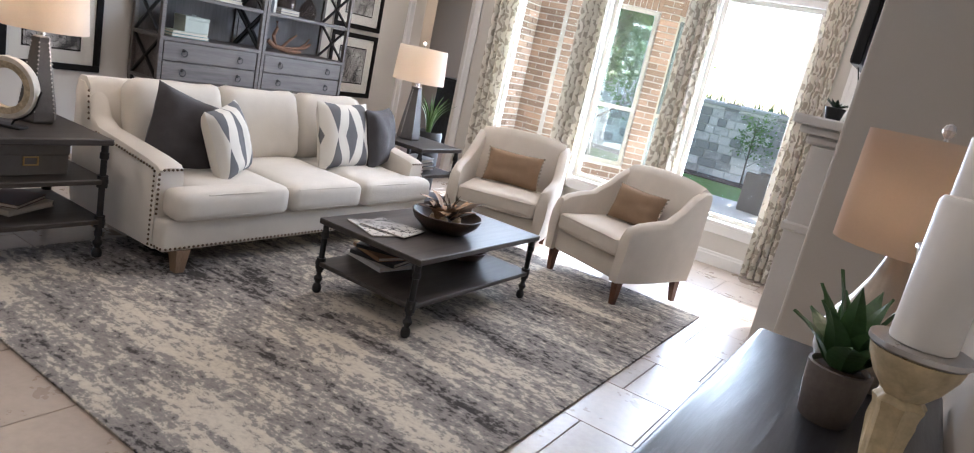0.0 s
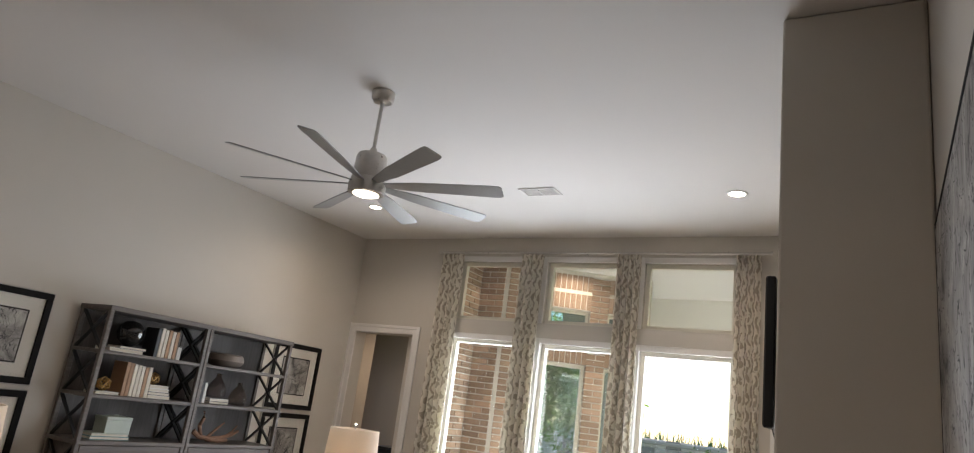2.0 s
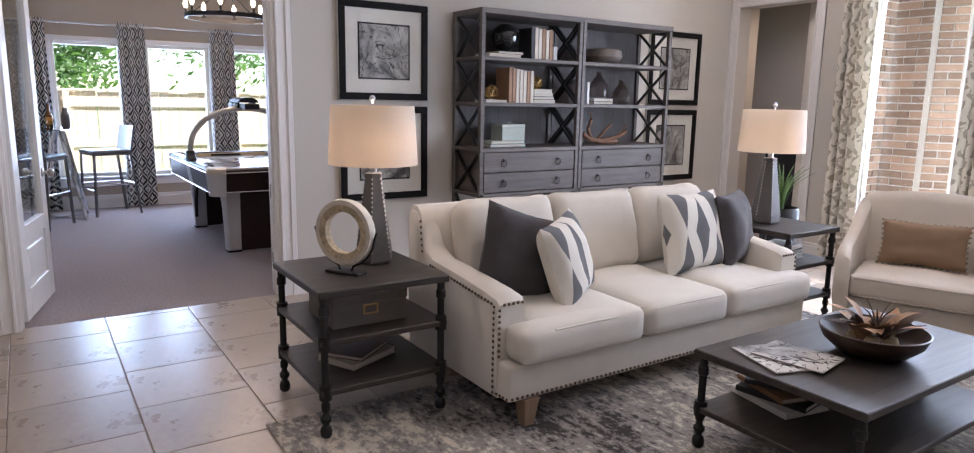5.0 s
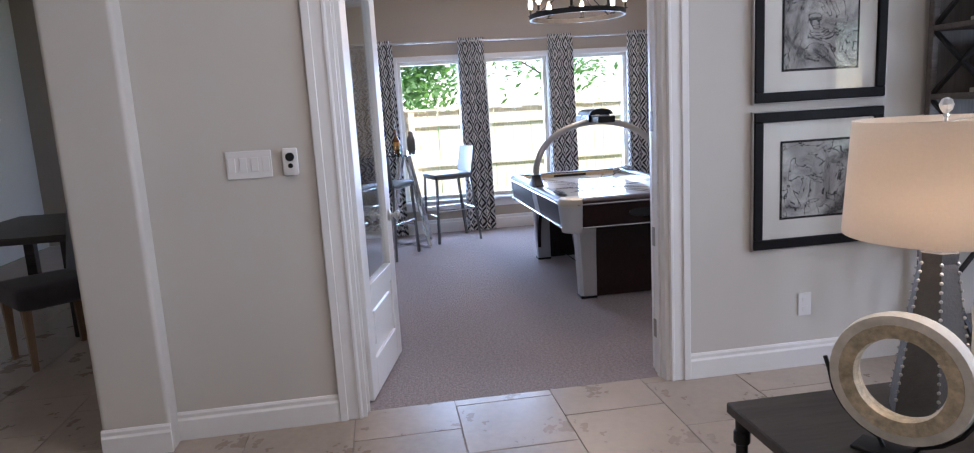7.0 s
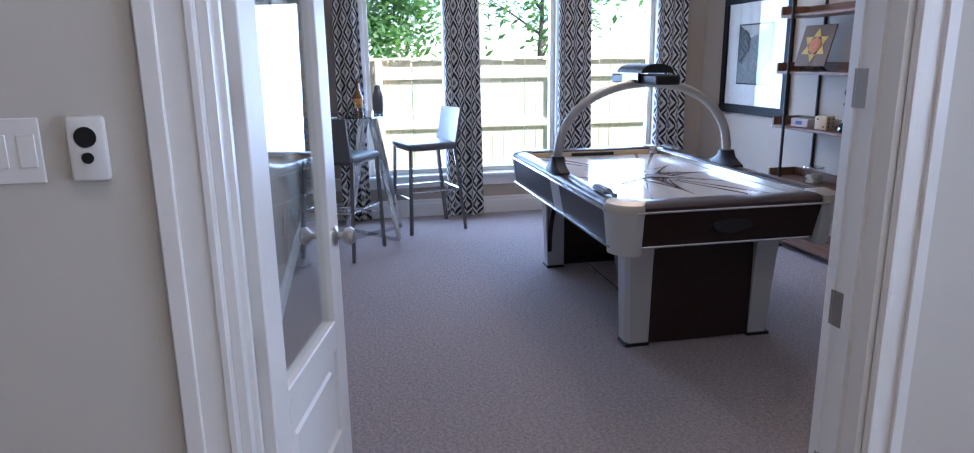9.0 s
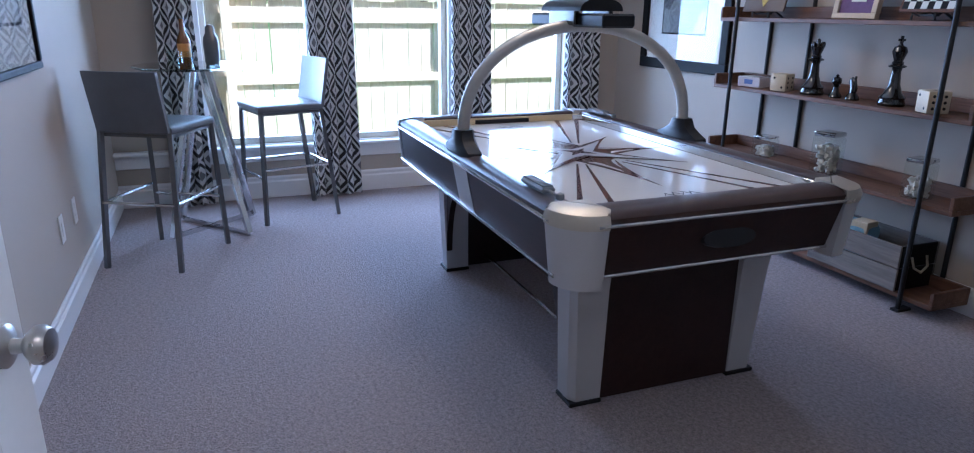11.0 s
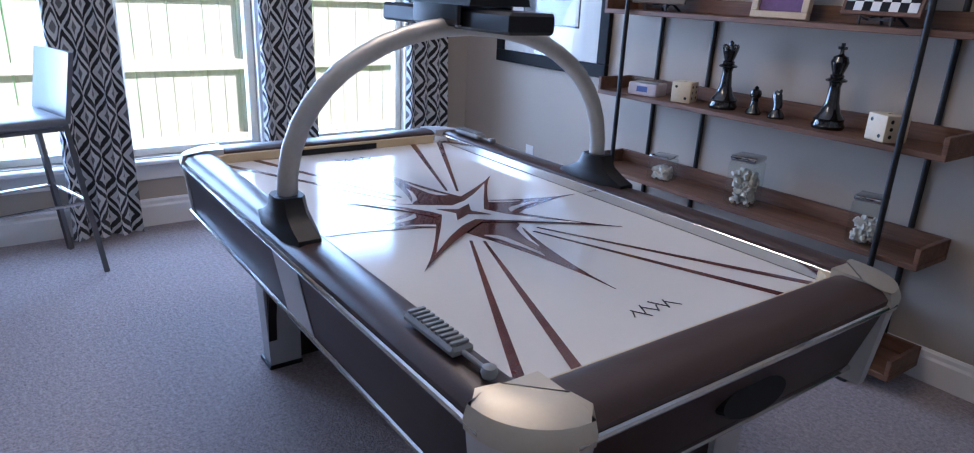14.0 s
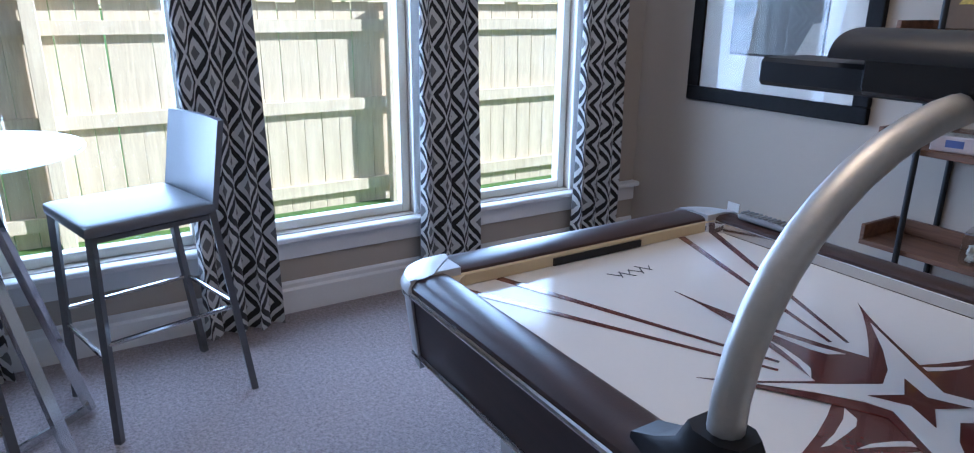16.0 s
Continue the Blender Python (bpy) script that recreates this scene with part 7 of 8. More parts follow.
def bar_stool(m, label):
    """Counter stool; local -y is the front."""
    s = thing("bar_stool", m, label, "bar stool", "bar stools")
    bm = B()
    soft(bm, (0, -0.01, 0.745), (0.43, 0.43, 0.045), 0.018, 0.006, cuts=6)
    part("seat", bm, STOOLLEATHER, s, "slate leather seat pad", smooth=True)
    bm = B()
    loops = []
    for k in range(9):
        f = k / 8
        z = 0.735 + 0.31 * f
        y = 0.195 + 0.055 * f
        loops.append([(x, y + 0.02 * (1 - (x / 0.2) ** 2) + o, z) for o, xs in ((0, (-0.20, -0.10, 0, 0.10, 0.20)), (0.022, (0.20, 0.10, 0, -0.10, -0.20))) for x in xs])
    rings(bm, loops)
    part("backrest", bm, STOOLLEATHER, s, "curved slate leather back", smooth=True)
    for sx in (-1, 1):
        for y0, y1 in ((-0.20, -0.225), (0.195, 0.275)):
            bm = B()
            bar(bm, (sx * 0.195, y0, 0.735), (sx * 0.215, y1, 0.0), 0.024, 0.024)
            part("leg", bm, STOOLMETAL, s, "slim square metal leg")
    for p, q in (((-0.208, -0.214, 0.30), (0.208, -0.214, 0.30)), ((-0.206, -0.21, 0.36), (-0.206, 0.245, 0.36)), ((0.206, -0.21, 0.36), (0.206, 0.245, 0.36)), ((-0.206, 0.245, 0.36), (0.206, 0.245, 0.36))):
        bm = B()
        tube(bm, [p, q], 0.009, 8)
        part("foot_rail", bm, CHROME, s, smooth=True)
    bm = B()
    bx(bm, -0.2, -0.2, 0.705, 0.2, 0.19, 0.722)
    part("seat_frame", bm, STOOLMETAL, s)
    return s


bar_stool(pose(-4.515, 1.49, 0.0, 0, 0, 15), "slate leather bar stool facing the pub table")
bar_stool(pose(-3.865, 0.785, 0.0, 0, 0, -119), "slate leather bar stool beside the wall")
pub = thing("pub_table", pose(-4.31, 1.015, 0), "round glass pub table on crossed chrome legs", "pub table")
bm = B()
lathe(bm, [(0.36, 1.012), (0.365, 1.018), (0.36, 1.024)], 40)
part("glass_top", bm, TABLEGLASS, pub, "round glass top", smooth=True)
for k in range(4):
    a = radians(10.4 + 90 * k)
    bm = B()
    bar(bm, (0.05 * math.cos(a), 0.05 * math.sin(a), 1.01), (0.31 * math.cos(a + 0.5), 0.31 * math.sin(a + 0.5), 0.02), 0.036, 0.020)
    part("leg", bm, CHROME, pub)
for k in range(2):
    a = radians(10.4 + 90 * k) + 0.5
    bm = B()
    bar(bm, (0.31 * math.cos(a), 0.31 * math.sin(a), 0.012 + 0.012 * k), (-0.31 * math.cos(a), -0.31 * math.sin(a), 0.012 + 0.012 * k), 0.012, 0.03)
    part("base_bar", bm, CHROME, pub)
bm = B()
lathe(bm, [(0.06, 0.99), (0.06, 1.011)], 20)
part("hub", bm, CHROME, pub)
lathed("cocktail_shaker", pose(-4.29, 1.10, 1.0245), [(0.038, 0), (0.042, 0.01), (0.045, 0.13), (0.040, 0.16), (0.026, 0.185), (0.026, 0.215), (0.015, 0.23), (0.002, 0.232)], STOOLMETAL, "tall dark metal cocktail shaker on pub table", "shaker")
bottle = thing("liquor_bottle", pose(-4.41, 0.945, 1.0245), "amber liquor bottle with orange label", "bottle")
bm = B()
lathe(bm, [(0.036, 0), (0.038, 0.006), (0.038, 0.14), (0.016, 0.19), (0.013, 0.25), (0.015, 0.262), (0.002, 0.264)], 18)
part("glass", bm, mat("amber_glass", (0.16, 0.06, 0.015), 0.1, var=0.1, bump=0, coat=0.5), bottle, smooth=True)
bm = B()
lathe(bm, [(0.0385, 0.04), (0.0388, 0.05), (0.0388, 0.115), (0.0385, 0.12)], 18, caps=False)
part("label", bm, mat("orange_label", (0.55, 0.22, 0.03), 0.5), bottle)
for k, (x, y) in enumerate(((-4.21, 0.965), (-4.29, 0.885), (-4.35, 1.145))):
    bm = B()
    lathe(bm, [(0.030, 0), (0.036, 0.085), (0.034, 0.085), (0.028, 0.008), (0.002, 0.007)], 18)
    tagged(part("tumbler", bm, JARGLASS, smooth=True, m=pose(x, y, 1.0245)), "clear glass tumbler on pub table", "glass", "tumblers")

# ladder shelf
sx0, sx1 = -3.46, -1.60
sh = thing("ladder_shelf", pose(0, 0, 0), "walnut board shelf unit with black iron posts", "shelf unit")
TRAYS = [(0.055, -3.39, -1.71), (0.505, -3.385, -1.71), (0.905, -3.385, -1.71), (1.305, -3.39, -1.70), (1.71, -3.39, -1.70)]
for z, x0, x1 in TRAYS:
    bm = B()
    y0, y1 = 4.06, 4.30
    bx(bm, x0, y0, z, x1, y1, z + 0.022, 0.002), bx(bm, x0, y1 - 0.018, z + 0.0222, x1, y1, z + 0.085, 0.002)
    bx(bm, x0, y0, z + 0.0222, x0 + 0.018, y1 - 0.0182, z + 0.085, 0.002), bx(bm, x1 - 0.018, y0, z + 0.0222, x1, y1 - 0.0182, z + 0.085, 0.002)
    part("shelf_tray", bm, SHELFWOOD, sh, "walnut tray board with raised rim")
for x in (-3.22, -1.86):
    for yb, yt in ((4.045, 4.045), (4.312, 4.312)):
        bm = B()
        tube(bm, [(x, yb, 0), (x, yt, 2.05)], 0.0115, 10)
        part("post", bm, IRON, sh, "black iron post", smooth=True)
for x in (-2.9,):
    bm = B()
    tube(bm, [(x, 4.312, 0.0), (x, 4.312, 2.05)], 0.0115, 10)
    part("post", bm, IRON, sh, "black iron post", smooth=True)
for x in (-3.22, -1.86):
    bm = B()
    bx(bm, x - 0.02, 4.02, 0, x + 0.02, 4.11, 0.012)
    part("foot", bm, IRON, sh)

QUEEN = [(0.058, 0), (0.062, 0.012), (0.055, 0.028), (0.058, 0.04), (0.040, 0.06), (0.026, 0.10), (0.020, 0.16), (0.024, 0.175), (0.038, 0.180), (0.040, 0.186), (0.024, 0.194), (0.026, 0.202), (0.020, 0.208), (0.032, 0.245), (0.034, 0.252), (0.020, 0.256)]


def chess_piece(x, y, z, s, kind, label):
    c = thing("chess_piece", pose(x, y, z), label, "chess piece", "chess pieces")
    bm = B()
    if kind == "pawn":
        lathe(bm, [(r * s, h * s) for r, h in ((0.05, 0), (0.054, 0.012), (0.046, 0.03), (0.030, 0.05), (0.022, 0.09), (0.036, 0.098), (0.020, 0.106), (0.036, 0.125), (0.040, 0.145), (0.034, 0.165), (0.012, 0.178), (0.016, 0.186), (0.003, 0.197))], 20)
    elif kind == "knight":
        lathe(bm, [(r * s, h * s) for r, h in ((0.05, 0), (0.054, 0.012), (0.046, 0.03), (0.036, 0.045), (0.030, 0.055))], 20)
        loops = []
        for px, pz, w, d in ((0.0, 0.055, 0.028, 0.030), (0.004, 0.085, 0.024, 0.030), (-0.004, 0.115, 0.020, 0.030), (-0.012, 0.14, 0.018, 0.034), (-0.022, 0.155, 0.014, 0.026), (-0.03, 0.165, 0.008, 0.012)):
            loops.append([((px + d * math.cos(a)) * s, w * math.sin(a) * s, pz * s + 0.012 * s * math.cos(a)) for a in np.linspace(0, 2 * math.pi, 11)[:-1]])
        rings(bm, loops)
        bx(bm, 0.002 * s, -0.010 * s, 0.15 * s, 0.016 * s, 0.010 * s, 0.185 * s, 0.003)
    else:
        lathe(bm, [(r * s, h * s) for r, h in QUEEN], 24)
        if kind == "queen":
            for k in range(8):
                a = k * math.pi / 4
                lathe(bm, [(0.006 * s, 0.248 * s), (0.008 * s, 0.268 * s), (0.002 * s, 0.276 * s)], 8, (0.028 * s * math.cos(a), 0.028 * s * math.sin(a), 0))
            lathe(bm, [(0.02 * s, 0.254 * s), (0.010 * s, 0.272 * s), (0.011 * s, 0.284 * s), (0.002 * s, 0.292 * s)], 12)
        else:
            lathe(bm, [(0.034 * s, 0.25 * s), (0.026 * s, 0.272 * s), (0.010 * s, 0.280 * s), (0.008 * s, 0.286 * s)], 16)
            bx(bm, -0.006 * s, -0.005 * s, 0.284 * s, 0.006 * s, 0.005 * s, 0.322 * s, 0.001), bx(bm, -0.017 * s, -0.005 * s, 0.298 * s, 0.017 * s, 0.005 * s, 0.309 * s, 0.001)
    part("body", bm, GLOSSBLACK, c, smooth=True)
    return c


ZS = 0.9275
chess_piece(-2.695, 4.17, ZS, 1.02, "queen", "large glossy black chess queen on shelf")
chess_piece(-2.535, 4.17, ZS, 0.62, "pawn", "small glossy black chess pawn on shelf")
chess_piece(-2.425, 4.17, ZS, 0.66, "knight", "small glossy black chess knight on shelf")
chess_piece(-2.195, 4.17, ZS, 1.02, "king", "large glossy black chess king on shelf")


def die(x, y, z, s, rz, label):
    d = thing("wooden_die", pose(x, y, z, 0, 0, rz), label, "die", "wooden dice")
    bm = B()
    bx(bm, -s / 2, -s / 2, 0, s / 2, s / 2, s, 0.006, 2)
    part("cube", bm, mat("pale_die_wood", (0.60, 0.50, 0.34), 0.55, var=0.1) if "pale_die_wood" not in bpy.data.materials else bpy.data.materials["pale_die_wood"], d, "pale wooden cube", smooth=True)
    spots = {"f": [(-1, 1), (1, -1)], "r": [(-1, -1), (-1, 0), (-1, 1), (1, -1), (1, 0), (1, 1)], "t": [(0, 0)], "l": [(-1, -1), (1, 1), (0, 0)]}
    for face, ps in spots.items():
        for a, b in ps:
            u, v = a * s * 0.25, b * s * 0.27
            mm = {"f": Matrix.Translation((u, -s / 2 + 0.0004, s / 2 + v)) @ pose(0, 0, 0, 90), "r": Matrix.Translation((s / 2 - 0.0004, u, s / 2 + v)) @ pose(0, 0, 0, 0, 90),
                  "t": Matrix.Translation((u, v, s - 0.0004)), "l": Matrix.Translation((-s / 2 + 0.0004, u, s / 2 + v)) @ pose(0, 0, 0, 0, -90)}[face]
            bm = B()
            lathe(bm, [(s * 0.075, 0), (s * 0.07, 0.001), (0.001, 0.0012)], 10, m=mm)
            part("pip", bm, BLACKPL, d)
    return d


die(-2.90, 4.15, ZS, 0.095, 18, "pale wooden die with dark pips on shelf")
die(-1.95, 4.13, ZS, 0.10, -25, "pale wooden die with two spots showing")
cb = thing("card_box", pose(-3.13, 4.15, ZS, 0, 0, 10), "small white plastic card box on shelf", "box")
bm = B()
bx(bm, -0.08, -0.05, 0, 0.08, 0.05, 0.06, 0.004)
part("body", bm, mat("pinkish_box", (0.52, 0.46, 0.46), 0.4), cb)
bm = B()
bx(bm, -0.082, -0.052, 0.0605, 0.082, 0.052, 0.08, 0.004)
part("lid", bm, JARGLASS, cb)
bm = B()
bx(bm, -0.03, -0.0512, 0.018, 0.03, -0.0502, 0.045)
part("label", bm, mat("blue_seal", (0.08, 0.12, 0.30), 0.5), cb)


def square_jar(x, y, z, w, h, fill, label):
    j = thing("glass_jar", pose(x, y, z, 0, 0, 12), label, "jar", "glass jars")
    bm = B()
    k = 0.85
    rings(bm, [[(a * w / 2 * s, b * w / 2 * s, zz) for a, b in ((-1, -k), (-k, -1), (k, -1), (1, -k), (1, k), (k, 1), (-k, 1), (-1, k))] for zz, s in ((0, 0.92), (0.008, 1.0), (h * 0.84, 1.0), (h * 0.90, 0.82))])
    part("body", bm, JARGLASS, j, "clear square glass").visible_shadow = False
    bm = B()
    rr = random.Random(int(x * 100))
    for i in range(120):
        s = 0.021
        mm = Matrix.Translation(((rr.random() - 0.5) * (w - 0.04), (rr.random() - 0.5) * (w - 0.04), 0.012 + rr.random() * h * fill)) @ pose(0, 0, 0, rr.random() * 90, rr.random() * 90, rr.random() * 90)
        bx(bm, -s / 2, -s / 2, -s / 4, s / 2, s / 2, s / 4, m=mm)
    tagged(part("game_pieces", bm, mat("ivory_game_pieces", (0.60, 0.56, 0.48), 0.5, var=0.15) if "ivory_game_pieces" not in bpy.data.materials else bpy.data.materials["ivory_game_pieces"], j, "small ivory game pieces"), kind="stuff")
    bm = B()
    bx(bm, -w * 0.47, -w * 0.47, h * 0.895, w * 0.47, w * 0.47, h, 0.006, 2)
    part("lid", bm, CHROME, j, "square chrome lid", smooth=True)
    return j


ZJ = 0.5275
square_jar(-2.98, 4.16, ZJ, 0.115, 0.125, 0.35, "short square glass jar of game pieces")
square_jar(-2.505, 4.15, ZJ, 0.125, 0.225, 0.60, "tall square glass jar full of game pieces")
square_jar(-1.95, 4.14, ZJ, 0.110, 0.190, 0.40, "square glass jar partly filled with game pieces")
ZT = 1.3275
ff = thing("framed_card", pose(-2.49, 4.17, ZT, -10, 0, 8), "purple card in cream wooden frame on shelf", "picture frame")
bm = B()
for a, b, c, d in ((-0.12, 0, 0.12, 0.028), (-0.12, 0.212, 0.12, 0.24), (-0.12, 0.028, -0.092, 0.212), (0.092, 0.028, 0.12, 0.212)):
    bx(bm, a, -0.02, b, c, 0.02, d, 0.003)
part("frame", bm, mat("cream_wood_frame", (0.55, 0.45, 0.32), 0.5, var=0.1), ff)
bm = B()
bx(bm, -0.092, -0.004, 0.028, 0.092, 0.004, 0.212)
part("mount", bm, mat("purple_card", (0.13, 0.07, 0.17), 0.7, var=0.3, scale=14), ff)
bm = B()
bx(bm, -0.035, -0.0065, 0.085, 0.045, -0.0045, 0.16)
part("note", bm, MATBOARD, ff)


def board_stand(name, x, rz, w, h, label, category, builder, base_mat):
    b = thing(name, pose(x, 4.175, ZT, 0, 0, rz), label, category)
    bm = B()
    for s in (-1, 1):
        tube(bm, [(s * 0.06, -0.055, 0.0), (s * 0.06, -0.05, 0.03), (s * 0.045, -0.03, 0.02), (s * 0.03, 0.03, 0.04), (0, 0.06, 0.16)], 0.006, 6), tube(bm, [(s * 0.03, 0.03, 0.04), (s * 0.05, 0.08, 0.0)], 0.006, 6)
    bar(bm, (-0.06, -0.03, 0.022), (0.06, -0.03, 0.022), 0.008, 0.008)
    part("easel", bm, IRON, b, "black scroll easel")
    mm = pose(0, -0.036, 0.034, -16)
    bm = B()
    bx(bm, -w / 2, -0.006, 0, w / 2, 0.006, h, 0.002, m=mm)
    part("board", bm, base_mat, b)
    builder(b, mm, w, h)
    return b


def squares(b, mm, w, h):
    for i in range(8):
        for j in range(8):
            bm = B()
            s = (w - 0.03) / 8
            x, z = -w / 2 + 0.015 + i * s, 0.015 + j * s
            bx(bm, x, -0.0085, z, x + s, -0.0065, z + s, m=mm)
            part("square", bm, MATBOARD if (i + j) % 2 else FRAMEBLACK, b)


def star_board(b, mm, w, h):
    bm = B()
    n = 0
    tri_r = w * 0.42
    for k in range(6):
        a0, a1, a2 = math.pi / 3 * k, math.pi / 3 * (k - 0.5), math.pi / 3 * (k + 0.5)
        p = [Vector((tri_r * math.sin(a0), 0, h / 2 + tri_r * math.cos(a0)))] + [Vector((tri_r * 0.577 * math.sin(a), 0, h / 2 + tri_r * 0.577 * math.cos(a))) for a in (a2, a1)]
        rings(bm, [[mm @ (q + Vector((0, y, 0))) for q in p] for y in (-0.0085, -0.0065)])
    part("star", bm, mat("yellow_star", (0.50, 0.36, 0.07), 0.5, var=0.3, scale=90), b, "yellow six-point star")
    bm = B()
    rings(bm, [[mm @ Vector((tri_r * 0.5 * math.sin(math.pi / 3 * k), y, h / 2 + tri_r * 0.5 * math.cos(math.pi / 3 * k))) for k in range(6)] for y in (-0.0100, -0.0088)])
    part("hexagon", bm, mat("orange_hexagon", (0.45, 0.17, 0.05), 0.5, var=0.3, scale=90), b, "orange hexagon")


board_stand("chess_board", -2.07, -4, 0.30, 0.30, "small chess board propped on a black easel", "game board", squares, LEGWOOD)
board_stand("star_game_board", -3.12, 6, 0.30, 0.30, "star-pattern marble game board on a black easel", "game board", star_board, mat("board_brown", (0.13, 0.085, 0.05), 0.5))
cr = thing("wooden_crate", pose(-2.17, 4.175, 0.0775), "grey weathered wooden crate with rope handle", "crate")
for k in range(2):
    for y in (-0.13, 0.115):
        bm = B()
        bx(bm, -0.27, y, 0.005 + k * 0.115, 0.27, y + 0.012, 0.115 + k * 0.115, 0.002)
        part("board", bm, CRATE, cr)
    for x in (-0.27, 0.258):
        bm = B()
        bx(bm, x, -0.117, 0.005 + k * 0.115, x + 0.012, 0.1145, 0.115 + k * 0.115, 0.002)
        part("board", bm, FRAMEBLACK if x > 0 else CRATE, cr)
bm = B()
bx(bm, -0.257, -0.117, 0, 0.257, 0.114, 0.012)
part("bottom", bm, CRATE, cr)
bm = B()
tube(bm, [(0.272, -0.05, 0.17), (0.288, -0.045, 0.12), (0.294, 0, 0.095), (0.288, 0.045, 0.12), (0.272, 0.05, 0.17)], 0.006, 8)
part("rope_handle", bm, mat("rope", (0.42, 0.34, 0.22), 0.9, bump=0.6), cr, "pale rope handle")
bgame = thing("folded_game_cloth", pose(-2.30, 4.15, 0.20, 0, 0, 4), "pale blue rolled cloth lying in the crate", "cloth")
bm = B()
soft(bm, (0, 0, 0.08), (0.30, 0.13, 0.10), 0.04, cuts=6, wob=0.02)
bx(bm, -0.13, -0.06, -0.105, 0.13, 0.06, 0.05)
part("roll", bm, mat("pale_blue_cloth", (0.20, 0.34, 0.42), 0.9, var=0.2), bgame, smooth=True)
wb = thing("wooden_block", pose(-2.20, 4.145, 0.0955, 0, 0, 8), "tall pale wooden block standing in the crate", "block")
bm = B()
bx(bm, -0.045, -0.045, 0, 0.045, 0.045, 0.25, 0.004, 2)
part("body", bm, bpy.data.materials["pale_die_wood"], wb)

# plant in basket
bp = thing("basket_plant", pose(-0.86, 3.86, 0), "dark green leafy plant in woven basket", "plant")
bm = B()
loops = []
for k in range(15):
    z = 0.019 * k
    r = 0.12 + 0.03 * math.sin(k / 14 * 2.2)
    for zz, rr in ((z, r - 0.006), (z + 0.011, r + 0.006)):
        loops.append([(rr * math.cos(a) * (1 + 0.012 * math.sin(9 * a + k * 3.14)), rr * math.sin(a) * (1 + 0.012 * math.sin(9 * a + k * 3.14)), zz) for a in np.linspace(0, 2 * math.pi, 37)[:-1]])
rings(bm, loops)
part("basket", bm, BASKET, bp, "brown woven basket")
pr = random.Random(11)
for k in range(110):
    bm = B()
    a = k * 2.39996
    f = k / 110
    h0 = 0.26 + 0.60 * f
    r = 0.30 + 0.14 * pr.random() - 0.16 * f
    b0 = Vector((0.05 * math.cos(a), 0.05 * math.sin(a), h0 - 0.06))
    leaf_blade(bm, b0, (r * math.cos(a), r * math.sin(a), h0 + 0.10 + 0.12 * pr.random()), 0.075 + 0.03 * pr.random(), n=7, bend=0.05, droop=0.20 + 0.16 * pr.random(), thick=0.001)
    part("leaf", bm, DRACAENA, bp)
bm = B()
for k in range(7):
    a = k * 0.9
    tube(bm, [(0.03 * math.cos(a), 0.03 * math.sin(a), 0.28), (0.05 * math.cos(a), 0.05 * math.sin(a), 0.55), (0.06 * math.cos(a), 0.06 * math.sin(a), 0.84)], 0.008, 6, 0.004)
part("stems", bm, LEAF, bp)


def deco_art(name, seed):
    """Grey field crossed by dark and pale slanting shapes."""
    m = bpy.data.materials.new(name)
    ns, ls = links_of(m)
    p = ns["Principled BSDF"]
    v = node(ns, "ShaderNodeTexVoronoi", Scale=3.2, Randomness=0.8)
    mp, tc = ns.new("ShaderNodeMapping"), ns.new("ShaderNodeTexCoord")
    mp.inputs["Rotation"].default_value, mp.inputs["Location"].default_value = (0, 0.7, 0), (seed, seed, seed)
    ls.new(tc.outputs["Object"], mp.inputs[0]), ls.new(mp.outputs[0], v.inputs["Vector"])
    sp = ns.new("ShaderNodeSeparateColor")
    ls.new(v.outputs["Color"], sp.inputs[0])
    r = ramp_node(ns, [(0.25, (0.03, 0.03, 0.03)), (0.30, (0.16, 0.165, 0.15)), (0.62, (0.20, 0.20, 0.18)), (0.68, (0.45, 0.44, 0.38))])
    r.color_ramp.interpolation = "CONSTANT"
    ls.new(sp.outputs[0], r.inputs[0]), ls.new(r.outputs[0], p.inputs["Base Color"])
    p.inputs["Roughness"].default_value = 0.6
    return m


ART = deco_art("angular_print", 2.0)
picture("framed_print", pose(-4.605, 4.318, 0.945), 1.03, 1.02, ART, "grey angular print in wide black frame with white mat", frame=0.075, border=0.19, lip=False, group="angular prints")
picture("framed_print", pose(-1.515, 4.318, 0.950), 1.03, 1.02, ART, "angular print in wide black frame beside shelves", frame=0.075, border=0.19, lip=False, group="angular prints")
picture("framed_print", pose(-2.05, 0.402, 1.10, 0, 0, 180), 1.15, 0.85, ART, "pale print in thin dark frame on side wall", frame=0.03, border=0.16, lip=False, group="angular prints")
plate("wall_outlet", pose(-4.26, 4.319, 0.31), 0.075, 0.125, "white duplex outlet by the table", "outlet", 0, True)
plate("wall_outlet", pose(-3.42, 0.401, 0.34, 0, 0, 180), 0.075, 0.125, "white duplex outlet above baseboard", "outlet", 0, True)
plate("wall_outlet", pose(-3.10, 0.401, 0.34, 0, 0, 180), 0.075, 0.125, "white blank cover plate above baseboard", "outlet", 1)

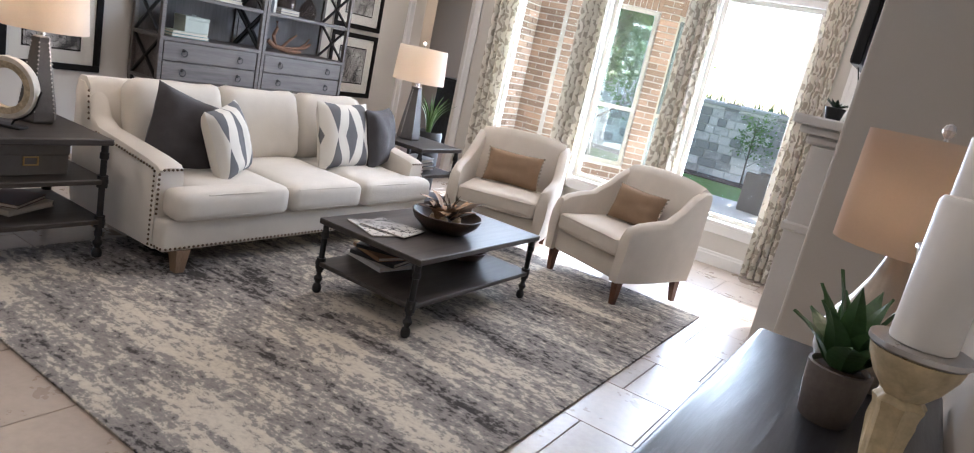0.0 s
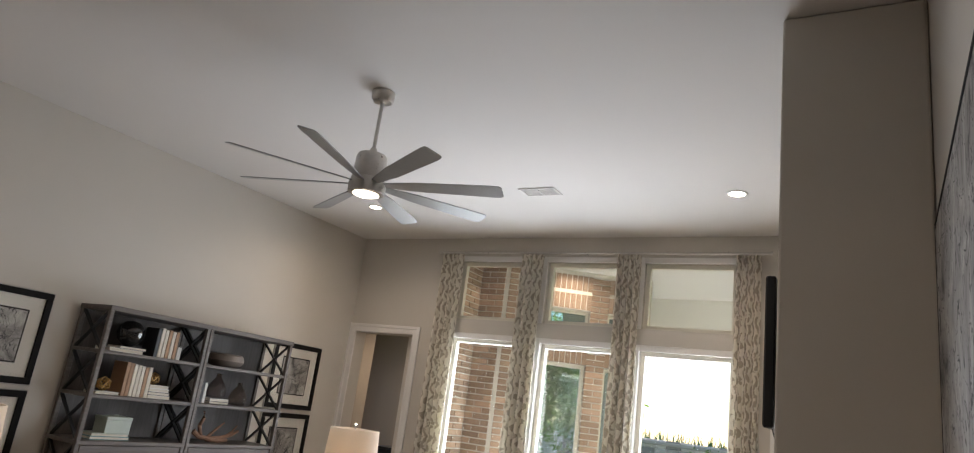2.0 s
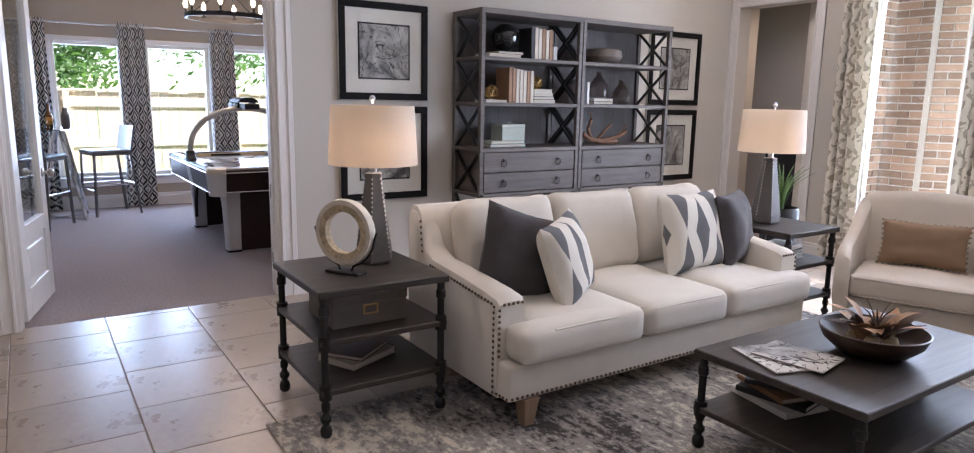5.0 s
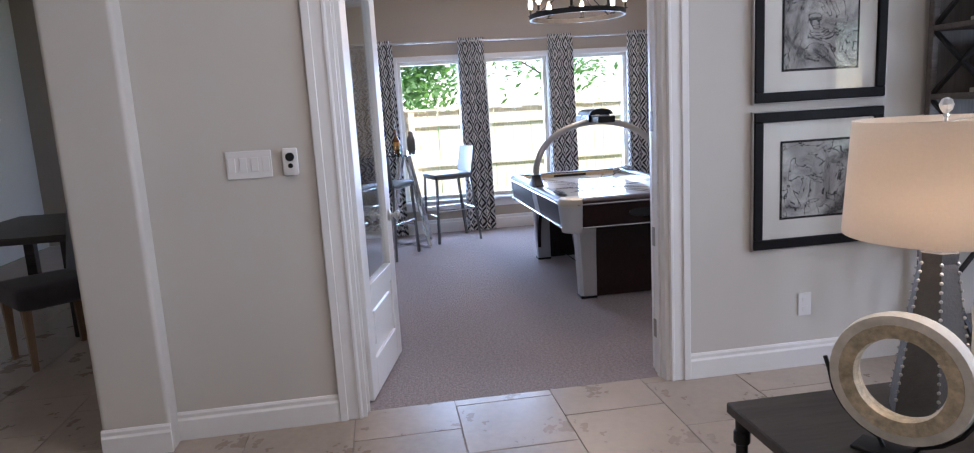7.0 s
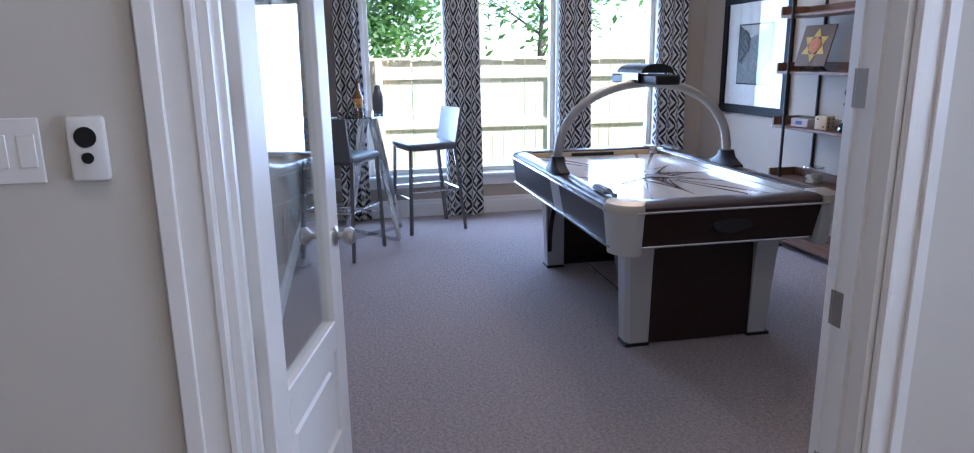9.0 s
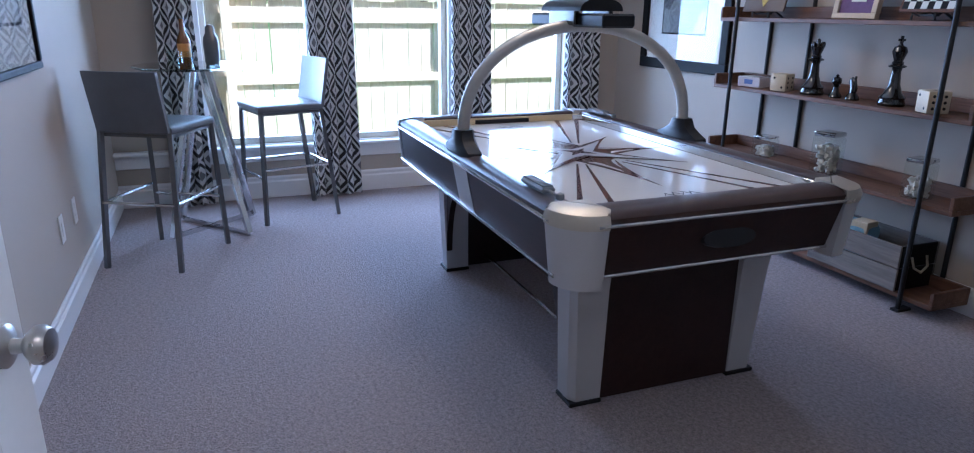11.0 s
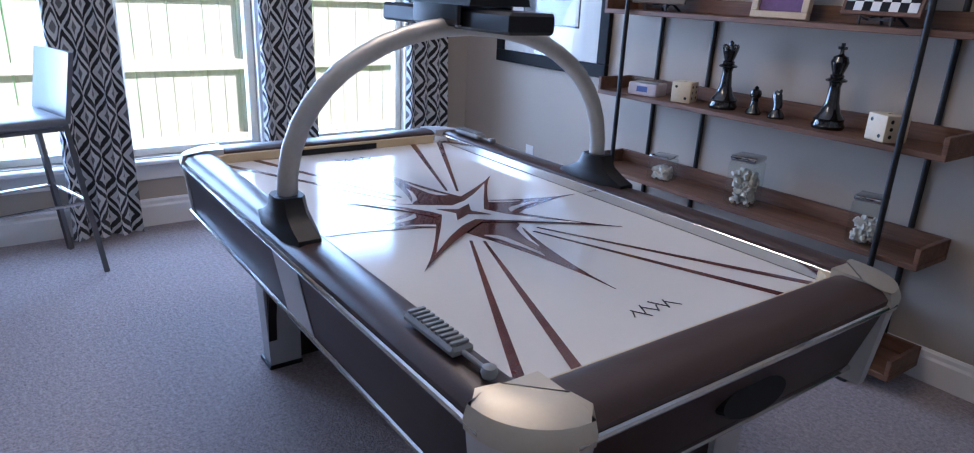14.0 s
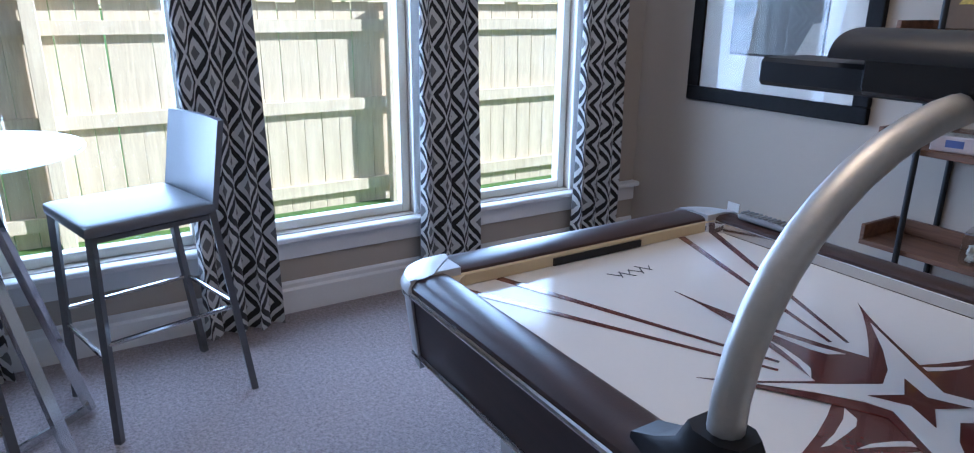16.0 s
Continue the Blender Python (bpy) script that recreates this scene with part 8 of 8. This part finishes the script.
# ring chandelier
CH = (-2.60, 2.50)
ch = thing("chandelier", pose(CH[0], CH[1], 0), "dark iron ring chandelier with glowing candle bulbs", "chandelier")
bm = B()
rings(bm, [[(r * math.cos(a), r * math.sin(a), z) for r, z in ((0.385, 2.165), (0.405, 2.165), (0.405, 2.205), (0.385, 2.205))] for a in np.linspace(0, 2 * math.pi, 49)], True, False)
bmesh.ops.remove_doubles(bm, verts=bm.verts[:], dist=1e-5)
part("ring", bm, IRON, ch)
bm = B()
lathe(bm, [(0.06, GH - 0.03), (0.06, GH - 0.001)], 20), lathe(bm, [(0.008, 2.45), (0.008, GH - 0.03)], 8)
for k in range(3):
    a = 2 * math.pi * k / 3
    tube(bm, [(0, 0, 2.46), (0.395 * math.cos(a), 0.395 * math.sin(a), 2.20)], 0.005, 6)
part("suspension", bm, IRON, ch)
for k in range(8):
    a = 2 * math.pi * (k + 0.5) / 8
    x, y = 0.395 * math.cos(a), 0.395 * math.sin(a)
    bm = B()
    lathe(bm, [(0.022, 2.206), (0.026, 2.212), (0.012, 2.218), (0.012, 2.262)], 12, (x, y, 0))
    cs = part("candle_cup", bm, IRON, ch, smooth=True)
    bm = B()
    lathe(bm, [(0.008, 2.2625), (0.018, 2.285), (0.020, 2.305), (0.012, 2.335), (0.002, 2.352)], 12, (x, y, 0))
    part("candle_bulb", bm, GLOWBULB, cs, "glowing candle bulb", smooth=True)
bulb_light("chandelier_light", (CH[0], CH[1], 2.30), 9, (1.0, 0.74, 0.46), 0.25)

# outside: covered patio and garden beyond the living room, fence beyond the game room
GZ0 = -0.16
bm = B()
bx(bm, -160, -160, GZ0 - 0.3, 160, 160, GZ0)
structure("ground", bm, GRASS, label="short sunlit lawn", category="lawn")
bm = B()
bx(bm, 1.0, YN + 0.18, GZ0 + 0.001, 9.5, 12.6, -0.06, 0.01)
structure("pavement", bm, CONCRETE, label="pale concrete patio slab", category="patio")
bm = B()
bx(bm, 0.9, YN + 0.18, 3.62, 9.5, 10.7, 3.72)
structure("patio_ceiling", bm, CEIL, label="white covered patio ceiling", category="ceiling")
bm = B()
bx(bm, 1.25, 10.5, 3.20, 9.5, 10.7, 3.619)
structure("patio_beam", bm, TRIM, label="white patio header beam", category="beam")
bm = B()
bx(bm, 9.3, 10.5, GZ0, 9.5, 10.7, 3.20)
structure("patio_post", bm, TRIM, label="square white patio post", category="post")
bm = B()
rings(bm, [[(x, y, z) for y, z in ((YN - 0.3, 3.62), (10.9, 3.75), (10.9, 3.85), (YN - 0.3, 4.6))] for x in (-3.0, 9.8)])
structure("roof", bm, mat("grey_roof_shingle", (0.12, 0.11, 0.10), 0.9), label="low grey shingle roof", category="roof")
for x, y in ((2.3, 8.4), (4.2, 8.4), (6.2, 8.4)):
    downlight(x, y, 3.62, 5)

# brick wing of the house: a short return, then an angled bay with windows
BAY = pose(1.42, 8.25, 0, 0, 0, 33.4)
BAYL = 1.92
BACK = BAY @ pose(BAYL, 0, 0, 0, 0, 90)
BW, BT = (0.42, 2.39), (2.60, 3.10)
bm = B()
bx(bm, 0.76, YN + 0.18, GZ0, 1.0, 8.49, 3.62), bx(bm, 1.0, 8.25, GZ0, 1.42, 8.49, 3.62)
facet = B()
wall_cells(facet, "y", 0, 0.24, 0, BAYL, GZ0, 3.62, [(0.25, 1.114, *BW), (0.25, 1.114, *BT), (1.35, 1.80, *BW), (1.35, 1.80, *BT)])
bmesh.ops.transform(facet, matrix=BAY, verts=facet.verts[:])
rear = B()
wall_cells(rear, "y", 0, 0.2, 0.26, 2.6, GZ0, 3.62, [(0.5, 1.3, *BW), (1.5, 2.3, *BW)])
bmesh.ops.transform(rear, matrix=BACK, verts=rear.verts[:])
for extra in (facet, rear):
    me = bpy.data.meshes.new("wing_piece")
    extra.to_mesh(me)
    extra.free()
    bm.from_mesh(me)
    bpy.data.meshes.remove(me)
wing = structure("wing_wall", bm, MORTAR, label="red-brown brick bay of the house with windows", category="wall")
for n0, (a, b, z0, z1, rail) in enumerate(((0.25, 1.114, *BW, 1.15), (0.25, 1.114, *BT, None), (1.35, 1.80, *BW, 1.15), (1.35, 1.80, *BT, None))):
    window(f"window_{10 + n0}", "y", 0.24, 0.0, a, b, z0, z1, rail=rail, glass=WINGGLASS, label="bay window with cream frame facing the patio", sill=False, casing_w=0.03).matrix_basis = BAY
# floor and far side of the bay room
bm = B()
bx(bm, -1.4, 8.5, GZ0 + 0.02, 0.9, 12.0, -0.02), bx(bm, -1.5, 8.5, GZ0, -1.4, 10.4, 3.62)
structure("wing_room", bm, GAME_WALL, label="dim room behind the bay windows", category="wall")

brnd = random.Random(5)
BL, BHH, BD = 0.232, 0.062, 0.09
CL, CHH = BL + 0.014, BHH + 0.015


def brick_mesh(l, h):
    b = B()
    bx(b, 0, 0, 0, BD, l, h, bev=0.003)
    me = bpy.data.meshes.new("brick")
    b.to_mesh(me)
    b.free()
    me.materials.append(BRICK)
    return me


BM_FULL, BM_HALF, BM_SOLDIER = brick_mesh(BL, BHH), brick_mesh(BL / 2 - 0.006, BHH), brick_mesh(BHH, 0.20)
bricks_rest = B()
near_count = 0


def brick_at(me, m, near):
    global near_count
    if near and near_count < 300:
        shared("brick", me, wing, m)
        near_count += 1
    else:
        v0 = {}
        for v in me.vertices:
            v0[v.index] = bricks_rest.verts.new(m @ v.co)
        for p in me.polygons:
            bricks_rest.faces.new([v0[i] for i in p.vertices])


def brick_face(origin, along, out, length, z0, z1, near=lambda a, z: False, skip=()):
    """Courses of running bond on a vertical face; along and out are unit vectors of the face."""
    al, o = Vector(along), Vector(out)
    base = Matrix((tuple((o.x, al.x, 0, 0)), tuple((o.y, al.y, 0, 0)), (0, 0, 1, 0), (0, 0, 0, 1)))
    z, course = z0, 0
    while z + BHH <= z1 + 0.02:
        a = 0.0
        first = True
        while a < length - 0.03:
            half = (first and course % 2 == 1) or a + BL > length + 0.01
            l = BL / 2 - 0.006 if half else BL
            if a + l <= length + 0.02 and not any(s0 - 0.02 < a + l / 2 < s1 + 0.02 and q0 - 0.03 < z + BHH / 2 < q1 + 0.03 for s0, s1, q0, q1 in skip):
                jut = 0.004 * brnd.random()
                p = Vector(origin) + al * a + o * (-BD + 0.011 + jut)
                brick_at(BM_HALF if half else BM_FULL, Matrix.Translation((p.x, p.y, z)) @ base, near(a, z))
            a += l + 0.014
            first = False
        z += CHH
        course += 1


zb = GZ0 + 0.1
brick_face((1.0, YN + 0.19, 0), (0, 1, 0), (1, 0, 0), 1.13, zb, 3.60, lambda a, z: a > 0.45 and z > 0.5 and z < 3.3)
brick_face((1.0, 8.25, 0), (1, 0, 0), (0, -1, 0), 0.42, zb, 3.60, lambda a, z: z > 0.5 and z < 3.3)
UB, OB = (BAY.to_3x3() @ Vector((1, 0, 0))), (BAY.to_3x3() @ Vector((0, -1, 0)))
near_bay = lambda a, z: z > 0.5 and z < 2.4
for a0, ln, z0, z1 in ((0.0, 0.25, zb, 3.60), (1.114, 0.236, zb, 3.60), (1.80, 0.12, zb, 3.60), (0.25, 0.864, zb, BW[0]), (1.35, 0.45, zb, BW[0])):
    brick_face(tuple(BAY @ Vector((a0, 0, 0))), tuple(UB), tuple(OB), ln, z0, z1, near_bay)
for a0, a1 in ((0.25, 1.114), (1.35, 1.80)):
    a = a0
    while a < a1 - 0.05:
        for zz in (2.395, 3.11, 3.36):
            p = BAY @ Vector((a, BD - 0.013, zz))
            brick_at(BM_SOLDIER, Matrix.Translation(p) @ Matrix(((OB.x, UB.x, 0, 0), (OB.y, UB.y, 0, 0), (0, 0, 1, 0), (0, 0, 0, 1))), False)
        a += BHH + 0.011
tagged(part("brickwork", bricks_rest, BRICK, wing), kind="stuff")

# garden wall of squared stones
gw = structure("garden_wall", (lambda b: (bx(b, -9, 16.55, GZ0, 12, 16.85, 1.42), b)[1])(B()), MORTAR, label="mixed grey, tan and rust squared-stone garden wall", category="wall")
srnd = random.Random(9)
stones_rest = B()
near_count_s = 0
z = GZ0
STONES = {}
for key, (l, h) in {"a": (0.42, 0.19), "b": (0.28, 0.19), "c": (0.20, 0.19), "d": (0.34, 0.19)}.items():
    b = B()
    bx(b, 0, 0, 0, l - 0.012, 0.12, h - 0.012, bev=0.012)
    me = bpy.data.meshes.new("stone")
    b.to_mesh(me)
    b.free()
    me.materials.append(STONE)
    STONES[key] = (l, me)
while z < 1.36:
    x = -8.9 + srnd.random() * 0.2
    while x < 11.5:
        l, me = STONES[srnd.choice("abcd")]
        if -1.5 < x < 5.0:
            shared("stone", me, gw, Matrix.Translation((x, 16.52 - 0.02 * srnd.random(), z)))
        else:
            bx(stones_rest, x, 16.52, z, x + l - 0.012, 16.6, z + 0.178)
        x += l
    z += 0.19
tagged(part("far_stones", stones_rest, STONE, gw), kind="stuff")
bm = B()
bx(bm, -9, 16.48, 1.421, 12, 16.92, 1.50, 0.012)
part("coping", bm, CONCRETE, gw)
bm = B()
bx(bm, -9, 15.7, GZ0 - 0.02, 12, 16.5, GZ0 + 0.03)
structure("planting_bed", bm, SOIL, label="dark mulched planting bed", category="flower bed")


def tree(name, at, h, trunk_r, crown, n, label, seed, leaf=0.09, low=0.35):
    """A tapered trunk with limbs and a loose crown of leaf sprays."""
    r = random.Random(seed)
    t = thing(name, pose(*at), label, "tree")
    bm = B()
    tube(bm, [(0, 0, 0), (0.04 * h * (r.random() - 0.5), 0.04 * h * (r.random() - 0.5), h * 0.35), (0.08 * h * (r.random() - 0.5), 0.05 * h * (r.random() - 0.5), h * 0.85)], trunk_r, 8, trunk_r * 0.3)
    ends = []
    for k in range(9):
        a, zz = k * 2.4, h * (low + 0.5 * k / 9)
        e = Vector((crown * 0.75 * math.cos(a) * (1 - 0.4 * k / 9), crown * 0.75 * math.sin(a) * (1 - 0.4 * k / 9), zz + h * 0.16))
        tube(bm, [(0, 0, zz), e * 0.5 + Vector((0, 0, zz * 0.5 + 0.02)), e], trunk_r * 0.35, 6, trunk_r * 0.08)
        ends.append(e)
    part("trunk", bm, BARK, t, smooth=True)
    vs, fs = [], []
    for k in range(n):
        c = r.choice(ends)
        d = Vector((r.gauss(0, 1), r.gauss(0, 1), r.gauss(0, 0.8))) * crown * 0.26
        p = c + d
        u = Vector((r.gauss(0, 1), r.gauss(0, 1), r.gauss(0, 0.6))).normalized()
        w = u.cross(Vector((r.random(), r.random(), 1))).normalized()
        l = leaf * (0.6 + 0.8 * r.random())
        i = len(vs)
        vs += [p - u * l, p + w * l * 0.4, p + u * l, p - w * l * 0.4]
        fs.append((i, i + 1, i + 2, i + 3))
    me = bpy.data.meshes.new("crown")
    me.from_pydata([tuple(v) for v in vs], [], fs)
    me.materials.append(FOLIAGE)
    cr = new("crown", me)
    cr.parent = t
    tagged(cr, kind="stuff")
    return t


tree("young_tree", (2.35, 15.95, GZ0), 1.75, 0.02, 0.42, 420, "slender young shrub tree by the stone wall", 3, 0.05, 0.25)
tree("young_tree", (4.75, 15.9, GZ0), 1.5, 0.02, 0.5, 380, "small leafy shrub by the stone wall", 4, 0.05, 0.2)
tree("garden_tree", (5.3, 19.5, GZ0), 6.5, 0.11, 1.9, 4200, "tall airy green tree beyond the garden wall", 8, 0.12)
tree("garden_tree", (-0.3, 13.6, GZ0), 4.2, 0.08, 1.3, 4200, "leafy green tree behind the brick bay", 31, 0.10, 0.2)
tree("garden_tree", (-2.6, 17.9, GZ0), 4.6, 0.1, 1.9, 6500, "leafy green tree beyond the garden wall", 12, 0.10)
tree("garden_tree", (13.0, 13.5, GZ0), 6.0, 0.12, 2.2, 2600, "leafy tree at the side of the garden", 15, 0.11)
tree("garden_tree", (-10.6, 1.0, GZ0), 3.7, 0.1, 1.5, 7000, "bright leafy tree beyond the wooden fence", 21, 0.09)
tree("garden_tree", (-14.0, 5.2, GZ0), 4.6, 0.1, 1.7, 2200, "leafy tree far beyond the fence", 22, 0.10)
tree("garden_tree", (-13.0, -2.0, GZ0), 4.6, 0.1, 1.9, 2200, "leafy tree beside others past the fence", 23, 0.10)
bm = B()
hr = random.Random(2)
for k in range(900):
    a = Vector((-2 + 10 * hr.random(), 16.95 + 0.7 * hr.random(), 1.2))
    leaf_blade(bm, a, a + Vector((hr.gauss(0, 0.15), hr.gauss(0, 0.12), 0.25 + 0.35 * hr.random())), 0.05, n=2, thick=0.003)
tagged(part("hedge_grass", bm, FERN), "tall green grasses behind the garden wall", "grass", kind="stuff")


def patio_chair(m, label):
    c = thing("patio_chair", m, label, "patio chair", "patio chairs")
    bm = B()
    soft(bm, (0, 0, 0.40), (0.56, 0.56, 0.10), 0.03, cuts=5)
    part("seat", bm, WICKER, c, smooth=True)
    bm = B()
    soft(bm, (0, 0, 0), (0.56, 0.08, 0.74), 0.035, cuts=5, m=pose(0, 0.285, 0.77, -10))
    part("backrest", bm, WICKER, c, smooth=True)
    bm = B()
    soft(bm, (0, 0, 0), (0.46, 0.09, 0.50), 0.04, cuts=5, m=pose(0, 0.195, 0.80, -10))
    part("back_cushion", bm, LINEN, c, "white back cushion", smooth=True)
    for s in (-1, 1):
        bm = B()
        bx(bm, s * 0.29 - 0.03, -0.27, 0.0, s * 0.29 + 0.03, 0.25, 0.62, 0.02, 2)
        part("arm", bm, WICKER, c, smooth=True)
    return c


patio_chair(pose(3.62, 11.9, -0.06, 0, 0, -100), "dark wicker patio chair by an outdoor table")
pt = thing("patio_table", pose(4.62, 11.9, -0.06), "pale-topped outdoor dining table", "patio table")
bm = B()
bx(bm, -0.6, -0.45, 0.70, 0.6, 0.45, 0.74, 0.01)
part("tabletop", bm, CONCRETE, pt)
for sx in (-1, 1):
    for sy in (-1, 1):
        bm = B()
        bx(bm, sx * 0.52 - 0.03, sy * 0.38 - 0.03, 0, sx * 0.52 + 0.03, sy * 0.38 + 0.03, 0.70)
        part("leg", bm, WICKER, pt)

# plank fence beyond the game room
fn = structure("fence", (lambda b: (bx(b, -7.20, -9, -0.04, -7.155, 14, 0.05), bx(b, -7.20, -9, 0.62, -7.155, 14, 0.71), bx(b, -7.20, -9, 1.22, -7.155, 14, 1.31), b)[-1])(B()), FENCE, label="sunlit weathered wooden plank fence", category="fence")
PW = 0.142
frn = random.Random(4)
PM = []
for k in range(4):
    b = B()
    bx(b, 0, 0, 0, 0.019, PW - 0.002 - 0.001 * k, 1.60 + 0.006 * k, bev=0.003)
    me = bpy.data.meshes.new("plank")
    b.to_mesh(me)
    b.free()
    me.materials.append(FENCE)
    PM.append(me)
y = -9.0
while y < 14:
    shared("plank", frn.choice(PM), fn, Matrix.Translation((-7.222 + 0.004 * frn.random(), y, GZ0 - 0.01)) @ pose(0, 0, 0, 0.5 * (frn.random() - 0.5)))
    y += PW
bm = B()
bx(bm, -7.235, -9, 1.445, -7.14, 14, 1.48, 0.004)
part("cap_rail", bm, FENCE, fn)
for y in np.arange(-8.4, 14, 2.4):
    bm = B()
    bx(bm, -7.155, y, GZ0 - 0.01, -7.07, y + 0.09, 1.44, 0.004)
    part("fence_post", bm, FENCE, fn)

# pieces of the floor, walls and garden
rnd = random.Random(7)
TW = 0.498


def tile_mesh():
    b = B()
    g = 0.0018
    bx(b, g, g, -0.010, TW - g, TW - g, 0.0, bev=0.0025)
    me = bpy.data.meshes.new("tile")
    b.to_mesh(me)
    b.free()
    me.materials.append(TILE)
    return me


TM = tile_mesh()
rest = B()
n_tiles = 0
row = 0
y = 0.04 - TW * 8
while y < YN:
    x = -7 * TW + (TW / 2 if row % 2 else 0)
    while x < XE:
        x0, x1, y0, y1 = max(x, -0.07 if y > -0.3 else -6.4), min(x + TW, XE), y, min(y + TW, YN)
        if x1 - x0 > 0.03 and y1 - y0 > 0.03 and y + TW > YS:
            full = x1 - x0 > TW - 0.001 and y1 - y0 > TW - 0.001
            if full and y > -1.2 and x > -0.6 and n_tiles < 290:
                shared("tile", TM, floor, pose(x, y, 0))
                n_tiles += 1
            elif y0 > YS - 0.3:
                bx(rest, x0 + 0.0025, max(y0, YS) + 0.0025, -0.010, x1 - 0.0025, y1 - 0.0025, 0.0)
        x += TW
    y += TW
    row += 1
tagged(part("tile_border", rest, TILE, floor), kind="stuff")
